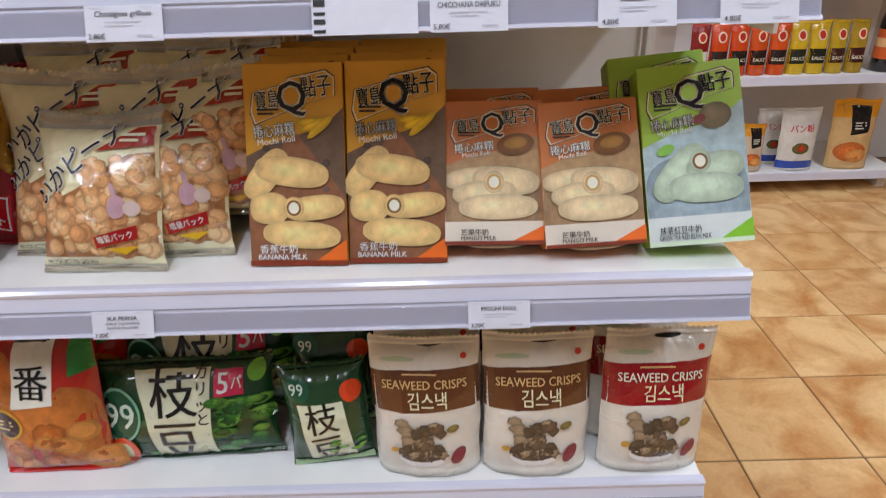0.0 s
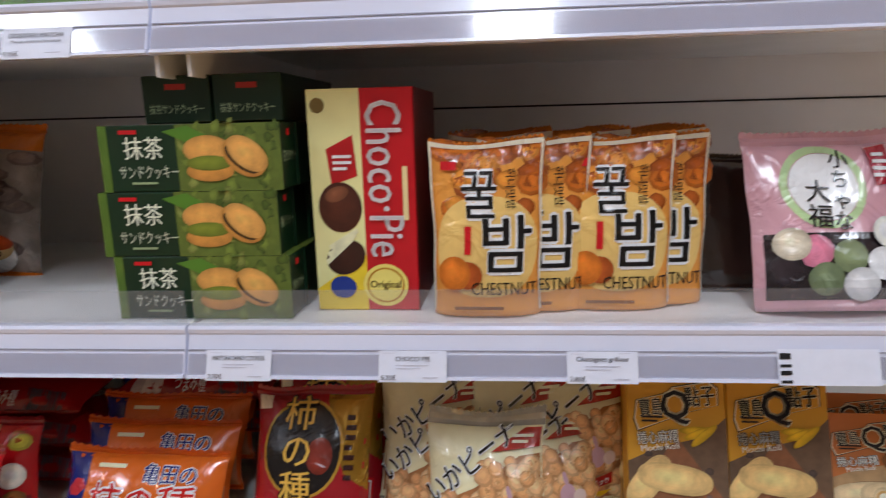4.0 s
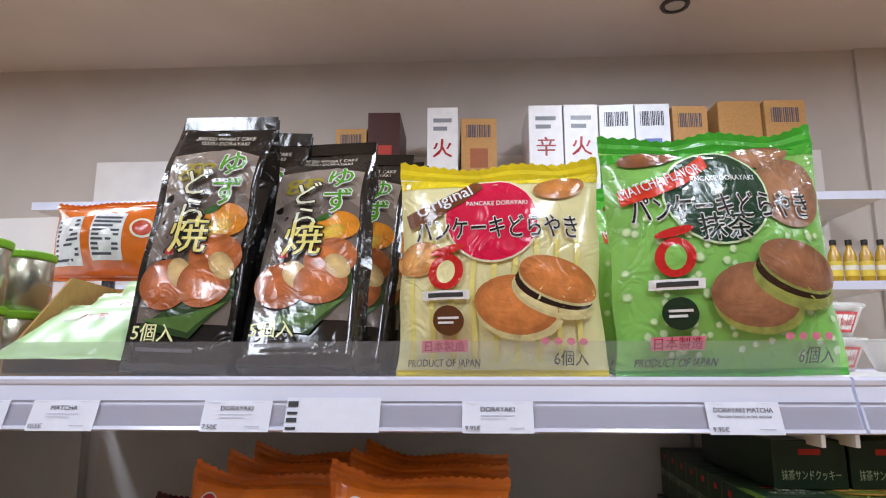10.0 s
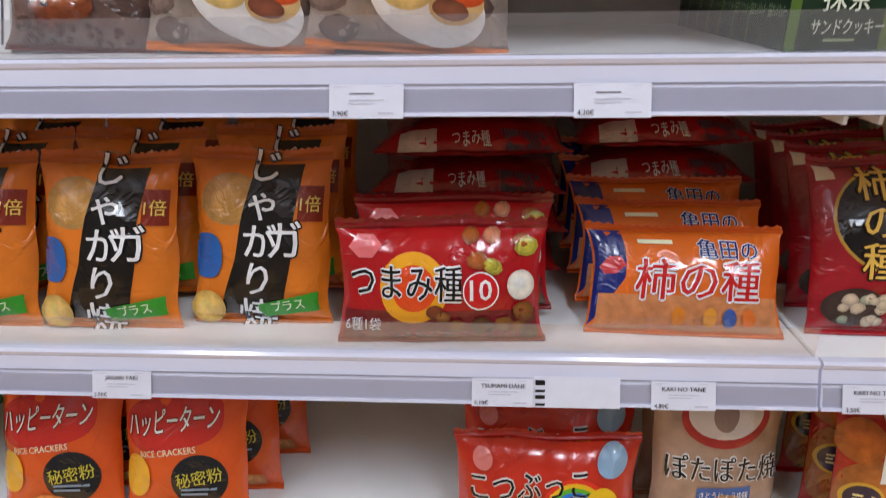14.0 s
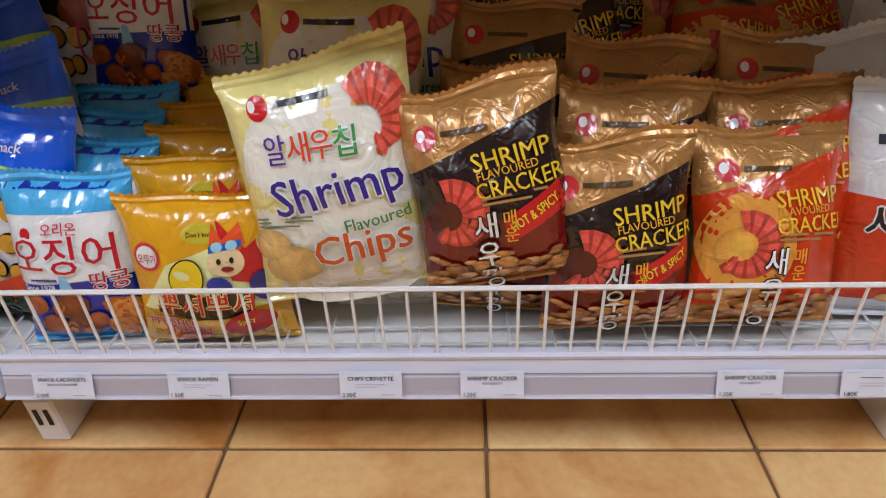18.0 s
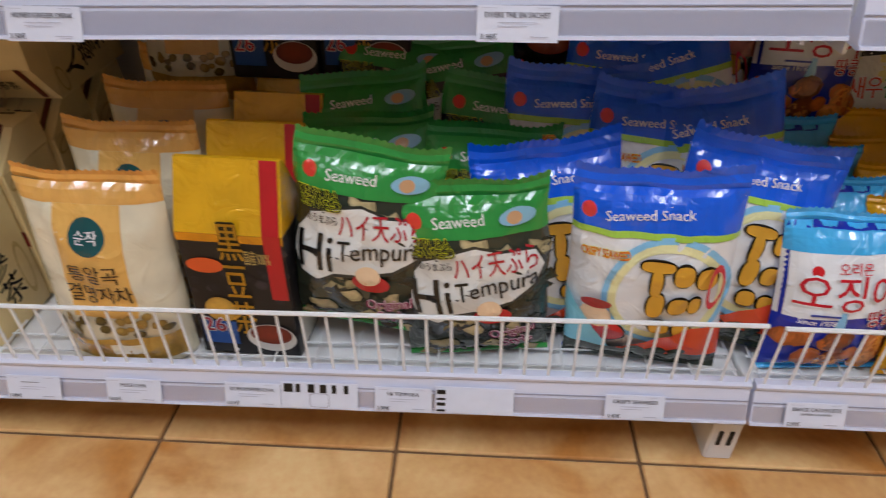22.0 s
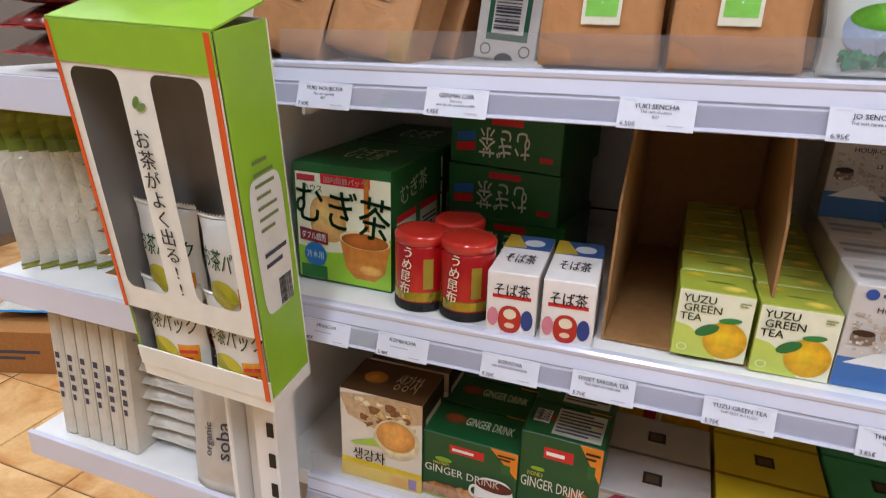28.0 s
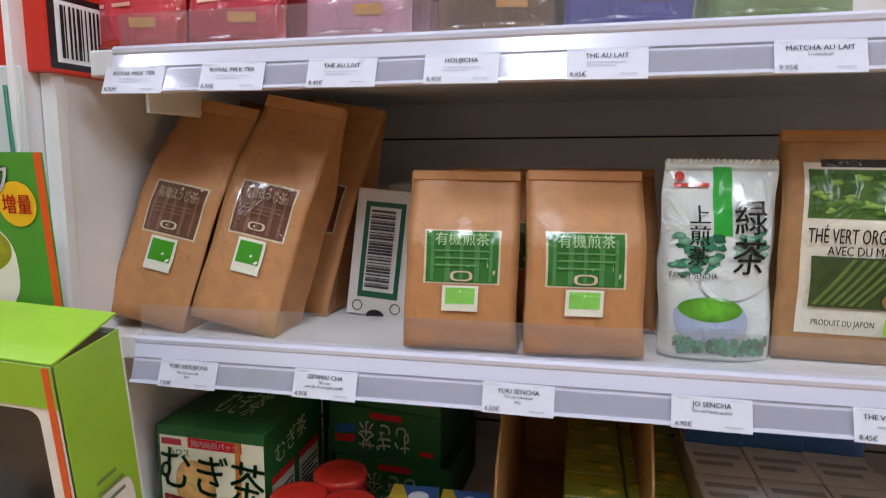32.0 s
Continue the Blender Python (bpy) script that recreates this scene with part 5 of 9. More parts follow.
# ===== second shelf =====
o, f = bag("seaweed_crisps_pouch", "white and brown stand-up pouch of seaweed crisps", 0.138, 0.192, 0.055, film("d9d4ca"), (0.05, 0.03), 71, stand=True, group="seaweed crisps pouches", pinch=0.02)
p, g = bag("seaweed_crisps_pouch", "white and crimson stand-up pouch of seaweed crisps", 0.140, 0.192, 0.055, film("d9d4ca"), (0.05, 0.03), 72, stand=True, group="seaweed crisps pouches", pinch=0.02)
for q, band in ((f, "6b4226"), (g, "9a1424")):
    q.rect(0.0, 0.50, 1.0, 0.79, film(band), "band", 0.02)
    q.disc(0.26, 0.86, 0.16, 0.025, ink("b9c4a8"), "brand_bar")
    q.disc(0.86, 0.875, 0.03, 0.03, ink("c84a3a"), "emblem")
    q.disc(0.55, 0.955, 0.12, 0.018, DARK, "hang_hole", power=4)
    q.text("SEAWEED CRISPS", 0.5, 0.695, 0.062, ink("d8b884") if q is f else ink("eadfd0"), 0, 0.78)
    q.text("김스낵", 0.52, 0.585, 0.095, ink("ecdcb8"), 0, 0.36)
    q.lines(0.3, 0.755, 0.72, 0.775, 1, ink("d8b884"))
    q.disc(0.46, 0.15, 0.22, 0.11, ink("eceae4"), "bowl")
    q.disc(0.46, 0.19, 0.23, 0.10, food("6a5a4a"))
    q.blobs(0.28, 0.17, 0.66, 0.42, 34, 0.07, [food("8a7866"), food("5c4f42"), food("a08e76"), food("6e5c4a")], 9, 0.8, "picture", 0.5)
    q.disc(0.80, 0.17, 0.06, 0.10, ink("8a3a4a"), "pepper", -30)
    q.disc(0.20, 0.22, 0.04, 0.03, food("c9a04a"))
    q.disc(0.74, 0.38, 0.06, 0.035, food("8a7a4a"), "picture", 20)
put(o, -0.354, 0.044, Z2, 6, -2, -1)
put(o, -0.214, 0.040, Z2, 8, 1, 0)
put(p, -0.065, 0.042, Z2, 8, 3, 2)
for k in range(2):
    put(o, -0.355, 0.095 + 0.06 * k, Z2, 5, 0)
    put(o, -0.212, 0.095 + 0.06 * k, Z2, 5, 0)
    put(p, -0.075, 0.10 + 0.06 * k, Z2 + 0.005, 6, 2)
DG = film("2a5c38")
o, f = bag("edamame_snack_bag", "large dark green bag of edamame bean snacks", 0.248, 0.145, 0.06, film("254f30"), (0.05, 0.05), 75, group="edamame snack bags")
f.blobs(0.04, 0.06, 0.96, 0.55, 40, 0.055, [food("2f6434"), food("1d4526"), food("4a8440")], 13, 0.45)
f.poly(((0.34, 0.07), (0.66, 0.07), (0.68, 0.92), (0.26, 0.92)), ink("d5d8c0"), "panel")
f.text("枝豆", 0.47, 0.50, 0.34, BLACK, 0, 0.28, stack=True)
f.text("カリッと", 0.63, 0.68, 0.10, BLACK, 0, 0.1, stack=True)
f.disc(0.14, 0.52, 0.13, 0.155, ink("8cc0a8"), "badge")
f.disc(0.14, 0.52, 0.115, 0.14, ink("24614a"), "badge")
f.text("99", 0.14, 0.52, 0.25, ink("cfe8d8"), 0, 0.22)
f.rect(0.70, 0.66, 0.86, 0.90, ink("c9305a"), "tag")
f.text("5", 0.75, 0.78, 0.19, WHITE, 0, 0.1)
f.text("パ", 0.825, 0.78, 0.10, WHITE, 0, 0.06)
f.disc(0.93, 0.86, 0.05, 0.06, ink("7ab83c"), "badge")
f.disc(0.14, 0.15, 0.09, 0.09, ink("d95a2a"), "flame")
f.disc(0.14, 0.14, 0.05, 0.06, ink("efe3c0"), "flame")
f.blobs(0.68, 0.30, 0.96, 0.62, 26, 0.06, [food("3f7a30"), food("6a9a42"), food("2a5a28")], 3, 0.45)
put(o, -0.676, 0.066, Z2, 16, 1, -2)
put(o, -0.660, 0.125, Z2 + 0.035, 14, 1)
put(o, -0.655, 0.19, Z2 + 0.065, 14, 0)
o, f = bag("edamame_snack_bag", "small dark green bag of edamame bean snacks", 0.112, 0.150, 0.05, film("254f30"), (0.05, 0.06), 76, group="edamame snack bags")
f.poly(((0.24, 0.10), (0.80, 0.10), (0.72, 0.66), (0.16, 0.66)), ink("d5d8c0"), "panel")
f.text("枝豆", 0.46, 0.38, 0.22, BLACK, 4, 0.5, stack=True)
f.disc(0.20, 0.80, 0.16, 0.16, ink("24614a"), "badge")
f.text("99", 0.20, 0.80, 0.10, ink("cfe8d8"), 0, 0.26)
f.disc(0.84, 0.74, 0.13, 0.13, ink("d9542a"), "flame")
f.blobs(0.5, 0.12, 0.96, 0.3, 8, 0.07, [food("4f8a34"), food("7aa84a")], 5, 0.4)
f.rect(0.02, 0.02, 0.98, 0.09, ink("aac29a"), "band")
put(o, -0.480, 0.050, Z2, 12, 4, -4)
put(o, -0.478, 0.095, Z2 + 0.030, 14, 2, -2)
put(o, -0.474, 0.145, Z2 + 0.055, 14, 0)
put(o, -0.476, 0.20, Z2 + 0.075, 14, 0)
o, f = bag("rice_cracker_bag", "red and clear bag of soy rice crackers", 0.15, 0.20, 0.055, film("b8301f"), (0.05, 0.05), 77, group="rice cracker bags", sealmat=film("c8241f"))
f.disc(0.5, 0.38, 0.5, 0.42, food("c07a3c"), "picture", power=4)
f.blobs(0.08, 0.10, 0.95, 0.40, 9, 0.16, [food("cf9250"), food("b56a30")], 8)
f.disc(0.16, 0.80, 0.19, 0.18, food("c97a34"))
f.poly(((0.28, 0.56), (0.66, 0.58), (0.70, 0.97), (0.36, 0.97)), ink("ece6da"), "panel")
f.text("一番", 0.50, 0.80, 0.17, BLACK, -3, 0.4, stack=True)
f.disc(0.18, 0.44, 0.16, 0.15, ink("d8b048"), "badge")
f.disc(0.18, 0.44, 0.135, 0.125, ink("3a3048"), "badge")
f.lines(0.10, 0.40, 0.26, 0.48, 3, ink("ecd8a0"))
f.poly(((0.80, 0.75), (1.0, 0.78), (1.0, 0.98), (0.82, 0.98)), ink("2f8a3a"), "corner")
for k in range(3):
    put(o, -0.845 + 0.004 * k, 0.045 + 0.07 * k, Z2, 10, 2)
o, f = bag("rice_cracker_bag", "beige clear bag of sweet soy rice crackers with a round crest", 0.165, 0.215, 0.05, mk("b09682", 0.25, 0, 0.3, 20, 0.3, 40, 0.3, "clear_film"), (0.05, 0.04), 78, group="rice cracker bags")
f.disc(0.52, 0.82, 0.34, 0.23, ink("b03a34"), "crest")
f.disc(0.52, 0.84, 0.29, 0.19, ink("d9cfc6"), "crest")
f.disc(0.52, 0.83, 0.10, 0.12, ink("a08a80"), "crest")
f.text("ぽたぽた焼", 0.52, 0.52, 0.125, BLACK, 0, 0.9, WHITE)
f.rect(0.32, 0.30, 0.74, 0.40, ink("3f6aa8"), "tag", 0.02)
f.text("さとうじょうゆ味", 0.53, 0.35, 0.04, WHITE, 3, 0.38)
f.rect(0.24, 0.17, 0.80, 0.25, ink("3a2c28"), "tag")
f.blobs(0.08, 0.04, 0.95, 0.30, 6, 0.15, [food("c9a274")], 8)
for k in range(2):
    put(o, -1.052 + 0.004 * k, 0.062 + 0.07 * k, Z2, 10, 1)
o, f = bag("cookie_multipack", "red multipack of round puffed crackers with a rainbow print", 0.236, 0.148, 0.06, film("c43a24"), (0.06, 0.05), 79, group="rainbow cracker packs", sealmat=film("b82a1c"))
f.text("こつぶっこ", 0.40, 0.62, 0.19, ink("2a2626"), 4, 0.66, ink("d8d0c8"))
for r, c in ((0.30, "d8442a"), (0.27, "e8b82a"), (0.24, "6ab03a"), (0.21, "3a86c8")):
    f.disc(0.66, 0.34, r * 0.7, r * 0.75, ink(c), "rainbow", hole=0.88)
f.rect(0.04, 0.05, 0.46, 0.45, food("c9824a"), "picture")
for a, b, c in ((0.80, 0.46, "e8c02a"), (0.58, 0.18, "3a9ad8"), (0.74, 0.15, "a8cc3a"), (0.88, 0.20, "d8542a")):
    f.disc(a, b, 0.10 if b > 0.3 else 0.075, 0.10 if b > 0.3 else 0.075, ink(c), "mascot_shape")
f.disc(0.80, 0.44, 0.06, 0.03, ink("8a5a1a"), "mascot_shape")
f.disc(0.85, 0.82, 0.085, 0.08, ink("9ab8d0"), "badge")
f.disc(0.10, 0.18, 0.05, 0.05, ink("2a3f8a"), "badge")
f.text("はちみつの甘さ", 0.30, 0.17, 0.06, WHITE, 0, 0.34, ink("5a3a24"))
f.disc(0.14, 0.82, 0.055, 0.055, ink("d8847a"), "emblem")
for k in range(3):
    put(o, -1.264 + 0.008 * k, 0.040 + 0.06 * k, Z2 + 0.022 * k, 15, 0)
o, f = bag("rice_cracker_bag", "orange bag of sweet rice crackers with a red title cloud", 0.172, 0.207, 0.055, film("d5622a"), (0.06, 0.05), 81, group="orange rice cracker bags")
f.disc(0.45, 0.74, 0.40, 0.20, ink("c43a30"), "title_cloud", 8, power=3)
f.text("ハッピーターン", 0.45, 0.75, 0.12, ink("efe3d6"), 6, 0.74, ink("8a2a22"))
f.text("RICE CRACKERS", 0.42, 0.56, 0.04, ink("f0d8b8"), 6, 0.46)
f.disc(0.66, 0.38, 0.22, 0.20, ink("24282c"), "disc")
f.text("秘密粉", 0.66, 0.40, 0.075, ink("b9b04a"), 8, 0.36)
f.lines(0.52, 0.28, 0.80, 0.34, 2, ink("8a9aa8"))
f.disc(0.14, 0.40, 0.12, 0.17, ink("e6b03a"), "mascot_shape")
f.blobs(0.1, 0.08, 0.75, 0.24, 8, 0.14, [food("e0a060"), food("d98a44")], 8, 0.4)
for x in (-1.905, -1.735):
    for k in range(3):
        put(o, x + 0.02 * k, 0.042 + 0.075 * k, Z2, 20, 1 + k)

# ===== bottom shelf: crisps and crackers =====
o, f = bag("squid_peanut_bag", "sky blue and navy bag of squid peanut balls", 0.142, 0.188, 0.065, film("1c37a6"), (0.05, 0.04), 91, group="blue peanut bags", sealmat=film("4fb2ee"))
f.rect(0.0, 0.42, 1.0, 0.82, film("eef1f6"), "white_band", 0.03)
f.disc(0.46, 0.34, 0.05, 0.22, ink("8fc4ee"), "splash", power=1.4)
f.rect(0.0, 0.80, 1.0, 0.95, film("4fb2ee"), "blue_band")
f.disc(0.22, 0.70, 0.045, 0.045, REDI, "emblem")
f.text("오리온", 0.50, 0.725, 0.055, ink("c8283a"), 0, 0.4)
f.text("오징어", 0.48, 0.58, 0.17, ink("c01f34"), 0, 0.82, WHITE)
f.text("땅콩", 0.80, 0.42, 0.085, ink("b82a3a"), 0, 0.30, WHITE)
f.lines(0.2, 0.43, 0.5, 0.455, 1, ink("3a4a9a"))
f.blobs(0.08, 0.08, 0.94, 0.30, 16, 0.11, [food("b8682e"), food("d8924a"), food("8a4a20")], 4, 0.9)
f.text("Since 1978", 0.26, 0.40, 0.035, WHITE, 0, 0.34)
for x, y, yaw, rl in ((-1.912, -0.012, 4, 0), (-1.915, 0.055, 3, 2), (-1.925, 0.115, -3, 0), (-1.92, 0.175, 2, -2)):
    put(o, x, y - 0.008, Z1 + 0.004 + 0.16 * max(0, y), 15, yaw, rl)
put(o, -1.905, 0.235, Z1 + 0.195, 14, 0, 2)
put(o, -1.90, 0.30, Z1 + 0.15, 12, 0, -2)
o, f = bag("noodle_snack_bag", "bright yellow bag of crushed noodle snack with a cartoon shape", 0.172, 0.170, 0.06, film("dca81f"), (0.05, 0.04), 93, group="yellow noodle snack bags")
f.poly(((0.05, 0.30), (0.95, 0.30), (0.95, 0.62), (0.60, 0.72), (0.30, 0.62)), ink("efe2a8"), "print")
f.disc(0.54, 0.80, 0.13, 0.06, ink("c9b83a"), "badge")
f.text("Don't boil it", 0.54, 0.80, 0.028, ink("3a3212"), 0, 0.2)
f.disc(0.17, 0.66, 0.095, 0.09, ink("cf3a4a"), "emblem")
f.disc(0.17, 0.66, 0.075, 0.07, WHITE, "emblem")
f.text("오뚜기", 0.17, 0.65, 0.05, ink("c8283a"), 0, 0.13)
f.poly(((0.62, 0.88), (0.80, 0.70), (0.98, 0.84), (0.97, 0.62), (0.86, 0.46), (0.70, 0.50)), ink("c2222c"), "cape")
f.poly(((0.60, 0.86), (0.66, 0.76), (0.76, 0.86), (0.80, 0.74), (0.74, 0.64), (0.58, 0.70)), ink("e0602a"), "cartoon_shape")
f.disc(0.68, 0.625, 0.115, 0.095, ink("f0cda4"), "cartoon_shape")
f.rect(0.58, 0.70, 0.78, 0.745, ink("2f6ab8"), "cartoon_shape", 0.03)
f.disc(0.63, 0.722, 0.035, 0.03, ink("9fd0ea"), "cartoon_shape")
f.disc(0.72, 0.73, 0.035, 0.03, ink("9fd0ea"), "cartoon_shape")
f.disc(0.64, 0.635, 0.014, 0.02, BLACK, "cartoon_shape")
f.disc(0.72, 0.64, 0.014, 0.02, BLACK, "cartoon_shape")
f.disc(0.69, 0.585, 0.04, 0.018, ink("8a2a2a"), "cartoon_shape")
f.disc(0.42, 0.53, 0.11, 0.14, ink("3a3a18"), "cartoon_shape", -24)
f.disc(0.42, 0.53, 0.10, 0.13, ink("ecc92a"), "cartoon_shape", -24)
f.disc(0.40, 0.56, 0.05, 0.03, ink("fbf0b0"), "cartoon_shape", -24)
f.disc(0.90, 0.45, 0.10, 0.10, ink("1f2c80"), "cartoon_shape", 20)
f.disc(0.62, 0.47, 0.08, 0.07, ink("2a3f9a"), "cartoon_shape", -20)
f.poly(((0.20, 0.40), (0.34, 0.47), (0.50, 0.41), (0.66, 0.47), (0.82, 0.40), (0.80, 0.27), (0.56, 0.24), (0.34, 0.27), (0.18, 0.30)), ink("3a1a12"), "title_cloud")
f.text("뿌셔뿌셔", 0.50, 0.355, 0.13, ink("c82a20"), -3, 0.62, ink("f2dca0"))
f.rect(0.06, 0.05, 0.94, 0.24, food("e3c070"), "picture")
f.blobs(0.10, 0.06, 0.90, 0.16, 60, 0.03, [food("d8a848"), food("c08a34"), food("f0d490")], 6, 0.35, "noodle_print", 0.4)
f.text("PPUSHU", 0.26, 0.235, 0.06, ink("c8283a"), -3, 0.36, WHITE)
f.text("PPUSHU", 0.36, 0.175, 0.06, ink("c8283a"), -3, 0.36, WHITE)
f.disc(0.76, 0.20, 0.17, 0.085, ink("b8242a"), "badge", 12)
f.text("Spicy", 0.74, 0.215, 0.04, ink("f0d84a"), 10, 0.2)
f.rect(0.26, 0.055, 0.48, 0.13, ink("d85a24"), "tag")
for x, y, yaw, rl in ((-1.768, -0.022, 3, 0), (-1.782, 0.050, 2, -2), (-1.785, 0.105, 5, 2), (-1.78, 0.16, 0, -3), (-1.785, 0.215, 3, 2)):
    put(o, x, y, Z1 + 0.004 + 0.20 * max(0, y), 9, yaw, rl)
o, f = bag("shrimp_chips_bag", "large pale yellow bag of shrimp flavoured chips", 0.186, 0.230, 0.078, film("dfd594"), (0.045, 0.035), 95, group="pale yellow chips bags", slump=-0.3)
f.disc(0.52, 0.42, 0.48, 0.58, film("e2e0d6"), "print", power=3.2)
f.disc(0.20, 0.86, 0.06, 0.065, ink("c8242c"), "emblem")
f.disc(0.17, 0.87, 0.022, 0.03, WHITE, "emblem")
f.rect(0.28, 0.85, 0.58, 0.875, ink("3a3a40"), "brand_bar")
for i, (ch, c) in enumerate((("알", "6a3f98"), ("새", "d8542a"), ("우", "d8542a"), ("칩", "3f9a4a"))):
    f.text(ch, 0.26 + 0.125 * i, 0.69, 0.095, ink(c), 0, 0.12, WHITE)
f.prawn(0.78, 0.75, 0.14, 130, food("d85e4c"), -215, 0.55)
f.text("Shrimp", 0.55, 0.49, 0.15, ink("46308c"), 4, 0.80, WHITE)
f.text("Flavoured", 0.72, 0.355, 0.055, ink("4a8a5a"), 5, 0.42)
f.text("Chips", 0.62, 0.235, 0.14, ink("c85a24"), 4, 0.62, WHITE)
f.disc(0.22, 0.20, 0.17, 0.11, food("d0ae70"))
f.disc(0.10, 0.30, 0.12, 0.09, food("d8b87c"))
f.lines(0.05, 0.37, 0.38, 0.42, 3, ink("7a8a6a"))
put(o, -1.611, -0.024, Z1 + 0.072, 15, 6, -6)
for x, y, z, rl, le in ((-1.60, 0.045, 0.0, 4, 15), (-1.645, 0.085, 0.11, 6, 17), (-1.79, 0.275, 0.075, -3, 10), (-1.60, 0.175, 0.14, 5, 14), (-1.68, 0.28, 0.18, 3, 10)):
    put(o, x, y, Z1 + z, le, 0, rl)


def cracker(seed, dark, label):
    o, f = bag("shrimp_cracker_bag", label, 0.154, 0.196, 0.068, mk("b88d58", 0.26, 0.35, 0.15, 18, 0.9, 24, 0.3, "foil", 1.6), (0.05, 0.04), seed, group="shrimp cracker bags", crinkle=0.006)
    if dark:
        f.poly(((0.0, 0.62), (1.0, 0.86), (1.0, 0.42), (0.0, 0.10)), film("2a1512"), "dark_panel")
        f.poly(((0.0, 0.12), (0.0, 0.40), (0.6, 0.36), (1.0, 0.44), (1.0, 0.14)), film("7a1a16"), "red_panel")
        f.poly(((0.58, 0.36), (0.96, 0.50), (0.98, 0.36), (0.60, 0.24)), ink("c8242a"), "tag")
        f.text("HOT & SPICY", 0.78, 0.37, 0.05, ink("e8d83a"), 24, 0.34)
    else:
        f.poly(((0.0, 0.66), (1.0, 0.90), (1.0, 0.14), (0.0, 0.10)), film("c9461a"), "orange_panel")
        f.disc(0.30, 0.42, 0.30, 0.34, ink("dca04a"), "sun_glow")
    f.disc(0.18, 0.79, 0.075, 0.075, ink("c2303a"), "emblem")
    f.disc(0.155, 0.80, 0.028, 0.035, WHITE, "emblem")
    f.rect(0.28, 0.785, 0.58, 0.81, ink("5a4424"), "brand_bar")
    f.disc(0.25, 0.40, 0.17, 0.15, food("5a1a14" if dark else "e0a850"), "shade")
    f.prawn(0.26, 0.42, 0.16, 100, food("d05648"), -235, 0.52)
    f.text("SHRIMP", 0.70, 0.66, 0.085, ink("e2c23a"), 4, 0.52)
    f.text("FLAVOURED", 0.66, 0.595, 0.04, ink("d8a83a"), 4, 0.40)
    f.text("CRACKER", 0.72, 0.53, 0.08, ink("e2c23a"), 4, 0.56)
    f.lines(0.46, 0.44, 0.88, 0.49, 2, ink("b08a5a"))
    f.text("새우깡", 0.46, 0.20, 0.105, WHITE, 0, 0.24, BLACK, stack=True)
    f.text("매운", 0.62, 0.33, 0.06, ink("e2a83a"), 0, 0.12, stack=True)
    f.blobs(0.05, 0.04, 0.96, 0.20, 60, 0.055, [food("c08a50"), food("a8743c"), food("d0a068")], seed, 0.4)
    return o


o = cracker(97, True, "bronze and black bag of hot shrimp crackers")
put(o, -1.459, -0.040, Z1 + 0.092, 16, -1, -10)
put(o, -1.344, -0.040, Z1 + 0.034, 15, 2, -3)
for x, y, z, le, rl in ((-1.335, 0.02, 0.065, 17, 3), (-1.33, 0.09, 0.09, 18, 5), (-1.46, 0.02, 0.01, 15, 4), (-1.46, 0.08, 0.07, 20, 4), (-1.45, 0.15, 0.12, 20, 6), (-1.35, 0.20, 0.14, 20, -12), (-1.46, 0.25, 0.17, 16, -5), (-1.34, 0.28, 0.17, 14, 8)):
    put(o, x, y, Z1 + z, le, random.uniform(-5, 5), rl)
o = cracker(99, False, "gold and orange bag of shrimp crackers")
put(o, -1.197, -0.038, Z1 + 0.036, 26, 3, 2)
for x, y, z, le, rl in ((-1.165, 0.025, 0.06, 20, -3), (-1.16, 0.095, 0.09, 20, 6), (-1.20, 0.20, 0.14, 24, 14), (-1.08, 0.23, 0.15, 22, -16), (-1.08, 0.15, 0.03, 18, 3), (-1.21, 0.29, 0.17, 14, -6)):
    put(o, x, y, Z1 + z, le, random.uniform(-5, 5), rl)
o, f = bag("shrimp_chips_bag", "white and red foil bag of shrimp chips", 0.185, 0.245, 0.075, film("cfd2d6"), (0.05, 0.04), 101, group="white chips bags", slump=0.06)
f.poly(((0.0, 0.10), (1.0, 0.10), (1.0, 0.36), (0.4, 0.52), (0.0, 0.56)), film("c84a24"), "red_panel")
f.rect(0.12, 0.76, 0.42, 0.80, ink("3a3a48"), "brand_bar")
f.prawn(0.70, 0.60, 0.13, 100, food("cc4a3c"), -250, 0.6)
f.text("새우", 0.30, 0.46, 0.12, ink("3a2a28"), 6, 0.4, WHITE)
f.blobs(0.1, 0.10, 0.9, 0.24, 12, 0.09, [food("e0b070"), food("c9843a")], 3, 0.4)
for x, y, z, rl in ((-1.03, 0.0, 0.01, 3), (-1.03, 0.08, 0.05, -12), (-1.01, 0.16, 0.10, 14)):
    put(o, x, y, Z1 + z, 18, 0, rl)
o, f = bag("corn_snack_bag", "lemon yellow bag of corn snacks with black letters", 0.175, 0.235, 0.07, film("cfc04a"), (0.05, 0.04), 103, group="yellow snack bags")
f.text("꿀꽈배기", 0.5, 0.68, 0.14, BLACK, -5, 0.86, ink("e8dc9a"))
f.disc(0.5, 0.32, 0.34, 0.26, food("c08a3c"))
for k in range(5):
    put(o, -0.88 + 0.19 * k, 0.0, Z1 + 0.006, 14, 3, 2)
    put(o, -0.87 + 0.19 * k, 0.09, Z1 + 0.02, 14, -3, -3)
    put(o, -0.88 + 0.19 * k, 0.18, Z1 + 0.05, 16, 0, 4)

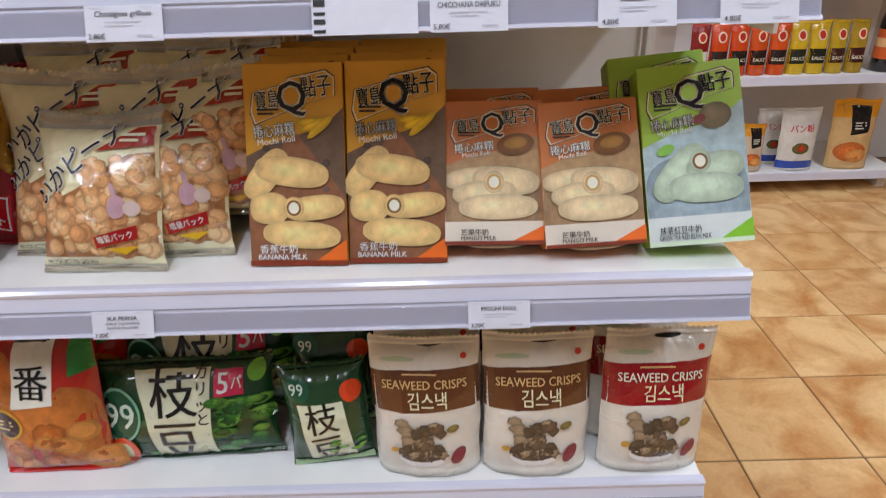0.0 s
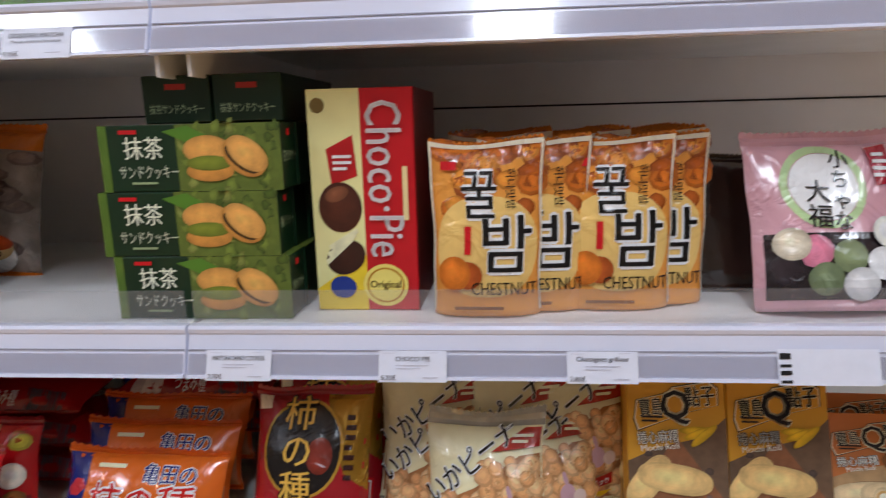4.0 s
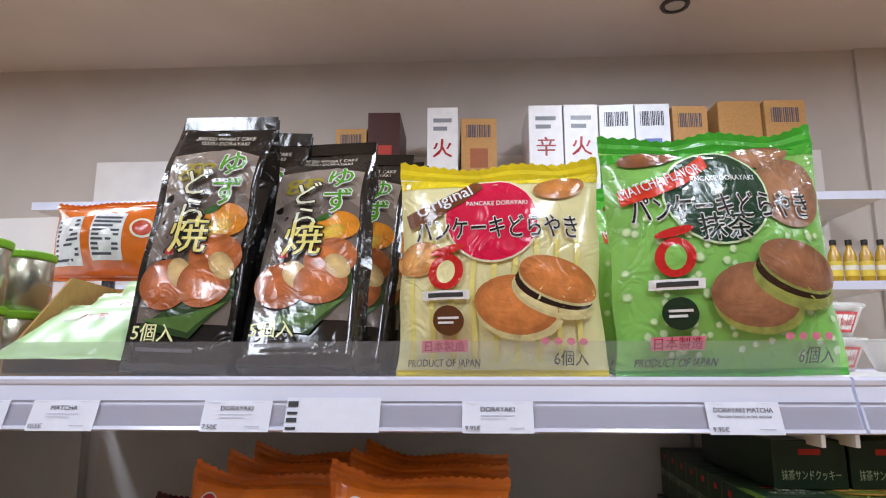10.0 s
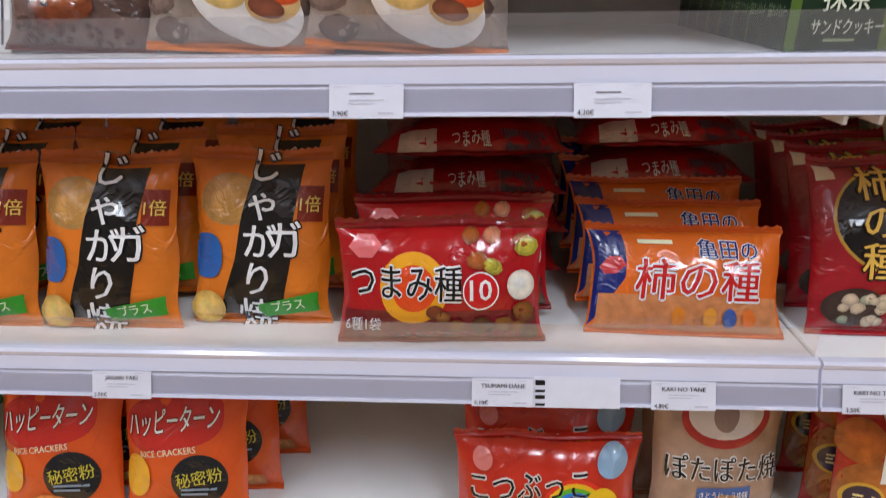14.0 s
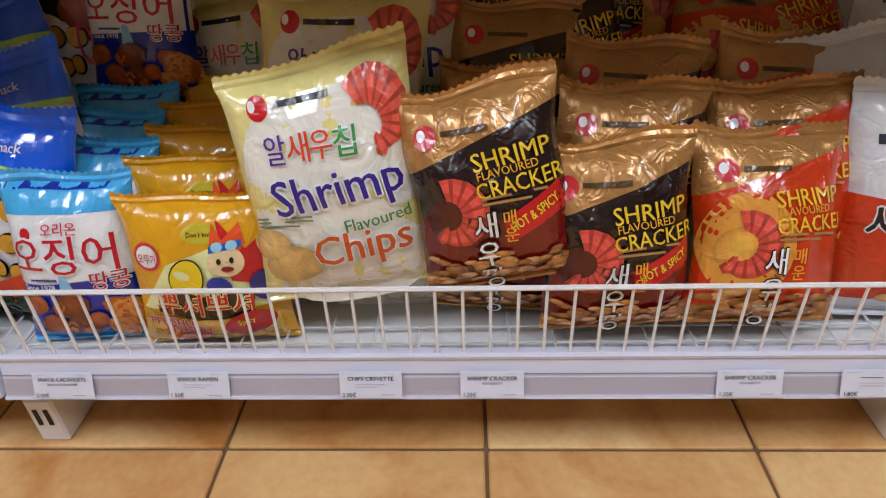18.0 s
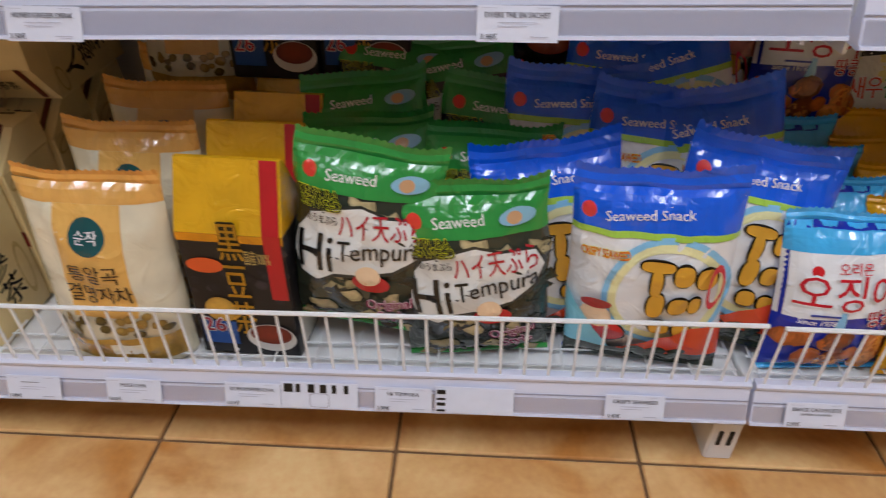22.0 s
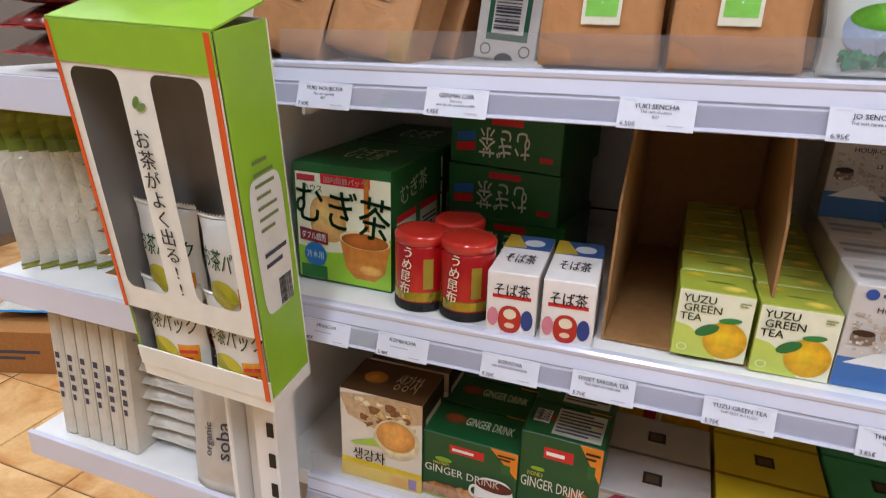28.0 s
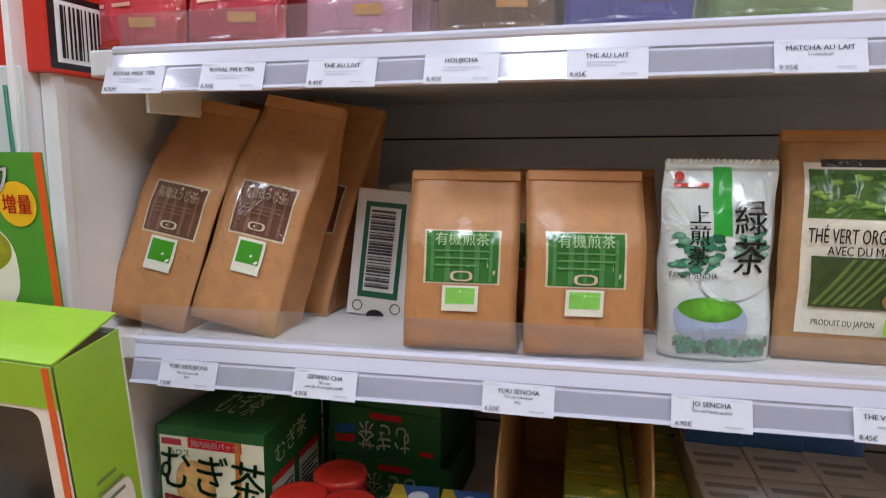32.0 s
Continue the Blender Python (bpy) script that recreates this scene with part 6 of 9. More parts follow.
o, f = bag("seaweed_snack_pouch", "blue topped stand-up pouch of crispy seaweed snack", 0.172, 0.236, 0.058, film("e8edf0"), (0.09, 0.03), 105, group="blue seaweed pouches", sealmat=film("1468dc"), crinkle=0.006, pinch=0.02)
f.rect(0.0, 0.74, 1.0, 0.92, film("1468dc"), "blue_band")
f.disc(0.10, 0.82, 0.045, 0.05, ink("d84a4a"), "emblem")
f.text("Seaweed Snack", 0.46, 0.82, 0.045, WHITE, 4, 0.52)
f.disc(0.62, 0.44, 0.36, 0.36, film("e4dfae"), "halo", hole=0.86)
f.disc(0.62, 0.44, 0.40, 0.40, film("8fc3e0"), "halo", hole=0.90)
f.rect(0.0, 0.715, 1.0, 0.745, film("a9cc5a"), "green_band")
f.text("CRISPY SEAWEED", 0.22, 0.635, 0.04, ink("d8641f"), 3, 0.30, ink("f0d04a"))
for a, b, c, d in ((0.54, 0.60, 0.10, 0.035), (0.54, 0.52, 0.035, 0.10), (0.70, 0.56, 0.06, 0.07), (0.84, 0.54, 0.06, 0.07), (0.56, 0.40, 0.05, 0.09), (0.70, 0.40, 0.06, 0.06), (0.80, 0.40, 0.035, 0.06), (0.60, 0.27, 0.06, 0.055), (0.74, 0.26, 0.055, 0.05)):
    f.disc(a, b, c + 0.014, d + 0.014, BLACK, "brand_shape")
for a, b, c, d in ((0.54, 0.60, 0.10, 0.035), (0.54, 0.52, 0.035, 0.10), (0.70, 0.56, 0.06, 0.07), (0.84, 0.54, 0.06, 0.07), (0.56, 0.40, 0.05, 0.09), (0.70, 0.40, 0.06, 0.06), (0.80, 0.40, 0.035, 0.06), (0.60, 0.27, 0.06, 0.055), (0.74, 0.26, 0.055, 0.05)):
    f.disc(a, b, c, d, ink("d0a03a"), "brand_shape", power=2.8)
f.disc(0.23, 0.22, 0.17, 0.11, BLACK, "mascot_shape")
f.disc(0.23, 0.22, 0.155, 0.10, ink("c2202c"), "mascot_shape")
f.disc(0.20, 0.31, 0.10, 0.09, ink("e8c8a8"), "mascot_shape")
f.disc(0.20, 0.38, 0.10, 0.04, ink("a8242c"), "mascot_shape")
f.rect(0.0, 0.0, 1.0, 0.10, film("2f3a2c"), "green_foot")
f.poly(((0.34, 0.10), (1.0, 0.09), (1.0, 0.28), (0.80, 0.27), (0.60, 0.20)), film("d2502a"), "orange_panel")
f.poly(((0.0, 0.10), (0.30, 0.10), (0.12, 0.30), (0.0, 0.42)), film("8fd0ee"), "blue_panel")
f.blobs(0.30, 0.03, 0.75, 0.12, 10, 0.06, [food("3a4a2a"), food("2a3a24")], 3, 0.6)
f.disc(0.90, 0.50, 0.05, 0.16, ink("c83a4a"), "badge", hole=0.7)
for x, y, z, yaw, rl, le in ((-2.121, -0.014, 0.008, -9, -3, 5), (-2.035, 0.012, 0.02, -6, 9, 18), (-2.213, 0.020, 0.012, 5, -6, 16), (-2.01, 0.090, 0.05, 4, -8, 18), (-2.12, 0.085, 0.05, -4, 6, 20), (-2.21, 0.12, 0.06, 2, 4, 18), (-2.04, 0.165, 0.10, 6, -14, 20), (-2.15, 0.17, 0.10, -6, 7, 20), (-2.02, 0.24, 0.13, 0, -12, 18), (-2.14, 0.25, 0.14, 0, 8, 18)):
    put(o, x, y, Z1 + z, le, yaw, rl)
o, f = bag("seaweed_snack_pouch", "green topped pouch of crispy tempura seaweed", 0.164, 0.226, 0.058, film("3a4236"), (0.08, 0.04), 107, group="green seaweed pouches", sealmat=film("3a964a"), crinkle=0.006, pinch=0.02)
f.blobs(0.03, 0.02, 0.97, 0.72, 70, 0.085, [food("23281f"), food("3a4032"), food("2c3328"), food("c2b48c"), food("a89c78")], 3, 0.6, "picture", 0.55)
f.rect(0.0, 0.76, 1.0, 0.93, film("3a964a"), "green_band")
f.disc(0.14, 0.84, 0.05, 0.05, ink("d84a3a"), "emblem")
f.text("Seaweed", 0.42, 0.84, 0.05, ink("dfeed8"), 3, 0.40)
f.poly(((0.02, 0.40), (0.08, 0.30), (0.22, 0.27), (0.34, 0.33), (0.54, 0.34), (0.74, 0.39), (0.92, 0.47), (0.97, 0.58), (0.90, 0.69), (0.66, 0.69), (0.50, 0.73), (0.30, 0.70), (0.12, 0.66), (0.03, 0.54)), ink("3a3d38"), "title_shadow")
f.poly(((0.04, 0.41), (0.10, 0.32), (0.22, 0.295), (0.34, 0.35), (0.54, 0.36), (0.74, 0.41), (0.90, 0.49), (0.95, 0.58), (0.89, 0.675), (0.66, 0.675), (0.50, 0.715), (0.30, 0.685), (0.14, 0.645), (0.05, 0.54)), ink("dcdcd8"), "title_cloud")
f.text("のうまぷら", 0.22, 0.625, 0.04, ink("2a2a28"), 4, 0.22)
f.text("ハイ天ぷら", 0.62, 0.63, 0.105, ink("b8283a"), 5, 0.56)
f.text("Hi", 0.20, 0.45, 0.20, BLACK, 6, 0.26)
f.text("Tempura", 0.64, 0.50, 0.105, BLACK, 9, 0.56)
f.text("TEMPURA", 0.20, 0.745, 0.05, ink("2a3a1a"), 3, 0.30, ink("d8d83a"))
f.text("SEAWEED", 0.22, 0.70, 0.05, ink("2a3a1a"), 3, 0.30, ink("d8d83a"))
f.disc(0.80, 0.845, 0.12, 0.055, ink("8fb8c8"), "sea_print", 6)
f.disc(0.78, 0.84, 0.05, 0.04, ink("c8a078"), "sea_print", 6)
f.disc(0.60, 0.33, 0.13, 0.07, ink("b8242c"), "mascot_shape")
f.disc(0.58, 0.37, 0.085, 0.075, ink("e8c8a8"), "mascot_shape")
f.text("Original", 0.74, 0.21, 0.06, ink("8a2a5a"), 10, 0.32, ink("e8c8d4"))
f.text("Style", 0.78, 0.14, 0.06, ink("8a2a5a"), 10, 0.22, ink("e8c8d4"))
for x, y, z, yaw, rl, le in ((-2.306, -0.016, 0.008, 3, -4, 4), (-2.450, -0.012, 0.046, -6, 6, 8), (-2.30, 0.060, 0.02, 4, 3, 20), (-2.435, 0.07, 0.03, -2, -5, 20), (-2.31, 0.12, 0.055, -4, 8, 22), (-2.44, 0.13, 0.06, 3, -6, 22), (-2.32, 0.18, 0.09, 2, -9, 22), (-2.45, 0.19, 0.10, -3, 7, 22), (-2.38, 0.245, 0.13, 2, 6, 22), (-2.48, 0.255, 0.14, 2, -8, 20), (-2.29, 0.25, 0.135, -3, 10, 20), (-2.43, 0.31, 0.17, 3, 9, 16), (-2.33, 0.32, 0.175, -2, -8, 16)):
    put(o, x, y, Z1 + z, le, yaw, rl)
o, f = bag("nori_pack", "dark pack of roasted seaweed with a white corner label", 0.16, 0.20, 0.03, film("1f2420"), (0.05, 0.04), 109, group="dark seaweed packs")
f.rect(0.02, 0.05, 0.30, 0.20, ink("c9c9c4"), "panel")
f.disc(0.62, 0.30, 0.22, 0.13, food("a8543a"))
for x in (-2.24, -2.09, -1.99):
    put(o, x, 0.265, Z1 + 0.235, 12, 0, -3)
    put(o, x, 0.40, Z1, 6, 0, 0)

# tea on the bottom shelf
o, f = bag("tea_pouch", "cream and yellow gusseted pouch of roasted seed tea", 0.166, 0.236, 0.085, film("d9d0b8"), (0.06, 0.03), 111, stand=True, category="tea pouch", group="cream tea pouches", sealmat=film("dca458"), pinch=0.02, crinkle=0.008)
f.rect(0.0, 0.86, 1.0, 0.945, film("d8a860"), "top_band")
f.rect(0.28, 0.30, 0.74, 0.86, film("dcb066"), "panel")
f.disc(0.51, 0.72, 0.125, 0.125, ink("235a5c"), "emblem")
f.text("순작", 0.51, 0.72, 0.05, WHITE, 0, 0.16)
f.text("통알곡", 0.51, 0.54, 0.075, ink("4a3018"), 0, 0.36)
f.text("결명자차", 0.51, 0.43, 0.075, ink("4a3018"), 0, 0.46)
f.blobs(0.06, 0.20, 0.94, 0.32, 18, 0.04, [food("a88a4a"), food("6a5a2a")], 6)
f.rect(0.03, 0.03, 0.97, 0.18, food("b8944a"), "picture")
f.rect(0.50, 0.07, 0.72, 0.14, ink("e0dcc8"), "tag")
for k in range(4):
    put(o, -2.732 + 0.005 * k, -0.016 + 0.098 * k, Z1 + 0.004 + 0.012 * k, 4, -2)
put(o, -2.71, 0.30, Z1 + 0.20, 4, -2)
o, fr, tp, rt, lf = carton("tea_brick", "gold foil and black brick pack of black bean tea", 0.120, 0.085, 0.172, card("1f1a1c"), category="tea pack", group="black bean tea packs")
part("foil_top", ([(-0.060, 0, 0.172), (0.060, 0, 0.172), (0.060, 0.085, 0.172), (-0.060, 0.085, 0.172), (-0.058, 0.03, 0.247), (0.058, 0.03, 0.247), (0.058, 0.036, 0.247), (-0.058, 0.036, 0.247)],
                  [(0, 1, 5, 4), (2, 3, 7, 6), (4, 5, 6, 7), (1, 2, 6, 5), (3, 0, 4, 7)]), mk("ecb32a", 0.2, 0.2, 0.12, 18, 0.8, 20, 0.4, "gold_foil", 1.4), o, "folded gold foil top")
fr.rect(0.0, 0.94, 1.0, 1.0, foil("d8a434"), "gold_band")
part("red_band", ([(0.038, -0.001, 0.088), (0.057, -0.001, 0.088), (0.057, -0.001, 0.173), (0.055, 0.0285, 0.2475), (0.036, 0.0285, 0.2475), (0.038, -0.001, 0.173)], [(0, 1, 2, 5), (5, 2, 3, 4)]), ink("b8242a"), o)
fr.blobs(0.03, 0.02, 0.97, 0.9, 60, 0.06, [food("2f2a30"), food("40383e"), food("262026")], 7)
fr.text("黒豆茶", 0.50, 0.64, 0.22, ink("d8a83a"), 0, 0.24, BLACK, stack=True)
fr.text("国産100%", 0.74, 0.84, 0.085, ink("d8c07a"), 0, 0.24)
fr.disc(0.22, 0.76, 0.18, 0.085, ink("d8642a"), "badge")
fr.disc(0.28, 0.40, 0.16, 0.15, food("c9a04a"))
fr.rect(0.05, 0.10, 0.40, 0.30, ink("2a5a9a"), "tag")
fr.text("26", 0.18, 0.27, 0.12, ink("d85a6a"), 0, 0.24, WHITE)
fr.disc(0.74, 0.18, 0.25, 0.17, ink("d9d4cc"), "cup")
fr.disc(0.74, 0.21, 0.21, 0.12, food("8a3a1a"), "tea")

rt.rect(0.05, 0.05, 0.95, 0.9, card("2a2428"), "panel")
rt.blobs(0.1, 0.2, 0.9, 0.9, 24, 0.06, [ink("4a4440")], 3)
rt.rect(0.2, 0.03, 0.9, 0.3, ink("c9c4b8"), "panel")
for k in range(4):
    put(o, -2.580 + 0.003 * k, -0.03 + 0.09 * k, Z1 + 0.004, 2, -3)
put(o, -2.590, 0.25, Z1 + 0.246, 2, -3)
put(o, -2.468, 0.25, Z1 + 0.246, 2, -5)
o, fr, tp, rt, lf = carton("ginseng_tea_box", "cream and maroon gabled box of ginseng tea", 0.165, 0.10, 0.185, card("dcc694"), category="tea box", group="ginseng tea boxes")
part("gable_top", ([(-0.0825, 0, 0.185), (0.0825, 0, 0.185), (0.0825, 0.10, 0.185), (-0.0825, 0.10, 0.185), (-0.08, 0.052, 0.225), (0.08, 0.052, 0.225), (0.08, 0.10, 0.225), (-0.08, 0.10, 0.225)],
                   [(0, 1, 5, 4), (4, 5, 6, 7), (1, 2, 6, 5), (3, 0, 4, 7), (2, 3, 7, 6)]), card("e2cd9c"), o)
part("maroon_band", ([(-0.058, -0.0006, 0.004), (-0.020, -0.0006, 0.004), (-0.020, -0.0006, 0.186), (-0.020, 0.0515, 0.2265), (-0.058, 0.0515, 0.2265), (-0.058, -0.0006, 0.186)], [(0, 1, 2, 5), (5, 2, 3, 4)]), ink("7a1f24"), o)
lid = Face(o, 0.160, 0.0656, lambda u, v, f=0.0: (u, v * 0.793 - f * 0.61, 0.185 + v * 0.61 + f * 0.793 + 0.001))
lid.lines(0.20, 0.25, 0.34, 0.75, 3, ink("cfb8a0"), 0.3)
lid.text("人蔘茶", 0.66, 0.50, 0.22, ink("3e3020"), 0, 0.24)
lid.disc(0.90, 0.55, 0.028, 0.20, ink("7a3a24"), "seal_mark", power=6)
lid.disc(0.52, 0.40, 0.10, 0.35, ink("d8bf90"), "root_print", -24, hole=0.8)
top = Face(o, 0.160, 0.048, lambda u, v, f=0.0: (u, 0.052 + v, 0.225 + f))
top.rect(0.14, 0.0, 0.375, 1.0, ink("7a1f24"), "maroon_band")
top.text("人蔘茶", 0.66, 0.45, 0.28, ink("3e3020"), 0, 0.24)
top.rect(0.45, 0.80, 0.86, 0.92, ink("8f7645"), "slit")
fr.poly(((0.02, 0.72), (0.30, 0.94), (0.56, 0.74), (0.28, 0.50)), ink("54381f"), "crest")
fr.poly(((0.05, 0.72), (0.30, 0.915), (0.53, 0.74), (0.28, 0.525)), food("b8935c"), "crest")
fr.blobs(0.17, 0.62, 0.41, 0.83, 40, 0.022, [food("5f4226"), food("8a6638")], 4, 0.8, "lattice")
fr.disc(0.29, 0.72, 0.085, 0.05, ink("cdb98e"), "crest_label", -6, power=5)
fr.disc(0.86, 0.88, 0.10, 0.09, ink("c9ab72"), "root_print", -20, hole=0.8)
fr.rect(0.42, 0.44, 0.98, 0.56, ink("8a2420"), "tag")
fr.text("고려인삼차", 0.70, 0.50, 0.075, ink("e8d8a8"), 0, 0.50)
fr.text("人蔘茶", 0.74, 0.36, 0.085, BLACK, 0, 0.42)
fr.lines(0.44, 0.33, 0.50, 0.40, 3, ink("6a4a34"))
rt.text("人蔘茶", 0.40, 0.52, 0.17, ink("2e2216"), 12, 0.4, stack=True)
rt.disc(0.22, 0.92, 0.20, 0.09, ink("c2a468"), "root_print", 24, hole=0.78)
rt.disc(0.8, 0.35, 0.1, 0.4, ink("c9ae74"), "wave", hole=0.8)
for k in range(4):
    put(o, -2.976 + 0.004 * k, -0.03 + 0.103 * k, Z1 + 0.004, 0, 1)
for k in range(2):
    put(o, -2.958 + 0.006 * k, 0.385, Z1 + 0.236 + 0.102 * k, -90, 2)

# ===== tea shelves, second level =====
o, fr, tp, rt, lf = carton("ginger_tea_box", "white and brown box of ginger tea with a yellow foot", 0.128, 0.085, 0.149, card("d9d2c6"), category="tea box", group="ginger tea boxes")
fr.rect(0, 0, 1, 0.22, card("d8c02f"), "yellow_foot")
fr.rect(0.62, 0.02, 0.82, 0.12, ink("d8a83a"), "tag")
fr.rect(0.84, 0.02, 0.94, 0.14, ink("7a6ab0"), "tag")
fr.poly(((0.0, 0.95), (0.5, 1.0), (1.0, 1.0), (1.0, 0.80), (0.45, 0.62), (0.1, 0.72)), food("c2a888"), "picture")
fr.blobs(0.20, 0.66, 0.85, 0.93, 34, 0.06, [food("c8a878"), food("8a6038"), food("e6d4b4")], 5, 0.7, "picture", 0.5)
fr.disc(0.70, 0.56, 0.28, 0.26, food("ead9b8"), "cup")
fr.disc(0.69, 0.59, 0.235, 0.20, food("dba45c"), "tea")
fr.text("생강차", 0.36, 0.30, 0.11, BLACK, 0, 0.4)
fr.poly(((0.12, 0.42), (0.42, 0.52), (0.5, 0.44), (0.2, 0.40)), ink("a9c45a"), "leaf")
tp.rect(0, 0, 1, 1, card("5a3f26"), "panel")
tp.text("생강차", 0.7, 0.5, 0.4, ink("d8c8a8"), 0, 0.3)
tp.disc(0.3, 0.5, 0.14, 0.12, food("c98a3a"), "tea")
rt.rect(0, 0, 1, 1, card("3a2818"), "panel")
rt.rect(0.15, 0.2, 0.85, 0.8, ink("c9bda8"), "panel")
for k in range(3):
    put(o, -2.897 + 0.004 * k, 0.022 + 0.09 * k, L2, 0, 1)
put(o, -2.880, 0.29, L2 + 0.151, 0, -1)


def ginger(label, w, h, cup):
    o, fr, tp, rt, lf = carton("ginger_drink_box", label, w, 0.075, h, card("1d5a34"), category="tea box", group="green ginger drink boxes")
    fr.rect(0.30, 0.76, 0.66, 0.88, ink("c8242a"), "brand_bar")
    fr.lines(0.33, 0.78, 0.63, 0.86, 1, WHITE)
    fr.poly(((0.72, 1.0), (1.0, 1.0), (1.0, 0.62)), ink("d88a2a"), "corner")
    fr.lines(0.80, 0.85, 0.97, 0.95, 2, BLACK)
    fr.rect(0.84, 0.66, 0.93, 0.80, ink("2a6a3a"), "sachet")
    fr.disc(0.24, 0.62, 0.09, 0.03, ink("8ab03a"), "leaf")
    fr.text("HONEY", 0.22, 0.56, 0.05, ink("d8c86a"), 0, 0.2)
    fr.text("GINGER DRINK", 0.44, 0.46, 0.12, ink("efeadb"), 0, 0.80)
    fr.blobs(0.04, 0.04, 0.62, 0.20, 10, 0.09, [food("c08a4c"), food("a8703a")], 6, 0.8)
    if cup:
        fr.disc(0.78, 0.26, 0.20, 0.22, ink("e9e6e0"), "cup", power=3)
        fr.disc(0.78, 0.42, 0.19, 0.07, food("6a2a14"), "tea")
        fr.disc(0.58, 0.28, 0.06, 0.08, ink("e9e6e0"), "cup_handle", hole=0.6)
    else:
        fr.disc(0.76, 0.30, 0.15, 0.26, food("b8743a"), "glass", power=3)
        fr.rect(0.70, 0.08, 0.82, 0.16, ink("cfd8c0"), "glass")
    fr.disc(0.86, 0.12, 0.10, 0.10, ink("2a7a4a"), "badge")
    fr.rect(0.0, 0.0, 1.0, 0.03, ink("8ab03a"), "edge_band")
    tp.text("GINGER DRINK", 0.62, 0.55, 0.25, ink("c8d0b8"), 0, 0.5)
    tp.disc(0.25, 0.55, 0.12, 0.08, food("8a4a24"), "cup")
    rt.rect(0.1, 0.1, 0.9, 0.9, ink("2f6a44"), "panel")
    return o, tp


o, tp = ginger("dark green box of honey ginger drink with a white cup", 0.138, 0.107, True)
for k in range(4):
    put(o, -2.766, 0.027 + 0.078 * k, L2, 0, -1)
put(o, -2.74, 0.26, L2 + 0.109, 0, -1)
o, tp = ginger("tall dark green box of honey ginger drink with a glass", 0.106, 0.141, False)
tp.rect(0.35, 0.1, 0.95, 0.9, ink("b9b8ae"), "panel")
tp.lines(0.38, 0.15, 0.92, 0.85, 7, INKK)
tp.rect(0.08, 0.35, 0.28, 0.75, WHITE, "panel")
tp.code(0.09, 0.38, 0.27, 0.72, BLACK, 12)
for k in range(3):
    put(o, -2.644, 0.032 + 0.078 * k, L2, 0, -1)
for label, body, top, x, n, tag in (("silver-grey box of oolong tea bags", "a8a09c", "8f8884", -2.525, 2, "8a2a4a"), ("yellow box of green tea bags", "c2ac2e", "b09a26", -2.386, 4, "2a86c8"), ("green box of green tea bags", "4a9a6c", "3c8a5e", -2.248, 4, "c8303a")):
    o, fr, tp, rt, lf = carton("tea_bag_box", label, 0.134, 0.088, 0.082, card(body), category="tea box", group="folded tea bag boxes")
    fr.rect(0, 0.93, 1, 1, card(top), "edge_band")
    fr.poly(((0.02, 0.55), (0.02, 0.72), (0.16, 0.96), (0.26, 0.96)), ink(tag), "ribbon")
    fr.rect(0.36, 0.84, 0.92, 0.91, ink("2f2c2a"), "brand_bar")
    fr.text("山本山", 0.66, 0.69, 0.17, BLACK, 0, 0.36) if False else fr.lines(0.52, 0.60, 0.80, 0.78, 1, ink("2a2624"))
    fr.disc(0.24, 0.26, 0.17, 0.07, food("6a2a22"), "saucer")
    fr.disc(0.24, 0.42, 0.11, 0.11, ink("efece6"), "cup", power=3)
    fr.disc(0.24, 0.52, 0.10, 0.035, food("a8a04a"), "tea")
    fr.poly(((0.24, 0.46), (0.36, 0.50), (0.36, 0.70), (0.26, 0.72)), ink("f2f0ec"), "tea_bag")
    fr.text("Oolong Tea" if "oolong" in label else "Green Tea", 0.66, 0.40, 0.09, ink("e8e4da"), 0, 0.3)
    fr.lines(0.70, 0.06, 0.95, 0.20, 3, ink("d8d4c8"))
    tp.rect(0.38, 0.35, 0.56, 0.62, ink("2a221e"), "crest")
    tp.rect(0.41, 0.40, 0.53, 0.57, ink("5a4a3a"), "crest")
    for k in range(n):
        put(o, x, 0.032 + 0.092 * k, L2, 0, 0)
    if n == 4 and "yellow" in label:
        put(o, x, 0.31, L2 + 0.084, 0, 0)

# ===== tea shelves, third level =====
o, fr, tp, rt, lf = carton("barley_tea_box", "green and white box of barley tea bags with a poured glass", 0.150, 0.17, 0.170, card("2c6a38"), category="tea box", group="barley tea boxes")
fr.rect(0.03, 0.14, 1.0, 0.92, ink("dfe0c8"), "panel")
fr.poly(((0.03, 0.02), (1.0, 0.02), (1.0, 0.46), (0.70, 0.30), (0.30, 0.26), (0.03, 0.30)), ink("9cc63e"), "panel")
fr.disc(0.36, 0.55, 0.19, 0.22, food("e6b878"), "glass", power=2.6)
fr.rect(0.30, 0.84, 0.80, 0.92, REDI, "banner")
fr.text("国内焙煎パック", 0.55, 0.88, 0.04, WHITE, 0, 0.46)
fr.rect(0.05, 0.85, 0.24, 0.90, ink("b83a4a"), "brand_bar")
fr.rect(0.74, 0.40, 0.79, 0.92, food("c98434"), "stream")
fr.poly(((0.48, 0.42), (0.54, 0.16), (0.64, 0.08), (0.84, 0.08), (0.94, 0.16), (1.0, 0.42)), food("c9883c"), "glass")
fr.disc(0.74, 0.42, 0.26, 0.09, ink("e6d3ae"), "glass_rim")
fr.disc(0.74, 0.41, 0.24, 0.075, food("b06a24"), "tea")
fr.disc(0.80, 0.17, 0.12, 0.05, food("e2ae62"), "tea")
fr.text("むぎ茶", 0.52, 0.64, 0.27, ink("14522a"), -6, 0.98)
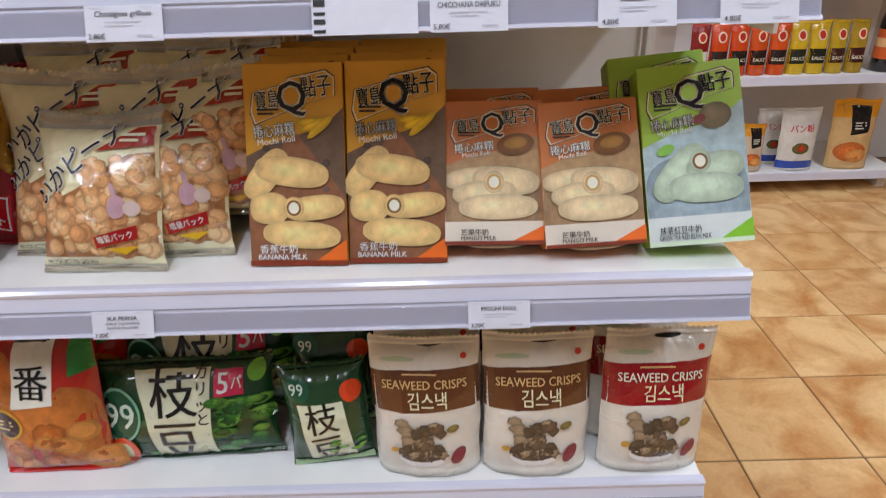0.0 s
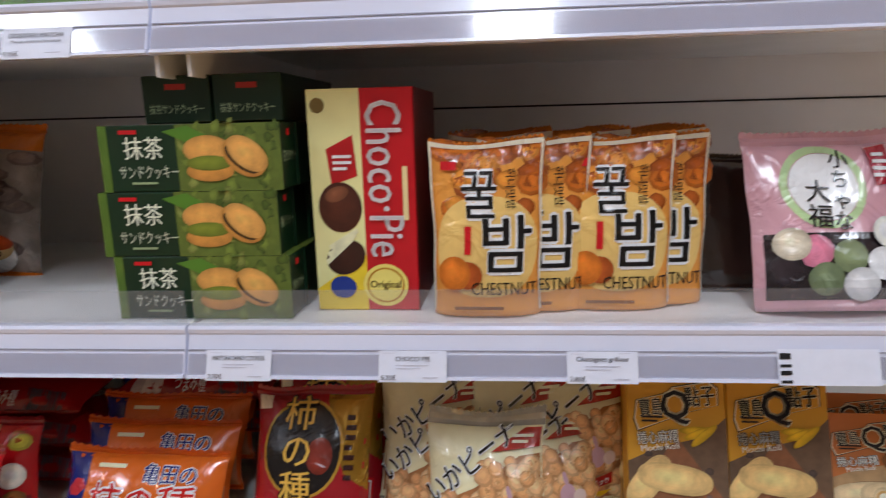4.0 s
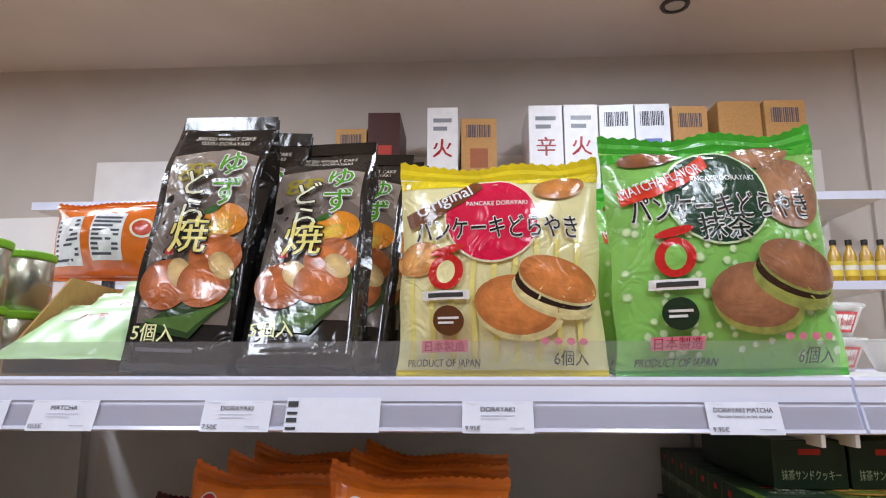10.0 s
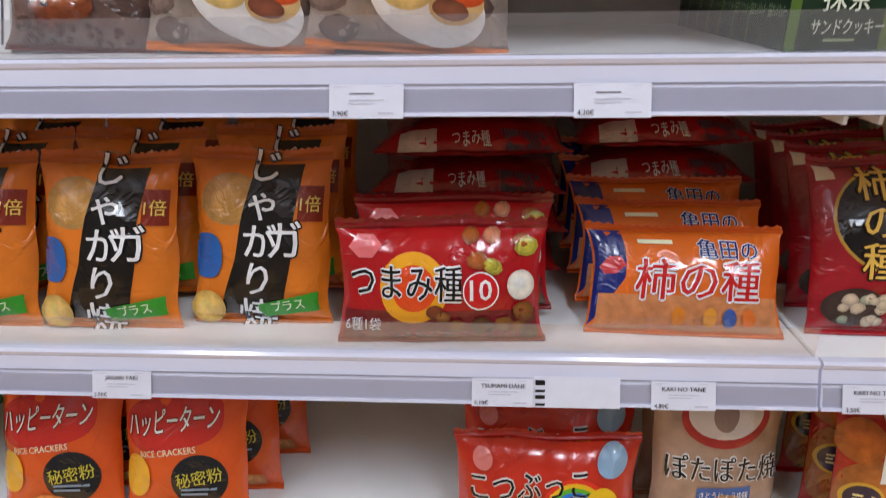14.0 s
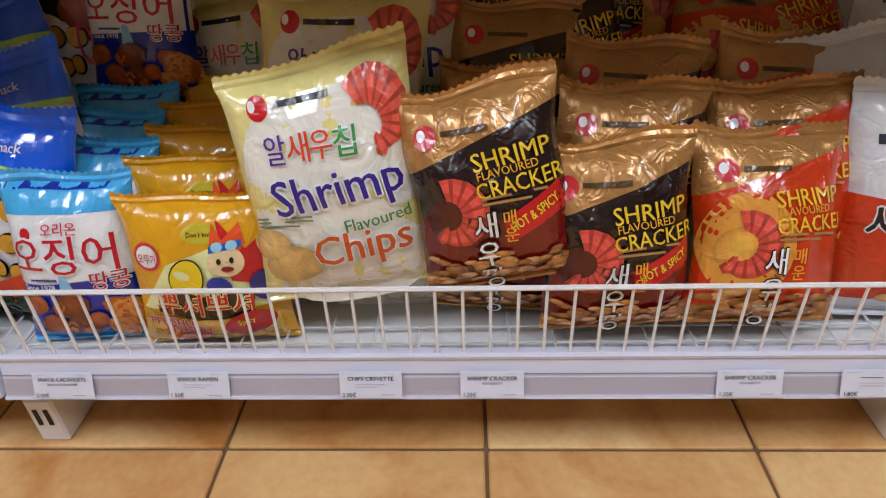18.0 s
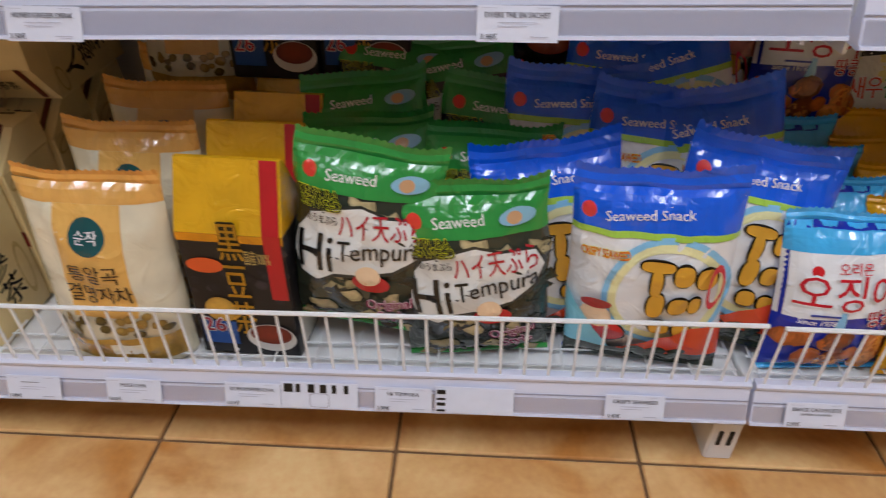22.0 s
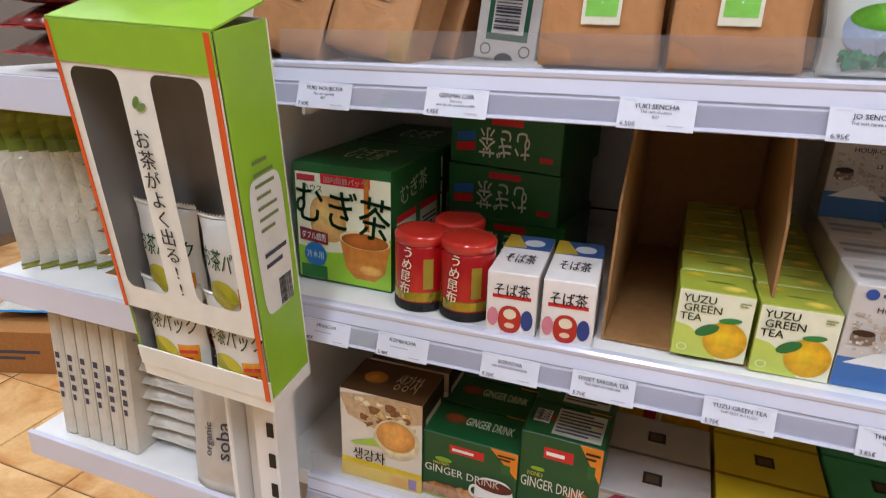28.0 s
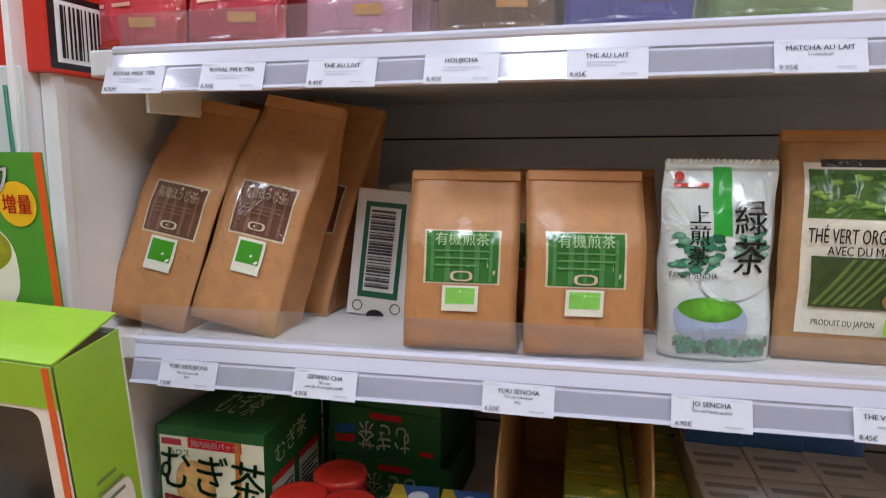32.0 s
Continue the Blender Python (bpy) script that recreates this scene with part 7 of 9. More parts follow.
fr.text("ハウス", 0.22, 0.80, 0.05, ink("2a5a34"), 0, 0.2)
fr.poly(((0.06, 0.46), (0.36, 0.43), (0.36, 0.33), (0.06, 0.35)), ink("8a2a2c"), "tag")
fr.text("ダブル焙煎", 0.21, 0.395, 0.05, WHITE, -3, 0.26)
fr.disc(0.22, 0.235, 0.12, 0.12, ink("2f7ab0"), "badge")
fr.text("冷水用", 0.22, 0.235, 0.05, ink("d0e4f0"), 0, 0.18)
fr.rect(0.06, 0.03, 0.34, 0.14, ink("2a7a3a"), "tag")
rt.text("むぎ茶", 0.42, 0.80, 0.13, ink("cfe0c0"), 8, 0.6)
for a in (0.10, 0.54):
    rt.rect(a, 0.12, a + 0.36, 0.56, ink("c4c8b4"), "panel")
    rt.lines(a + 0.03, 0.15, a + 0.33, 0.50, 9, INKK)
    rt.rect(a, 0.56, a + 0.36, 0.62, REDI, "panel")
tp.text("むぎ茶", 0.5, 0.5, 0.35, ink("cfe0c0"), 0, 0.4)
put(o, -2.972, 0.062, L3, 0, -1)
put(o, -2.97, 0.24, L3, 0, -1)
o, fr, tp, rt, lf = carton("barley_tea_box", "green box of barley tea lying on its side in a stack", 0.172, 0.17, 0.075, card("2c6a38"), category="tea box", group="barley tea boxes")
fr.text("むぎ茶", 0.50, 0.46, 0.44, ink("dfeed6"), 180, 0.46)
fr.rect(0.38, 0.80, 0.66, 0.92, REDI, "banner")
fr.rect(0.06, 0.45, 0.24, 0.62, ink("2f6ab0"), "tag", 0.05)
fr.rect(0.06, 0.26, 0.24, 0.42, REDI, "tag", 0.05)
fr.rect(0.82, 0.2, 0.93, 0.3, REDI, "tag")
for k in range(3):
    put(o, -2.790 + 0.012 * (k == 0), 0.205, L3 + 0.0765 * k, 0, -3 - 3 * k)
CANR = ink("b8242a")
o = thing("drink_can", "small red and gold can of drink powder with a clear lid", "can", "red cans")
smooth(part("can_body", lathe([(0.032, 0), (0.0345, 0.004), (0.0345, 0.085), (0.033, 0.088)], 28), mk("b8242a", 0.25, 0.3, 0.08, 20, 0, 50, 0.4, "can_paint"), o))
part("base_rim", lathe([(0.035, 0), (0.0356, 0.002), (0.0356, 0.010), (0.035, 0.012)], 28), DARK, o)
part("gold_band", lathe([(0.0349, 0.014), (0.0351, 0.0145), (0.0351, 0.026), (0.0349, 0.0265)], 28), foil("a89a3a"), o, "olive gold band")
smooth(part("lid", lathe([(0.034, 0.088), (0.0352, 0.0885), (0.0352, 0.098), (0.033, 0.101), (0.028, 0.1015)], 28), mk("c0392f", 0.15, 0, 0.08, 20, 0, 50, 0.6, "lid_plastic"), o, "red translucent lid"))
fc = Face(o, 0.08, 0.09, lambda u, v, q=0.0: ((0.0352 + q) * math.sin(u / 0.035), -(0.0352 + q) * math.cos(u / 0.035), v), 0.01)
fc.text("うめ昆布", 0.42, 0.62, 0.13, ink("e8d8c8"), -6, 0.2, stack=True)
fc.rect(0.70, 0.35, 0.86, 0.80, ink("9a8a2f"), "panel")
for x, y in ((-2.850, 0.055), (-2.785, 0.050), (-2.822, 0.12)):
    put(o, x, y, L3)
o, fr, tp, rt, lf = carton("buckwheat_tea_box", "white box of buckwheat tea with doll figures printed", 0.060, 0.135, 0.078, card("e2dedc"), category="tea box", group="buckwheat tea boxes")
fr.text("そば茶", 0.5, 0.72, 0.17, BLACK, 0, 0.7)
fr.rect(0.12, 0.58, 0.88, 0.64, REDI, "band")
fr.disc(0.48, 0.24, 0.23, 0.30, ink("b8342a"), "doll_shape", power=2.4)
fr.disc(0.48, 0.33, 0.13, 0.11, ink("ecd8c4"), "doll_shape")
fr.disc(0.48, 0.14, 0.10, 0.06, ink("e8c8b0"), "doll_shape")
fr.disc(0.14, 0.26, 0.11, 0.20, ink("d08a9a"), "doll_shape")
fr.disc(0.82, 0.26, 0.12, 0.22, ink("2f4a8a"), "doll_shape")
tp.rect(0.0, 0.62, 1.0, 1.0, card("4a6aa0"), "panel")
tp.poly(((0.0, 0.62), (0.5, 0.66), (0.2, 1.0), (0.0, 1.0)), ink("c8b048"), "panel")
tp.disc(0.62, 0.80, 0.22, 0.22, ink("d8dce4"), "drop")
tp.text("そば茶", 0.5, 0.35, 0.18, BLACK, 0, 0.62)
rt.text("そば茶", 0.5, 0.5, 0.3, BLACK, 0, 0.5)
for x in (-2.716, -2.650):
    put(o, x, 0.009, L3, 0, 4)
o = thing("display_carton", "empty brown cardboard display carton, open at the front", "cardboard carton")
CB = kraft("a07a50")
part("carton_base", block(-0.085, 0, 0, 0.085, 0.36, 0.003), CB, o)
part("carton_back", block(-0.085, 0.357, 0.003, 0.085, 0.36, 0.265), CB, o)
for sx, hh in ((-1, 0.245), (1, 0.245)):
    x0, x1 = (-0.085, -0.082) if sx < 0 else (0.082, 0.085)
    part("carton_side", ([(x0, 0, 0.003), (x0, 0.357, 0.003), (x0, 0.357, 0.265), (x0, 0.12, 0.265), (x0, 0.02, 0.16), (x1, 0, 0.003), (x1, 0.357, 0.003), (x1, 0.357, 0.265), (x1, 0.12, 0.265), (x1, 0.02, 0.16)],
                         [(4, 3, 2, 1, 0), (5, 6, 7, 8, 9), (0, 5, 9, 4), (4, 9, 8, 3), (3, 8, 7, 2), (2, 7, 6, 1), (1, 6, 5, 0)]), CB, o)
put(o, -2.528, 0.035, L3, 0, -1)
o, fr, tp, rt, lf = carton("yuzu_tea_box", "pale yellow-green box of yuzu green tea with a yuzu fruit", 0.076, 0.060, 0.079, card("a8b04c"), category="tea box", group="yuzu tea boxes")
fr.rect(0.01, 0.01, 0.99, 0.99, ink("e9e6cc"), "panel")
fr.poly(((0.01, 0.01), (0.62, 0.01), (0.40, 0.32), (0.20, 0.46), (0.01, 0.50)), ink("c4cf6a"), "panel")
fr.text("YUZU", 0.28, 0.88, 0.115, ink("3a4a22"), 0, 0.44)
fr.text("GREEN", 0.34, 0.745, 0.115, ink("3a4a22"), 0, 0.54)
fr.text("TEA", 0.20, 0.61, 0.115, ink("3a4a22"), 0, 0.30)
fr.disc(0.69, 0.32, 0.29, 0.29, food("eab42c"), "yuzu")
fr.disc(0.44, 0.44, 0.17, 0.08, ink("2f7a42"), "leaf", 28)
fr.disc(0.72, 0.62, 0.15, 0.045, ink("3f8a4a"), "leaf", 8)
fr.lines(0.80, 0.84, 0.94, 0.92, 2, ink("9aa070"))
fr.disc(0.14, 0.14, 0.07, 0.06, ink("e4e8b8"), "cup_print", hole=0.8)
tp.disc(0.55, 0.5, 0.2, 0.03, ink("6a7a2a"), "stem")
tp.disc(0.72, 0.25, 0.17, 0.11, food("d8c860"), "yuzu")
tp.disc(0.22, 0.75, 0.18, 0.08, food("c8b83a"), "yuzu")
for x in (-2.498, -2.418):
    for k in range(6):
        put(o, x, 0.026 + 0.063 * k, L3 + (0.0045 if x < -2.45 else 0), 0, 2)
o, fr, tp, rt, lf = carton("roasted_tea_box", "grey and blue box of roasted green tea with a mountain print", 0.073, 0.075, 0.113, card("cbc7c4"), category="tea box", group="roasted tea boxes")
fr.rect(0.0, 0.0, 1.0, 0.30, ink("4a78b0"), "blue_band")
fr.poly(((0.08, 0.24), (0.40, 0.36), (0.55, 0.40), (0.70, 0.36), (0.95, 0.24)), ink("dfe3ea"), "mountain")
fr.disc(0.22, 0.92, 0.08, 0.08, ink("2f5aa0"), "emblem")
fr.rect(0.34, 0.905, 0.80, 0.935, ink("4a5a7a"), "brand_bar")
fr.text("HOUJI-CHA", 0.62, 0.78, 0.055, ink("2a221e"), 0, 0.66)
fr.disc(0.24, 0.50, 0.15, 0.10, ink("8a7a70"), "cup", power=3)
fr.disc(0.24, 0.55, 0.14, 0.05, food("4a2a1a"), "tea")
for a, b in ((0.70, 0.60), (0.82, 0.68), (0.86, 0.54)):
    fr.rect(a, b, a + 0.08, b + 0.045, ink("5a4a3a"), "leaf_mark")
fr.blobs(0.06, 0.36, 0.94, 0.74, 90, 0.026, [ink("b8aea2"), ink("d8d2ca"), ink("c4b49c")], 5, 0.9, "check_print", 0.05)
tp.lines(0.1, 0.2, 0.9, 0.8, 2, ink("9a9694"))
for x in (-2.342, -2.268, -2.194):
    for k in range(4):
        put(o, x, 0.028 + 0.079 * k, L3, 0, 1)
    put(o, x, 0.268, L3 + 0.114, 0, -2)

# ===== tea shelves, fourth level =====
def teabag(name, label, w, h, t, body, seed, category="tea bag", crimp=None):
    return bag(name, label, w, h, t, body, (0.05, 0.0), seed, True, crimp, category, "kraft tea bags", crinkle=0.004, pinch=0.0)


KR = mk("b98a5e", 0.5, 0, 0.1, 40, 0.5, 20, 0.1, "kraft_film", 1.2)
for lab, plate, yl, spots, hh in (("brown kraft bag of roasted tea with a brown label", "765244", 0.50, ((-3.026, 0.056, 2), (-2.914, 0.058, 2)), 0.282), ("brown kraft bag of green tea with a green label", "3f7a3a", 0.52, ((-2.650, 0.045, -5), (-2.527, 0.046, -6)), 0.184)):
    o, f = gusset_bag("kraft_tea_bag", lab, 0.106 if hh > 0.25 else 0.116, hh, 0.062, KR, 121 if hh > 0.25 else 122, "tea bag", "kraft tea bags", 0.003)
    y0, y1 = (0.37, 0.60) if hh > 0.25 else (0.36, 0.66)
    f.rect(0.16, y0, 0.84, y1, ink("cfc2a8"), "label_border")
    f.rect(0.18, y0 + 0.008, 0.82, y1 - 0.008, ink(plate), "label_field")
    for n in range(5):
        f.rect(0.22 + 0.13 * n, y0 + 0.015, 0.25 + 0.13 * n + 0.015 * (n % 2), y1 - 0.02 - 0.02 * (n % 3), ink("8a6a58") if hh > 0.25 else ink("5a9058"), "label_pattern")
    f.text("有機ほうじ茶" if hh > 0.25 else "有機煎茶", 0.50, y1 - 0.05, 0.040 if hh > 0.25 else 0.055, ink("b09a84") if hh > 0.25 else ink("a9c89a"), 0, 0.5)
    f.lines(0.26, y0 + 0.09, 0.74, y1 - 0.09, 3, ink("93745f") if hh > 0.25 else ink("72a468"), 0.2)
    f.disc(0.5, y0 + 0.045, 0.10, 0.045, ink("cbbfa8"), "label_mark", hole=0.72, power=3)
    f.rect(0.34, y0 - 0.15, 0.66, y0 - 0.008, ink("dcdccd"), "label")
    f.rect(0.37, y0 - 0.11, 0.63, y0 - 0.02, ink("4f9a2f" if hh > 0.25 else "8fd06a"), "label")
    for x, y, yaw in spots:
        put(o, x, y, L4, 17 if hh > 0.25 else 8, -yaw, 10 if hh > 0.25 else 0)
        put(o, x + 0.022, y + 0.10, L4, 15 if hh > 0.25 else 7, -yaw, 10 if hh > 0.25 else 0)
o, fr, tp, rt, lf = carton("barcode_box", "narrow white box with a green framed barcode", 0.078, 0.12, 0.160, card("d9d6d2"), category="tea box")
fr.rect(0.16, 0.14, 0.84, 0.90, ink("2a6a54"), "frame")
fr.rect(0.24, 0.19, 0.76, 0.86, ink("dcdad6"), "panel")
fr.code(0.27, 0.22, 0.68, 0.84, INKK, 26, upright=False)
fr.disc(0.18, 0.07, 0.09, 0.09, ink("5a5a58"), "mark", hole=0.8)
fr.disc(0.82, 0.07, 0.09, 0.09, ink("5a5a58"), "mark", hole=0.8)
fr.disc(0.5, 0.0, 0.15, 0.10, DARK, "thumb_hole")
put(o, -2.780, 0.140, L4, 8, 0, 4)
put(o, -2.76, 0.26, L4, 0, -3)
o, f = teabag("sencha_bag", "white and green glossy bag of green tea with a cup", 0.108, 0.194, 0.05, film("d3d9d6"), 123)
f.rect(0.42, 0.62, 0.58, 0.97, ink("3aa848"), "stripe")
f.blobs(0.10, 0.42, 0.50, 0.62, 40, 0.06, [food("2a6a4a"), food("4a8a6a"), food("7fae94")], 5, 0.6, "pine_print", 0.4)
f.blobs(0.62, 0.50, 0.90, 0.66, 18, 0.045, [food("5a9478"), food("8fb8a2")], 6, 0.6, "pine_print", 0.4)
f.disc(0.64, 0.40, 0.31, 0.17, film("d3d9d6"), "cloud", 14)
f.rect(0.08, 0.865, 0.38, 0.885, ink("c8504a"), "brand_bar")
f.disc(0.12, 0.92, 0.045, 0.045, ink("c8504a"), "emblem")
f.text("上煎茶", 0.30, 0.62, 0.075, BLACK, 0, 0.2, stack=True)
f.text("緑茶", 0.74, 0.62, 0.14, BLACK, 0, 0.3, stack=True)
f.text("FANCY SENCHA", 0.28, 0.42, 0.03, ink("4a4a48"), 0, 0.4)
f.disc(0.40, 0.20, 0.31, 0.20, ink("a8b4c8"), "bowl", power=2.4)
f.disc(0.40, 0.255, 0.27, 0.11, food("6aa83a"), "tea")
f.blobs(0.10, 0.035, 0.90, 0.10, 60, 0.035, [food("1f6a4c"), food("2f8a62"), food("4fa07c")], 7, 1.2, "grass_print", 0.4)
put(o, -2.397, 0.056, L4, 5, 5)
put(o, -2.39, 0.12, L4, 5, 4)
o, f = gusset_bag("organic_tea_bag", "kraft bag of organic green tea with a plantation photo", 0.128, 0.222, 0.06, kraft("a9835a"), 124, "tea bag", "kraft tea bags")
f.rect(0.15, 0.12, 1.0, 0.86, ink("d9d4c4"), "label_border")
f.rect(0.27, 0.84, 0.80, 0.875, ink("3a3830"), "brand_bar")
f.rect(0.18, 0.62, 0.97, 0.83, food("4f7030"), "picture")
f.blobs(0.22, 0.64, 0.93, 0.81, 60, 0.045, [food("5f8a38"), food("3f6426"), food("86a850")], 4, 0.5, "picture", 0.5)
f.text("THÉ VERT ORGANIQUE", 0.58, 0.55, 0.065, BLACK, 0, 0.78)
f.text("AVEC DU MATCHA", 0.62, 0.485, 0.04, BLACK, 0, 0.6)
f.rect(0.22, 0.24, 0.96, 0.46, food("4a5a34"), "picture")
for n in range(6):
    f.poly(((0.24 + 0.06 * n, 0.25), (0.27 + 0.06 * n, 0.25), (0.52 + 0.07 * n, 0.45), (0.49 + 0.07 * n, 0.45)), food("6f8448"), "picture")
f.disc(0.82, 0.28, 0.12, 0.08, food("a88a58"))
f.text("PRODUIT DU JAPON", 0.46, 0.17, 0.028, ink("4a4a40"), 0, 0.42)
f.rect(0.74, 0.13, 0.88, 0.20, ink("9acb2f"), "tag")
put(o, -2.277, 0.085, L4, 2, -2)
put(o, -2.14, 0.085, L4, 2, -2)

# ===== tea shelves, top level: milk tea pouches =====
for x, body, low, band, lab in ((-3.015, "b8402a", "c8545c", "d8a84a", "red and pink pouch of milk tea powder"), (-2.897, "a82a26", "c0505c", "d8a84a", "crimson pouch of royal milk tea powder"), (-2.762, "c8a0a8", "d0a0b4", "d8c0a8", "pale pink pouch of milk tea powder"),
                             (-2.620, "8a6a44", "7a5c3c", "b89a5c", "brown pouch of roasted milk tea powder"), (-2.497, "4a52a0", "5a64b0", "c8b87a", "blue violet pouch of milk tea powder"), (-2.366, "7f9a5a", "8aa868", "c8cc8a", "sage green pouch of matcha milk powder")):
    o, f = bag("milk_tea_pouch", lab, 0.118, 0.20, 0.05, film(body), (0.05, 0.0), int(-x * 100), True, None, "tea pouch", "milk tea pouches", pinch=0.02)
    f.rect(0.0, 0.04, 1.0, 0.32, film(low), "panel")
    f.rect(0.0, 0.32, 1.0, 0.36, foil(band), "gold_band")
    f.disc(0.55, 0.52, 0.30, 0.24, ink("d9c8b8"), "cup", power=2.6)
    f.disc(0.55, 0.58, 0.26, 0.10, food("a87a54"), "tea")
    f.lines(0.20, 0.20, 0.70, 0.24, 1, ink("e0b8a8"))
    f.rect(0.55, 0.10, 0.80, 0.15, ink("d8a868"), "tag")
    for k in range(3):
        put(o, x + 0.003 * k, 0.035 + 0.065 * k, L5, 5, -3)

# ===== price labels on the rails =====
UNDER = {"YUZU GREEN TEA": ("THE VERT AU YUZU",), "SWEET SAKURA TEA": ("THE VERT AU SAKURA",), "SOBACHA": ("INFUSION DE SARRASIN",), "THE HOJI-CHA": ("Thé vert torréfié",),
         "YUKI HOUJICHA": ("Thé vert torréfié", "BIO"), "GENMAI CHA": ("Thé vert", "avec du riz complet soufflé"), "YUKI SENCHA": ("Thé vert classique", "BIO"), "JO SENCHA": ("Thé vert haute qualité",),
         "SHRIMP CRACKER": ("HOT&SPICY",), "IKA PEANA": ("SNACK CACAHUETE", "SAVEUR CALAMAR"), "SNACK CACAHUETE": ("SAVEUR CALAMAR",), "MATCHA AU LAIT": ("Froid/chaud",), "DORAYAKI MATCHA": ("Pancake fourré au thé matcha",)}


def price_label(x, k, left, text="", price="", zebra=False, w=0.066, sub=2):
    z = LEV_L[k] + SLOPE * (x + 2.5) if left else LEV_MR[k]
    y0 = -0.062 if k == 0 else 0.004
    if zebra:
        o = thing("shelf_tag", "white shelf tag with a column of black bars", "shelf tag", "bar marked shelf tags")
        w = 0.09
        fr = Face(o, w, 0.033, lambda u, v, f=0.0: (u, -f, v))
        part("card", block(-w / 2, 0, 0, w / 2, 0.0006, 0.033), LABELW, o)
        if zebra == "top":
            fr.code(0.04, 0.62, 0.98, 0.94, BLACK, 6, "bar_mark")
            fr.disc(0.5, 0.32, 0.13, 0.10, LABELG, "mark", hole=0.9, power=6)
        else:
            fr.code(0.02, 0.06, 0.13, 0.94, BLACK, 4, "bar_mark", False)
    else:
        o = thing("price_label", "white paper price label clipped to the shelf rail", "price label", "price labels")
        fr = Face(o, w, 0.030, lambda u, v, f=0.0: (u, -f, v))
        part("card", block(-w / 2, 0, 0, w / 2, 0.0006, 0.030), LABELW, o)
        if text:
            fr.text(text, 0.5, 0.74, 0.155, INKK, 0, 0.80, name="product_name")
        else:
            fr.lines(0.28, 0.70, 0.72, 0.76, 1, INKP)
        if text in UNDER:
            for n, line in enumerate(UNDER[text]):
                fr.text(line, 0.5, 0.55 - 0.15 * n, 0.095, INKP, 0, 0.78, name="description")
        elif sub:
            fr.lines(0.26, 0.40, 0.74, 0.60, sub, LABELG, 0.2)
        fr.lines(0.06, 0.91, 0.30, 0.935, 1, LABELG)
        fr.lines(0.72, 0.92, 0.94, 0.945, 1, LABELG)
        if price:
            fr.text(price, 0.15, 0.15, 0.15, INKK, 0, 0.24, name="price")
        fr.lines(0.66, 0.12, 0.94, 0.18, 1, LABELG)
    o.matrix_basis = at(x, y0 - 0.0218, z - (0.026 if k == 0 else 0.0485), -21)


for x, t, p in ((-0.945, "KAKI NO TANE", "3.50€"), (-0.672, "IKA PEANA", "2.20€"), (-0.270, "MOCHI ROLL", "3.20€")):
    price_label(x, 2, False, t, p)
for x, t, p in ((-0.945, "MATCHA SAND COOKIES", "2.70€"), (-0.772, "CHOCO PIE", "5.20€"), (-0.592, "Chataignes grillees", "2.80€"), (-0.300, "CHICCHANA DAIFUKU", "5.80€"), (-0.158, "", "4.80€"), (-0.055, "", "4.80€")):
    price_label(x, 3, False, t, p)
price_label(-0.388, 3, False, zebra=True)
for x, t, p in ((-1.575, "DORAYAKI", "7.50€"), (-1.328, "DORAYAKI", "9.95€"), (-1.105, "DORAYAKI MATCHA", "9.95€"), (-1.745, "MATCHA", "10.5€"), (-1.835, "", "")):
    price_label(x, 4, False, t, p)
price_label(-1.483, 4, False, zebra=True)
price_label(-0.065, 4, False, "", "6.50€")
price_label(-0.22, 4, False, "", "6.50€")
for x, t, p in ((-1.452, "", "3.90€"), (-1.238, "", "4.20€")):
    price_label(x, 3, False, t, p)
for x, t, p in ((-1.74, "JAGARI YAKI", "2.50€"), (-1.325, "TSUMAMI DANE", "5.10€"), (-1.138, "KAKI NO TANE", "4.80€")):
    price_label(x, 2, False, t, p)
price_label(-1.248, 2, False, zebra=True)
for x, t, p in ((-1.822, "", "3.50€"), (-1.235, "KOTSUBUKKO", "3.60€"), (-1.048, "", "2.90€"), (-0.955, "", "2.90€")):
    price_label(x, 1, False, t, p)
for x, t, p in ((-1.930, "SNACK CACAHUETE", "2.00€"), (-1.782, "SNACK RAMEN", "1.50€"), (-1.598, "CHIPS CREVETTE", "2.00€"), (-1.471, "SHRIMP CRACKER", "1.25€"), (-1.209, "SHRIMP CRACKER", "1.25€"), (-1.085, "", "1.80€")):
    price_label(x, 0, False, t, p)
for x, t, p in ((-2.951, "THE AU GINSENG", "14.2€"), (-2.835, "", "5.80€"), (-2.712, "MUGI CHA", "8.00€"), (-2.569, "KUROMAME-CHA", "10.5€"), (-2.392, "HI TEMPURA", "2.50€"), (-2.129, "CRISPY SEAWEED", "2.40€")):
    price_label(x, 0, True, t, p)
price_label(-2.490, 0, True, zebra="top")
price_label(-2.310, 0, True, zebra=True)
for x, t, p in ((-2.904, "THE AU GINGEMBRE", "6.20€"), (-2.707, "HONEY GINGER DRINK", "3.50€"), (-2.286, "DIVERS THE EN SACHET", "3.95€")):
    price_label(x, 1, True, t, p, w=0.07)
for x, t, p in ((-2.957, "MUGICHA", "6.80€"), (-2.847, "KOMBUCHA", "5.40€"), (-2.708, "SOBACHA", "9.25€"), (-2.600, "SWEET SAKURA TEA", "5.75€"), (-2.460, "YUZU GREEN TEA", "5.75€"), (-2.318, "THE HOJI-CHA", "3.85€")):
    price_label(x, 2, True, t, p, w=0.07, sub=1)
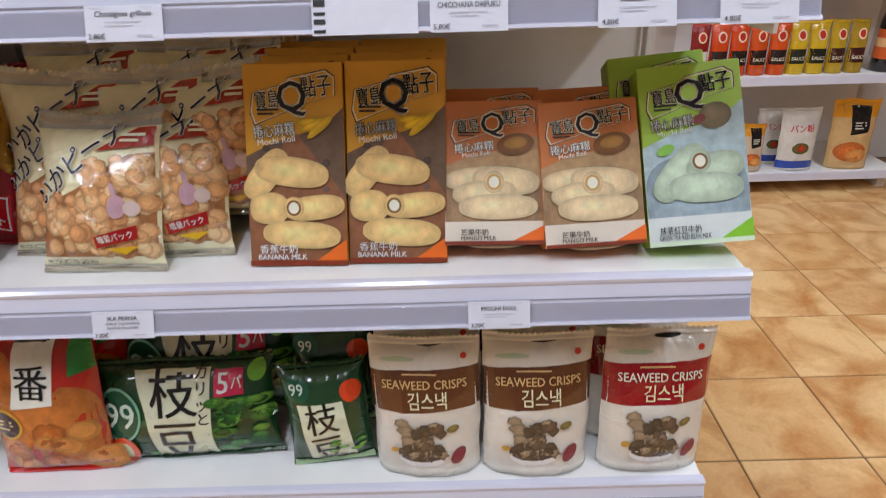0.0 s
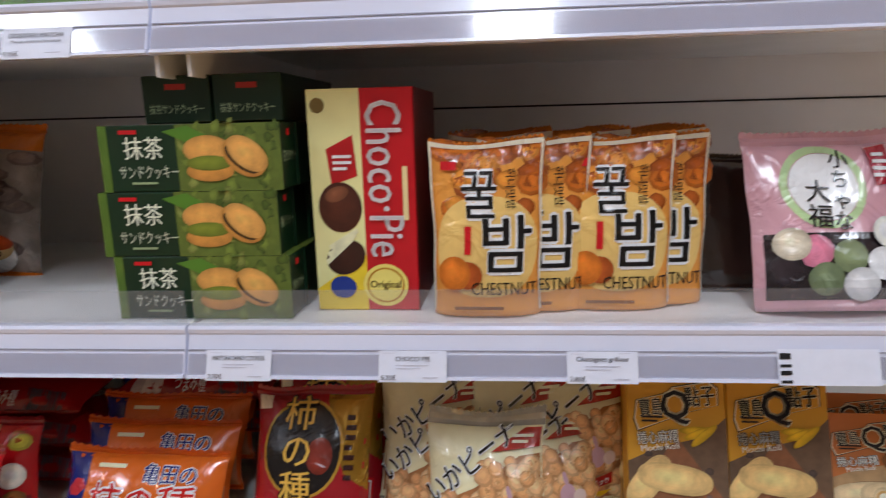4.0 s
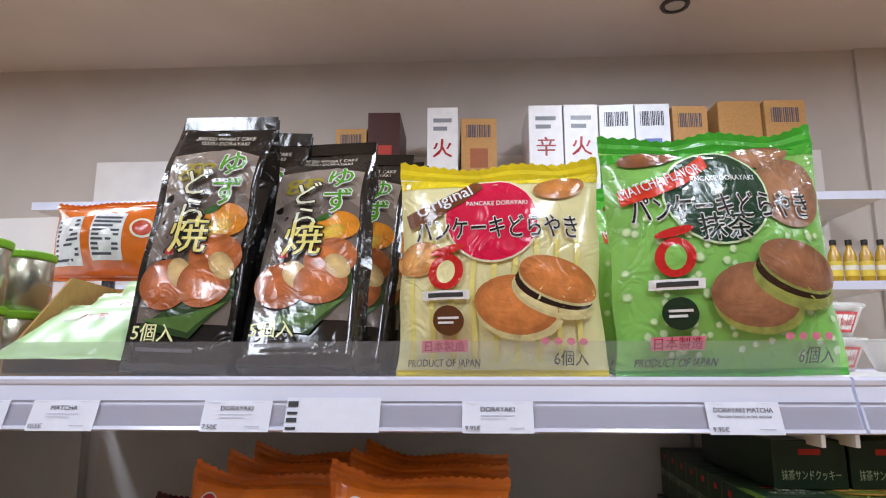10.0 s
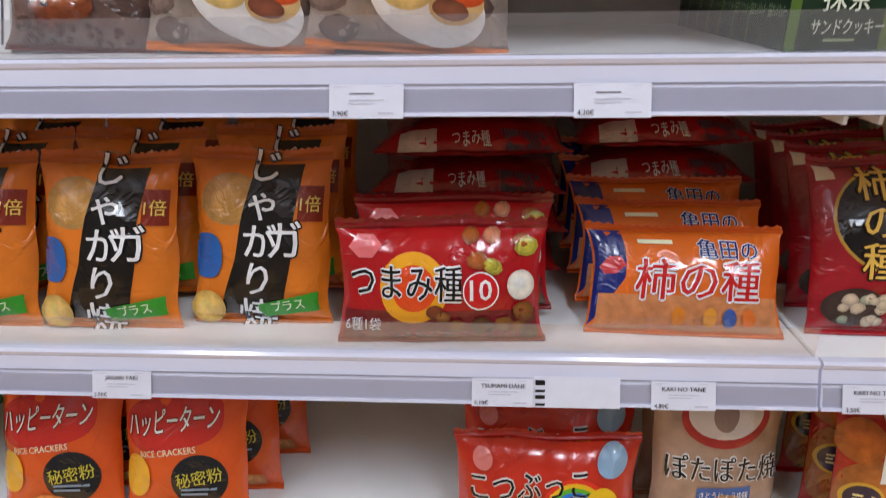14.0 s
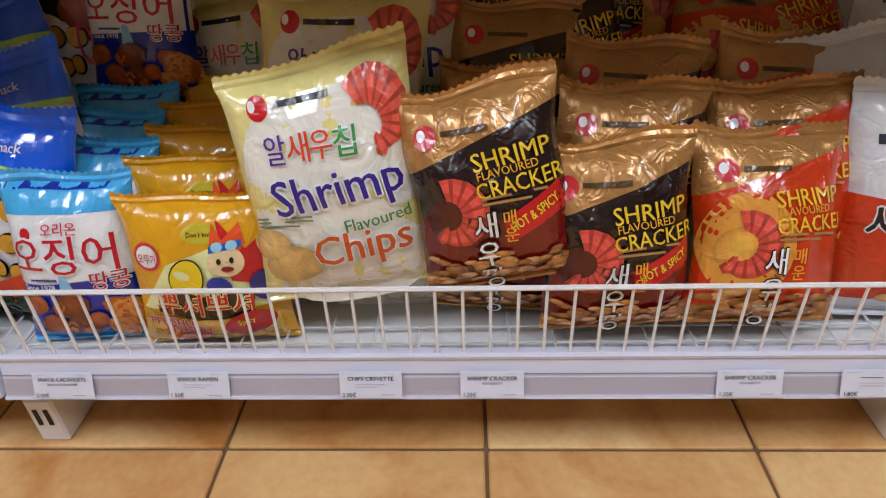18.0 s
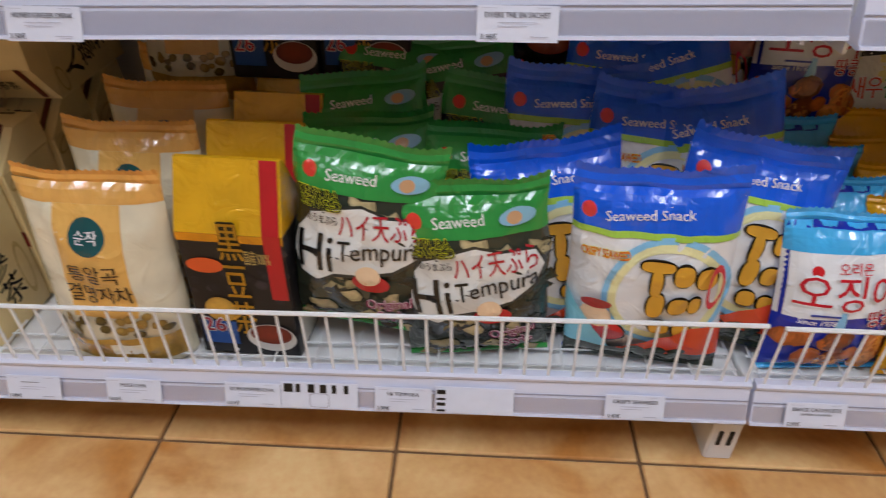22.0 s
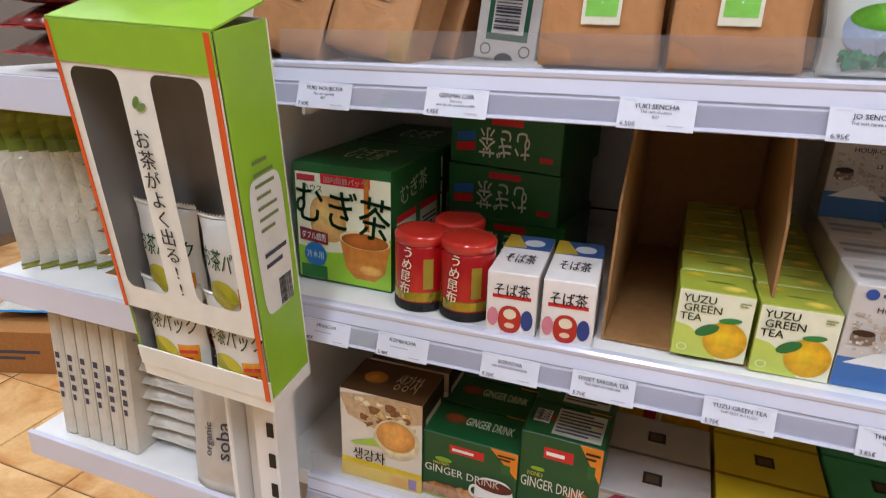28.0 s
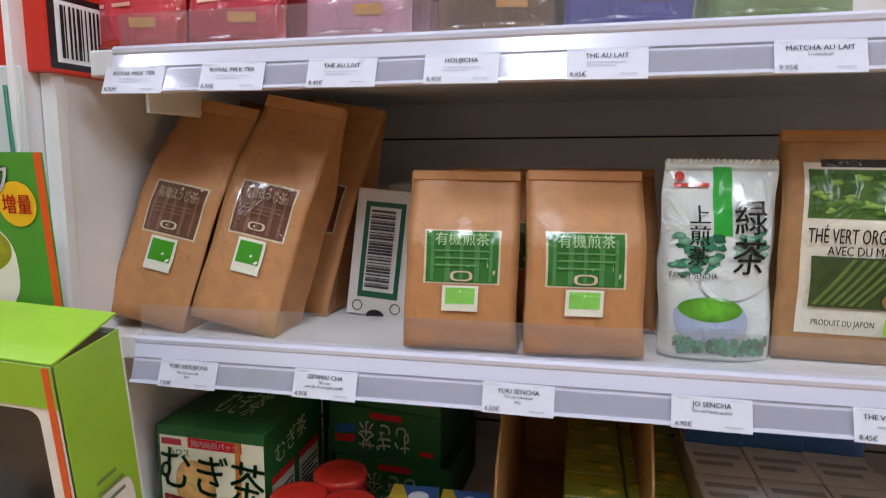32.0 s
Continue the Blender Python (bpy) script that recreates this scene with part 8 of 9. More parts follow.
for x, t, p in ((-2.945, "YUKI HOUJICHA", "7.50€"), (-2.785, "GENMAI CHA", "4.95€"), (-2.584, "YUKI SENCHA", "6.50€"), (-2.407, "JO SENCHA", "6.95€"), (-2.255, "THE VERT SENCHA", "8.45€")):
    price_label(x, 3, True, t, p, w=0.07, sub=1)
for x, t, p in ((-2.990, "ROYAL MILK TEA", "8.30€"), (-2.878, "ROYAL MILK TEA", "8.30€"), (-2.762, "THE AU LAIT", "8.45€"), (-2.645, "HOUJICHA", "8.45€"), (-2.515, "THE AU LAIT", "9.95€"), (-2.345, "MATCHA AU LAIT", "9.95€")):
    price_label(x, 4, True, t, p, w=0.07)
o = thing("discount_sticker", "round red discount sticker reading minus fifty", "sticker")
part("disc", ([(0.028 * math.cos(i * math.pi / 16), 0, 0.028 * math.sin(i * math.pi / 16)) for i in range(32)] + [(0.028 * math.cos(i * math.pi / 16), 0.0008, 0.028 * math.sin(i * math.pi / 16)) for i in range(32)],
             [tuple(range(32)), tuple(range(63, 31, -1))] + [(i, 32 + i, 32 + (i + 1) % 32, (i + 1) % 32) for i in range(32)]), ink("b82a34"), o)
fc = Face(o, 0.056, 0.056, lambda u, v, f=0.0: (u, -f, v - 0.028))
fc.disc(0.5, 0.5, 0.46, 0.46, WHITE, "ring", hole=0.93)
fc.text("-50", 0.46, 0.5, 0.34, WHITE, -8, 0.66, name="number")
fc.text("%", 0.78, 0.66, 0.16, WHITE, -8, 0.2, name="percent_sign")
o.matrix_basis = at(-0.880, -0.026, 0.838, -8)

# ===== far wall shelving =====
FSH = mk("dcd9d6", 0.45, 0, 0.05, 6, 0.02, 150, 0, "far_shelf")
FLEV = (0.10, 0.555, 0.98, 1.41, 1.85, 2.26)
for cx in (-3.0, -2.0, -1.0, 0.0, 1.35):
    o = thing("wall_shelving", "white wall shelving bay with stocked shelves", "shelving unit", "far wall shelving")
    part("back_panel", block(-0.495, 0.46, 0.02, 0.495, 0.475, 2.62 if cx < 1 else 1.7), BACK, o)
    for z in FLEV if cx < 1 else FLEV[:4]:
        sh = part("shelf", block(-0.497, 0.0, z - 0.03, 0.497, 0.458, z, 0.002), FSH, o)
        part("price_rail", block(-0.497, -0.008, z - 0.035, 0.497, -0.001, z + 0.004, 0.001), RAIL, sh)
    for sx in (-1, 1):
        part("foot", block(sx * 0.46 - 0.02, 0.05, 0.0, sx * 0.46 + 0.02, 0.4, 0.07, 0.002), FSH, o)
    o.matrix_basis = at(cx, 2.235, 0)
RND = random.Random(5)


def case(x, z, w, h, col, deco, label, d=0.36, y=2.26):
    o, fr, tp, rt, lf = carton("shipping_case", label, w, d, h, kraft(col) if col.startswith("b") or col.startswith("a") else card(col), category="carton", group="cases on the far shelf")
    for kind, c in deco:
        if kind == "bars":
            fr.lines(0.2, 0.12, 0.85, 0.26, 3, ink(c))
            fr.lines(0.2, 0.72, 0.8, 0.9, 2, ink(c))
        elif kind == "mid":
            fr.rect(0.25, 0.38, 0.75, 0.62, ink(c), "print")
        elif kind == "code":
            fr.code(0.15, 0.76, 0.85, 0.92, INKK, 14)
        else:
            fr.text(kind, 0.5, 0.55, 0.16, ink(c), 0, 0.7)
    put(o, x, y, z, 0, RND.uniform(-3, 3))


T6 = FLEV[5]
case(-1.95, T6, 0.15, 0.36, "b08a58", (("code", ""),), "brown cardboard shipping case on the far shelf")
case(-1.79, T6, 0.155, 0.44, "4a1f1c", (("mid", "a83a2a"),), "dark red shipping case on the far shelf")
case(-1.505, T6, 0.148, 0.46, "d8d4d2", (("bars", "8a8a90"), ("火", "c03a34")), "white shipping case with red print")
case(-1.33, T6, 0.17, 0.40, "b58c5a", (("mid", "9a5a30"), ("code", "")), "brown cardboard case with an orange print")
case(-1.01, T6, 0.162, 0.46, "d8d5d6", (("辛", "b03a3c"), ("bars", "6a6a70")), "white shipping case with red and black print")
case(-0.842, T6, 0.162, 0.46, "d6d3d4", (("火", "c0343a"), ("bars", "6a6a70")), "white shipping case with a red brush letter")
case(-0.674, T6, 0.162, 0.455, "d5d6da", (("mid", "6a7ab0"), ("code", "")), "white shipping case with blue print")
case(-0.506, T6, 0.162, 0.455, "d5d6da", (("mid", "6a7ab0"), ("code", "")), "white shipping case with blue print")
case(-0.33, T6, 0.165, 0.44, "b48c5c", (("mid", "9a4a34"), ("code", "")), "brown cardboard case with red print")
case(-0.10, T6, 0.20, 0.46, "ae8654", (("mid", "7a2f2a"),), "brown cardboard case with a dark red print")
case(0.11, T6, 0.19, 0.46, "b28a58", (("code", ""),), "plain brown cardboard shipping case")
case(-2.45, T6, 0.30, 0.30, "b08a58", (("code", ""),), "wide brown cardboard case on the far shelf")


def bottle(label, glass, cap, lab, r=0.030, h=0.205, band="d9d4c8"):
    o = thing("sauce_bottle", label, "bottle", "sauce bottles")
    smooth(part("glass_body", lathe([(r * 0.9, 0), (r, 0.006), (r, h * 0.60), (r * 0.85, h * 0.70), (r * 0.42, h * 0.82), (r * 0.40, h * 0.90)], 14), glass, o))
    part("cap", lathe([(r * 0.48, h * 0.88), (r * 0.50, h * 0.885), (r * 0.50, h), (r * 0.44, h * 1.005)], 14), cap, o)
    part("paper_label", lathe([(r * 1.01, h * 0.16), (r * 1.015, h * 0.165), (r * 1.015, h * 0.50), (r * 1.01, h * 0.505)], 14), lab, o)
    part("label_band", lathe([(r * 1.02, h * 0.30), (r * 1.025, h * 0.305), (r * 1.025, h * 0.40), (r * 1.02, h * 0.405)], 14), ink(band), o)
    return o


GLD = mk("241512", 0.12, 0, 0.1, 20, 0, 50, 0.5, "dark_glass")
GLG = mk("6a7a4a", 0.15, 0, 0.1, 20, 0, 50, 0.5, "green_glass")
GLO = mk("b8542a", 0.15, 0, 0.1, 20, 0, 50, 0.5, "orange_sauce")
b1 = bottle("dark soy sauce bottle with a pale green label", GLD, ink("3a2a20"), ink("6a9a6a"), 0.030, 0.21)
b2 = bottle("dark sauce bottle with an orange cap and pale label", GLD, ink("d8542a"), ink("cfd0c4"), 0.030, 0.215, "6a9a5a")
b3 = bottle("large dark soy bottle with a red cap", GLD, ink("c8442a"), ink("c9a070"), 0.045, 0.26)
b4 = bottle("olive green bottle with a lime cap", GLG, ink("8ab83a"), ink("d0d4b0"), 0.030, 0.21)
b5 = bottle("yellow sauce bottle with a dark cap", mk("b8962a", 0.2, 0, 0.1, 20, 0, 50, 0.5, "yellow_sauce"), ink("2a2420"), ink("d8c050"), 0.028, 0.20)
b6 = bottle("small brown jar with a pale label", GLD, ink("2a2018"), ink("b8a890"), 0.035, 0.13)
for i in range(3):
    put(b1, -1.045 + 0.075 * i, 2.29, FLEV[4])
    put(b2, -0.81 + 0.075 * i, 2.29, FLEV[4])
for i in range(2):
    put(b3, -0.42 + 0.10 * i, 2.30, FLEV[4])
    put(b3, -0.30 + 0.10 * i, 2.42, FLEV[4])
for i in range(6):
    put(b4 if i % 2 else b1, -0.20 + 0.075 * i, 2.29, FLEV[4])
    put(b5, 0.28 + 0.07 * i, 2.30, FLEV[4])
    put(b1, -1.9 + 0.09 * i, 2.30, FLEV[4])
for i in range(18):
    put((b6, b5, b1, b6)[i % 4], -1.9 + 0.125 * i, 2.30, FLEV[3])
# sauces and flours seen past the end of the gondola
for i, (c, cap, lab) in enumerate((("8a1f1c", "b82a24", "d8d4c8"), ("c8501f", "d8642a", "3a2420"), ("c8501f", "c8501f", "2a1c18"), ("c9581f", "d86a2a", "2f1f1a"), ("c9581f", "d86a2a", "2f1f1a"), ("c8a82a", "d8b82a", "2a2a18"), ("c8a82a", "d8b82a", "2a2a18"), ("b89a2a", "c8a82a", "4a2418"), ("a88a2a", "b89a2a", "4a1c18"))):
    o, f = bag("sauce_pack", "squeeze pack of cooking sauce on the far shelf", 0.085, 0.225, 0.06, film(c), (0.05, 0.03), 140 + i, True, film(cap), "sauce pack", "sauce packs")
    f.rect(0.04, 0.20, 0.96, 0.48, ink(lab), "label")
    f.text("SAUCE", 0.5, 0.30, 0.07, ink("e0d8c0"), 0, 0.7)
    f.disc(0.55, 0.74, 0.24, 0.28, ink("e0c8a8"), "emblem")
    f.disc(0.55, 0.74, 0.16, 0.20, ink("b83a2a"), "emblem")
    put(o, 0.83 + 0.088 * i, 2.31, FLEV[1], 3, RND.uniform(-6, 6))
put(bottle("tall dark bottle with an orange label", GLD, DARK, ink("c8642a"), 0.055, 0.36, "d8b080"), 1.68, 2.32, FLEV[1])
for x, w, h, c, top, lab in ((1.02, 0.13, 0.21, "c8a890", "d8982a", "orange topped bag of breadcrumbs"), (1.15, 0.13, 0.22, "c9b49c", "d8982a", "orange topped bag of breadcrumbs"), (1.30, 0.16, 0.26, "d6d2cc", "d6d2cc", "white bag of flour with a blue foot"), (1.37, 0.19, 0.29, "d2ccc4", "cfcac4", "white bag of flour with a blue foot"), (1.62, 0.21, 0.32, "c9a878", "d89a1f", "large orange topped bag of crumbs")):
    o, f = bag("flour_bag", lab, w, h, 0.09, film(c), (0.05, 0.03), int(x * 50), True, film(top), "flour bag", "flour bags")
    if "flour" in lab:
        f.rect(0.0, 0.03, 1.0, 0.16, ink("2a52a8"), "blue_foot")
        f.text("パン粉", 0.5, 0.68, 0.10, REDI, 0, 0.7)
        f.disc(0.5, 0.36, 0.22, 0.14, food("6a6a3a"))
        f.disc(0.52, 0.36, 0.12, 0.09, food("a8442a"))
    else:
        f.rect(0.0, 0.76, 1.0, 0.95, film(top), "top_band")
        f.poly(((0.36, 0.92), (0.80, 0.92), (0.80, 0.54), (0.40, 0.50)), ink("231c1a"), "label")
        f.lines(0.46, 0.58, 0.72, 0.70, 3, ink("c8c0b0"))
        f.disc(0.45, 0.26, 0.36, 0.22, food("c8743a"))
        f.disc(0.6, 0.20, 0.24, 0.16, food("d89a58"))
    put(o, x, 2.31 if x != 1.30 else 2.42, FLEV[0], 4, RND.uniform(-6, 6))

# ===== goods on the back side of the gondola =====
o = thing("gondola_back_shelf", "white top shelf on the back of the gondola", "shelf")
part("board", block(-1.5, 0.0, 1.45, 1.5, 0.46, 1.476, 0.002), SHELF, o)
part("price_rail", block(-1.5, 0.461, 1.43, 1.5, 0.468, 1.48), RAIL, o)
part("back_panel", block(-1.5, 0.0, 0.0, 1.5, 0.02, 1.449), SHELF, o)
part("base_deck", block(-1.5, 0.021, 0.05, 1.5, 0.46, 0.13, 0.002), SHELF, o)
for sx in (-1.495, -0.5, 0.5, 1.485):
    part("side_plate", block(sx, 0.021, 0.13, sx + 0.01, 0.455, 1.449), SHELF, o)
o.matrix_basis = at(-1.5, 0.495, 0)
cup = thing("noodle_tub", "tall red paper tub of noodles with a rolled rim", "noodle tub", "red noodle tubs")
smooth(part("tub", lathe([(0.040, 0), (0.042, 0.003), (0.050, 0.112), (0.050, 0.114)], 22), mk("a8181c", 0.3, 0, 0.08, 20, 0, 50, 0.3, "tub_paper"), cup))
part("rim", lathe([(0.051, 0.112), (0.0535, 0.114), (0.0535, 0.118), (0.050, 0.120)], 22), ink("c83a34"), cup)
for x, y in ((-0.955, 0.56), (-0.83, 0.58), (-0.95, 0.68), (-1.06, 0.60)):
    put(cup, x, y, Z5)
for x, y in ((-0.945, 0.565), (-0.945, 0.685)):
    c2 = put(cup, x, y, Z5 + 0.243)
    c2.matrix_basis = at(x, y, Z5 + 0.241, 180)
bowl = thing("noodle_bowl", "white instant noodle bowl with a red label", "noodle bowl", "noodle bowls")
smooth(part("bowl", lathe([(0.055, 0), (0.058, 0.003), (0.078, 0.052), (0.080, 0.054)], 24), mk("dcd6d0", 0.4, 0, 0.04, 20, 0, 50, 0.1, "bowl_foam"), bowl))
part("lid", lathe([(0.082, 0.052), (0.083, 0.054), (0.082, 0.058), (0.060, 0.0585)], 24), ink("d0cdc8"), bowl)
fc = Face(bowl, 0.12, 0.05, lambda u, v, q=0.0: ((0.060 + 0.42 * v + q) * math.sin(u / 0.07), -(0.060 + 0.42 * v + q) * math.cos(u / 0.07), v), 0.01)
fc.rect(0.35, 0.15, 0.85, 0.85, ink("c83a3c"), "label")
fc.rect(0.40, 0.25, 0.80, 0.75, ink("e0dad4"), "label")
fc.text("Bowl Noodle", 0.60, 0.5, 0.3, ink("c83a3c"), 4, 0.36)
for x, y in ((-0.735, 0.575), (-0.73, 0.58), (-0.55, 0.60), (-1.55, 0.6)):
    put(bowl, x, y, Z5 + (0.060 if x == -0.73 else 0))
can = thing("noodle_cup", "orange and yellow instant noodle cup", "noodle cup", "orange noodle cups")
smooth(part("cup", lathe([(0.040, 0), (0.042, 0.003), (0.048, 0.10), (0.048, 0.102)], 22), food("c8702a"), can))
part("lid", lathe([(0.049, 0.100), (0.0505, 0.102), (0.0495, 0.106), (0.04, 0.1065)], 22), ink("b89038"), can)
part("brand_band", lathe([(0.0468, 0.066), (0.0475, 0.067), (0.0490, 0.088), (0.0485, 0.089)], 22), ink("d8a83a"), can)
for k in range(3):
    for x in (-1.115, -1.22):
        put(can, x, 0.56, Z5 + 0.108 * k)
o, fr, tp, rt, lf = carton("cardboard_case", "brown cardboard case on the back shelf", 0.30, 0.25, 0.26, kraft("a98a60"), category="carton")
put(o, -2.62, 0.58, Z5, 0, 8)
jar = thing("dark_jar", "small dark purple lidded jar", "jar", "dark jars")
smooth(part("jar_body", lathe([(0.028, 0), (0.030, 0.003), (0.030, 0.055), (0.027, 0.060)], 16), mk("2a1f2a", 0.2, 0, 0.1, 20, 0, 50, 0.4, "jar_glass"), jar))
part("lid", lathe([(0.0285, 0.060), (0.029, 0.061), (0.029, 0.074), (0.027, 0.075)], 16), ink("4a2a48"), jar)
for i in range(4):
    for k in range(3):
        put(jar, -2.30 + 0.065 * i, 0.60, Z5 + 0.076 * k)

# ===== low end bay beyond the post =====
EZ = (0.14, 0.505, 0.805, 1.11, 1.43)
o = thing("gondola_bay", "narrow white shelf bay of noodles beside the tea shelves", "shelving unit", "snack gondola")
part("back_panel", block(-0.24, 0.40, 0.02, 0.205, 0.42, 1.75), BACK, o)
part("side_panel", block(0.207, -0.02, 0.0, 0.215, 0.43, 1.75, 0.002), SHELF, o)
part("kick_plate", block(-0.24, -0.015, 0.02, 0.205, -0.004, 0.105, 0.002), SHELF, o)
for z in EZ:
    sh = part("shelf", block(-0.24, 0.0, z - 0.03, 0.205, 0.398, z, 0.002), SHELF, o)
    part("price_rail", block(-0.242, -0.010, z - 0.045, 0.205, -0.001, z + 0.002, 0.001), RAIL, sh)
o.matrix_basis = at(-3.30, -0.045, 0)
o, f = bag("soba_bag", "pale grey paper bag of organic soba noodles", 0.15, 0.24, 0.07, mk("cbc6bd", 0.5, 0, 0.06, 20, 0.3, 30, 0, "paper_film"), (0.0, 0.0), 161, True, None, "noodle pack")
f.text("organic", 0.30, 0.36, 0.055, INKK, 90, 0.9)
f.text("soba", 0.46, 0.36, 0.10, INKK, 90, 0.9)
f.lines(0.60, 0.10, 0.66, 0.6, 1, INKK)
f.lines(0.72, 0.10, 0.76, 0.6, 1, INKK)
put(o, -3.13, -0.01, EZ[1], 6, 10)
stick = thing("noodle_bundle", "white paper wrapped bundle of noodles", "noodle pack", "noodle bundles")
part("wrap", block(-0.012, 0, 0, 0.012, 0.05, 0.23, 0.004), mk("cfc9bd", 0.55, 0, 0.06, 30, 0.15, 60, 0, "wrap_paper"), stick)
fc = Face(stick, 0.024, 0.23, lambda u, v, q=0.0: (u, -q, v))
fc.lines(0.3, 0.3, 0.7, 0.7, 5, INKK, 0.6)
for i in range(6):
    for k in range(3):
        put(stick, -3.47 + 0.028 * i, -0.03 + 0.06 * k, EZ[1], 3)
o, f = bag("noodle_pack", "white pack of dried noodles lying flat", 0.20, 0.10, 0.028, film("cfcac0"), (0.04, 0.04), 163, False, None, "noodle pack", "flat noodle packs")
for k in range(8):
    put(o, -3.25, 0.0, EZ[1] + 0.02 + 0.026 * k, 80, 3 * (k % 2))
o, f = bag("noodle_bag", "clear bag of noodles with an olive header", 0.13, 0.24, 0.03, mk("cdc9bb", 0.14, 0.1, 0.25, 24, 1.0, 26, 0.6, "clear_film", 1.8), (0.12, 0.04), 165, False, film("8a8a2a"), "noodle pack", "clear noodle bags")
f.rect(0.0, 0.78, 1.0, 0.88, film("7a8a2a"), "header")
for k in range(5):
    put(o, -3.47 + 0.026 * k, 0.03 + 0.012 * k, EZ[2] + 0.004, 5, 62, -3)
o, f = bag("instant_noodle_pack", "green and orange pack of instant noodles lying flat", 0.15, 0.12, 0.034, film("5a6a2a"), (0.05, 0.05), 167, False, film("8a5a2a"), "noodle pack", "green noodle packs")
f.blobs(0.1, 0.1, 0.9, 0.9, 20, 0.09, [food("3f7a2a"), food("b87a4a"), food("c9c090")], 6)
for k in range(7):
    put(o, -3.255, -0.02, EZ[2] + 0.022 + 0.033 * k, 74, 4 * (k % 2))
o, f = bag("bean_pack", "dark red pack of dried beans lying flat", 0.20, 0.14, 0.04, mk("7a2a24", 0.25, 0, 0.4, 30, 0.4, 40, 0.4, "clear_film"), (0.05, 0.05), 169, False, film("a82a24"), "bean pack", "red bean packs")
f.rect(0.1, 0.3, 0.9, 0.7, ink("b03028"), "label")
for k in range(5):
    put(o, -3.38, 0.0, EZ[3] + 0.025 + 0.036 * k, 78, 5 * (k % 2))
    put(o, -3.18, 0.01, EZ[3] + 0.025 + 0.036 * k, 78, -3 * (k % 2))
o, fr, tp, rt, lf = carton("red_carton", "bright red carton with a barcode side panel", 0.26, 0.28, 0.22, card("c8381f"), category="carton")
fr.lines(0.05, 0.06, 0.6, 0.10, 1, ink("5a1a14"))
rt.rect(0.02, 0.02, 0.30, 0.36, BLACK, "frame")
rt.rect(0.05, 0.05, 0.27, 0.33, WHITE, "panel")
rt.code(0.07, 0.07, 0.25, 0.31, BLACK, 10)
put(o, -3.19, -0.035, EZ[4], 0, -6)

# hanging display carton of tea filter bags
o = thing("tea_filter_display", "green and white display carton of paper tea filters with oval windows", "display carton")
GREEN, PALE = card("98bf3e"), card("e4e4dc")
W, D, H = 0.192, 0.075, 0.425
part("right_side", block(W / 2 - 0.002, 0.002, 0.02, W / 2, D, H, 0.0005), GREEN, o)
part("left_side", block(-W / 2, 0.002, 0.02, -W / 2 + 0.002, D, H, 0.0005), GREEN, o)
part("back", block(-W / 2, D, 0.0, W / 2, D + 0.002, H), PALE, o)
part("lid", ([(-W / 2, 0.0, H), (W / 2, 0.0, H), (W / 2, D, H + 0.014), (-W / 2, D, H + 0.014), (-W / 2, 0.0, H + 0.002), (W / 2, 0.0, H + 0.002), (W / 2, D, H + 0.016), (-W / 2, D, H + 0.016)],
             [(3, 2, 1, 0), (4, 5, 6, 7), (0, 1, 5, 4), (1, 2, 6, 5), (2, 3, 7, 6), (3, 0, 4, 7)]), GREEN, o)
LINER = card("8d8a88")
part("inner_liner", block(W / 2 - 0.004, 0.003, 0.02, W / 2 - 0.0025, D - 0.002, H - 0.003), LINER, o, "grey inner board")
part("inner_liner", block(-W / 2 + 0.0025, 0.003, 0.02, -W / 2 + 0.004, D - 0.002, H - 0.003), LINER, o, "grey inner board")
part("inner_liner", block(-W / 2 + 0.0045, D - 0.0035, 0.02, W / 2 - 0.0045, D - 0.002, H - 0.003), LINER, o, "grey inner board")
part("bottom_tray", block(-W / 2, 0.0, 0.0, W / 2, D, 0.018, 0.001), PALE, o)
part("tray_lip", block(-W / 2, -0.001, 0.018, W / 2, 0.001, 0.045), PALE, o)


def windowed(x0, x1, z0, z1, holes):
    """Front panel with round-cornered windows cut through it: an upright bar beside each window, caps above and below."""
    vs, fs = [], []

    def quad(a, b, c, d):
        k = len(vs)
        vs.extend([(a, -0.001, c), (b, -0.001, c), (b, -0.001, d), (a, -0.001, d)])
        fs.append((k, k + 1, k + 2, k + 3))

    xs = [x0] + [v for h in holes for v in h[:2]] + [x1]
    for a, b in zip(xs[0::2], xs[1::2]):
        quad(a, b, z0, z1)
    for a, b, c, d in holes:
        quad(a, b, z0, c)
        quad(a, b, d, z1)
        r = 0.011
        for px, pz, sx, sz in ((a, c, 1, 1), (b, c, -1, 1), (a, d, 1, -1), (b, d, -1, -1)):
            k = len(vs)
            vs.append((px, -0.001, pz))
            vs.extend([(px + sx * r * (1 - math.cos(t * math.pi / 8)), -0.001, pz + sz * r * (1 - math.sin(t * math.pi / 8))) for t in range(5)])
            fs.extend([(k, k + 1 + t, k + 2 + t) for t in range(4)])
    return vs, fs


part("front_panel", windowed(-W / 2, W / 2, 0.105, H, ((-0.082, -0.022, 0.135, H - 0.042), (0.016, 0.076, 0.135, H - 0.042))), PALE, o, "front panel with two tall windows")
part("front_top_band", block(-W / 2, -0.0022, H - 0.038, W / 2, -0.0015, H), GREEN, o)
part("orange_edge", block(W / 2 - 0.008, -0.0028, 0.018, W / 2 - 0.002, -0.0016, H - 0.001), ink("d8642a"), o)
part("orange_edge", block(-W / 2 + 0.001, -0.0028, 0.105, -W / 2 + 0.005, -0.0016, H - 0.001), ink("d8642a"), o)
fc = Face(o, W, H, lambda u, v, q=0.0: (u, -0.0016 - q, v))
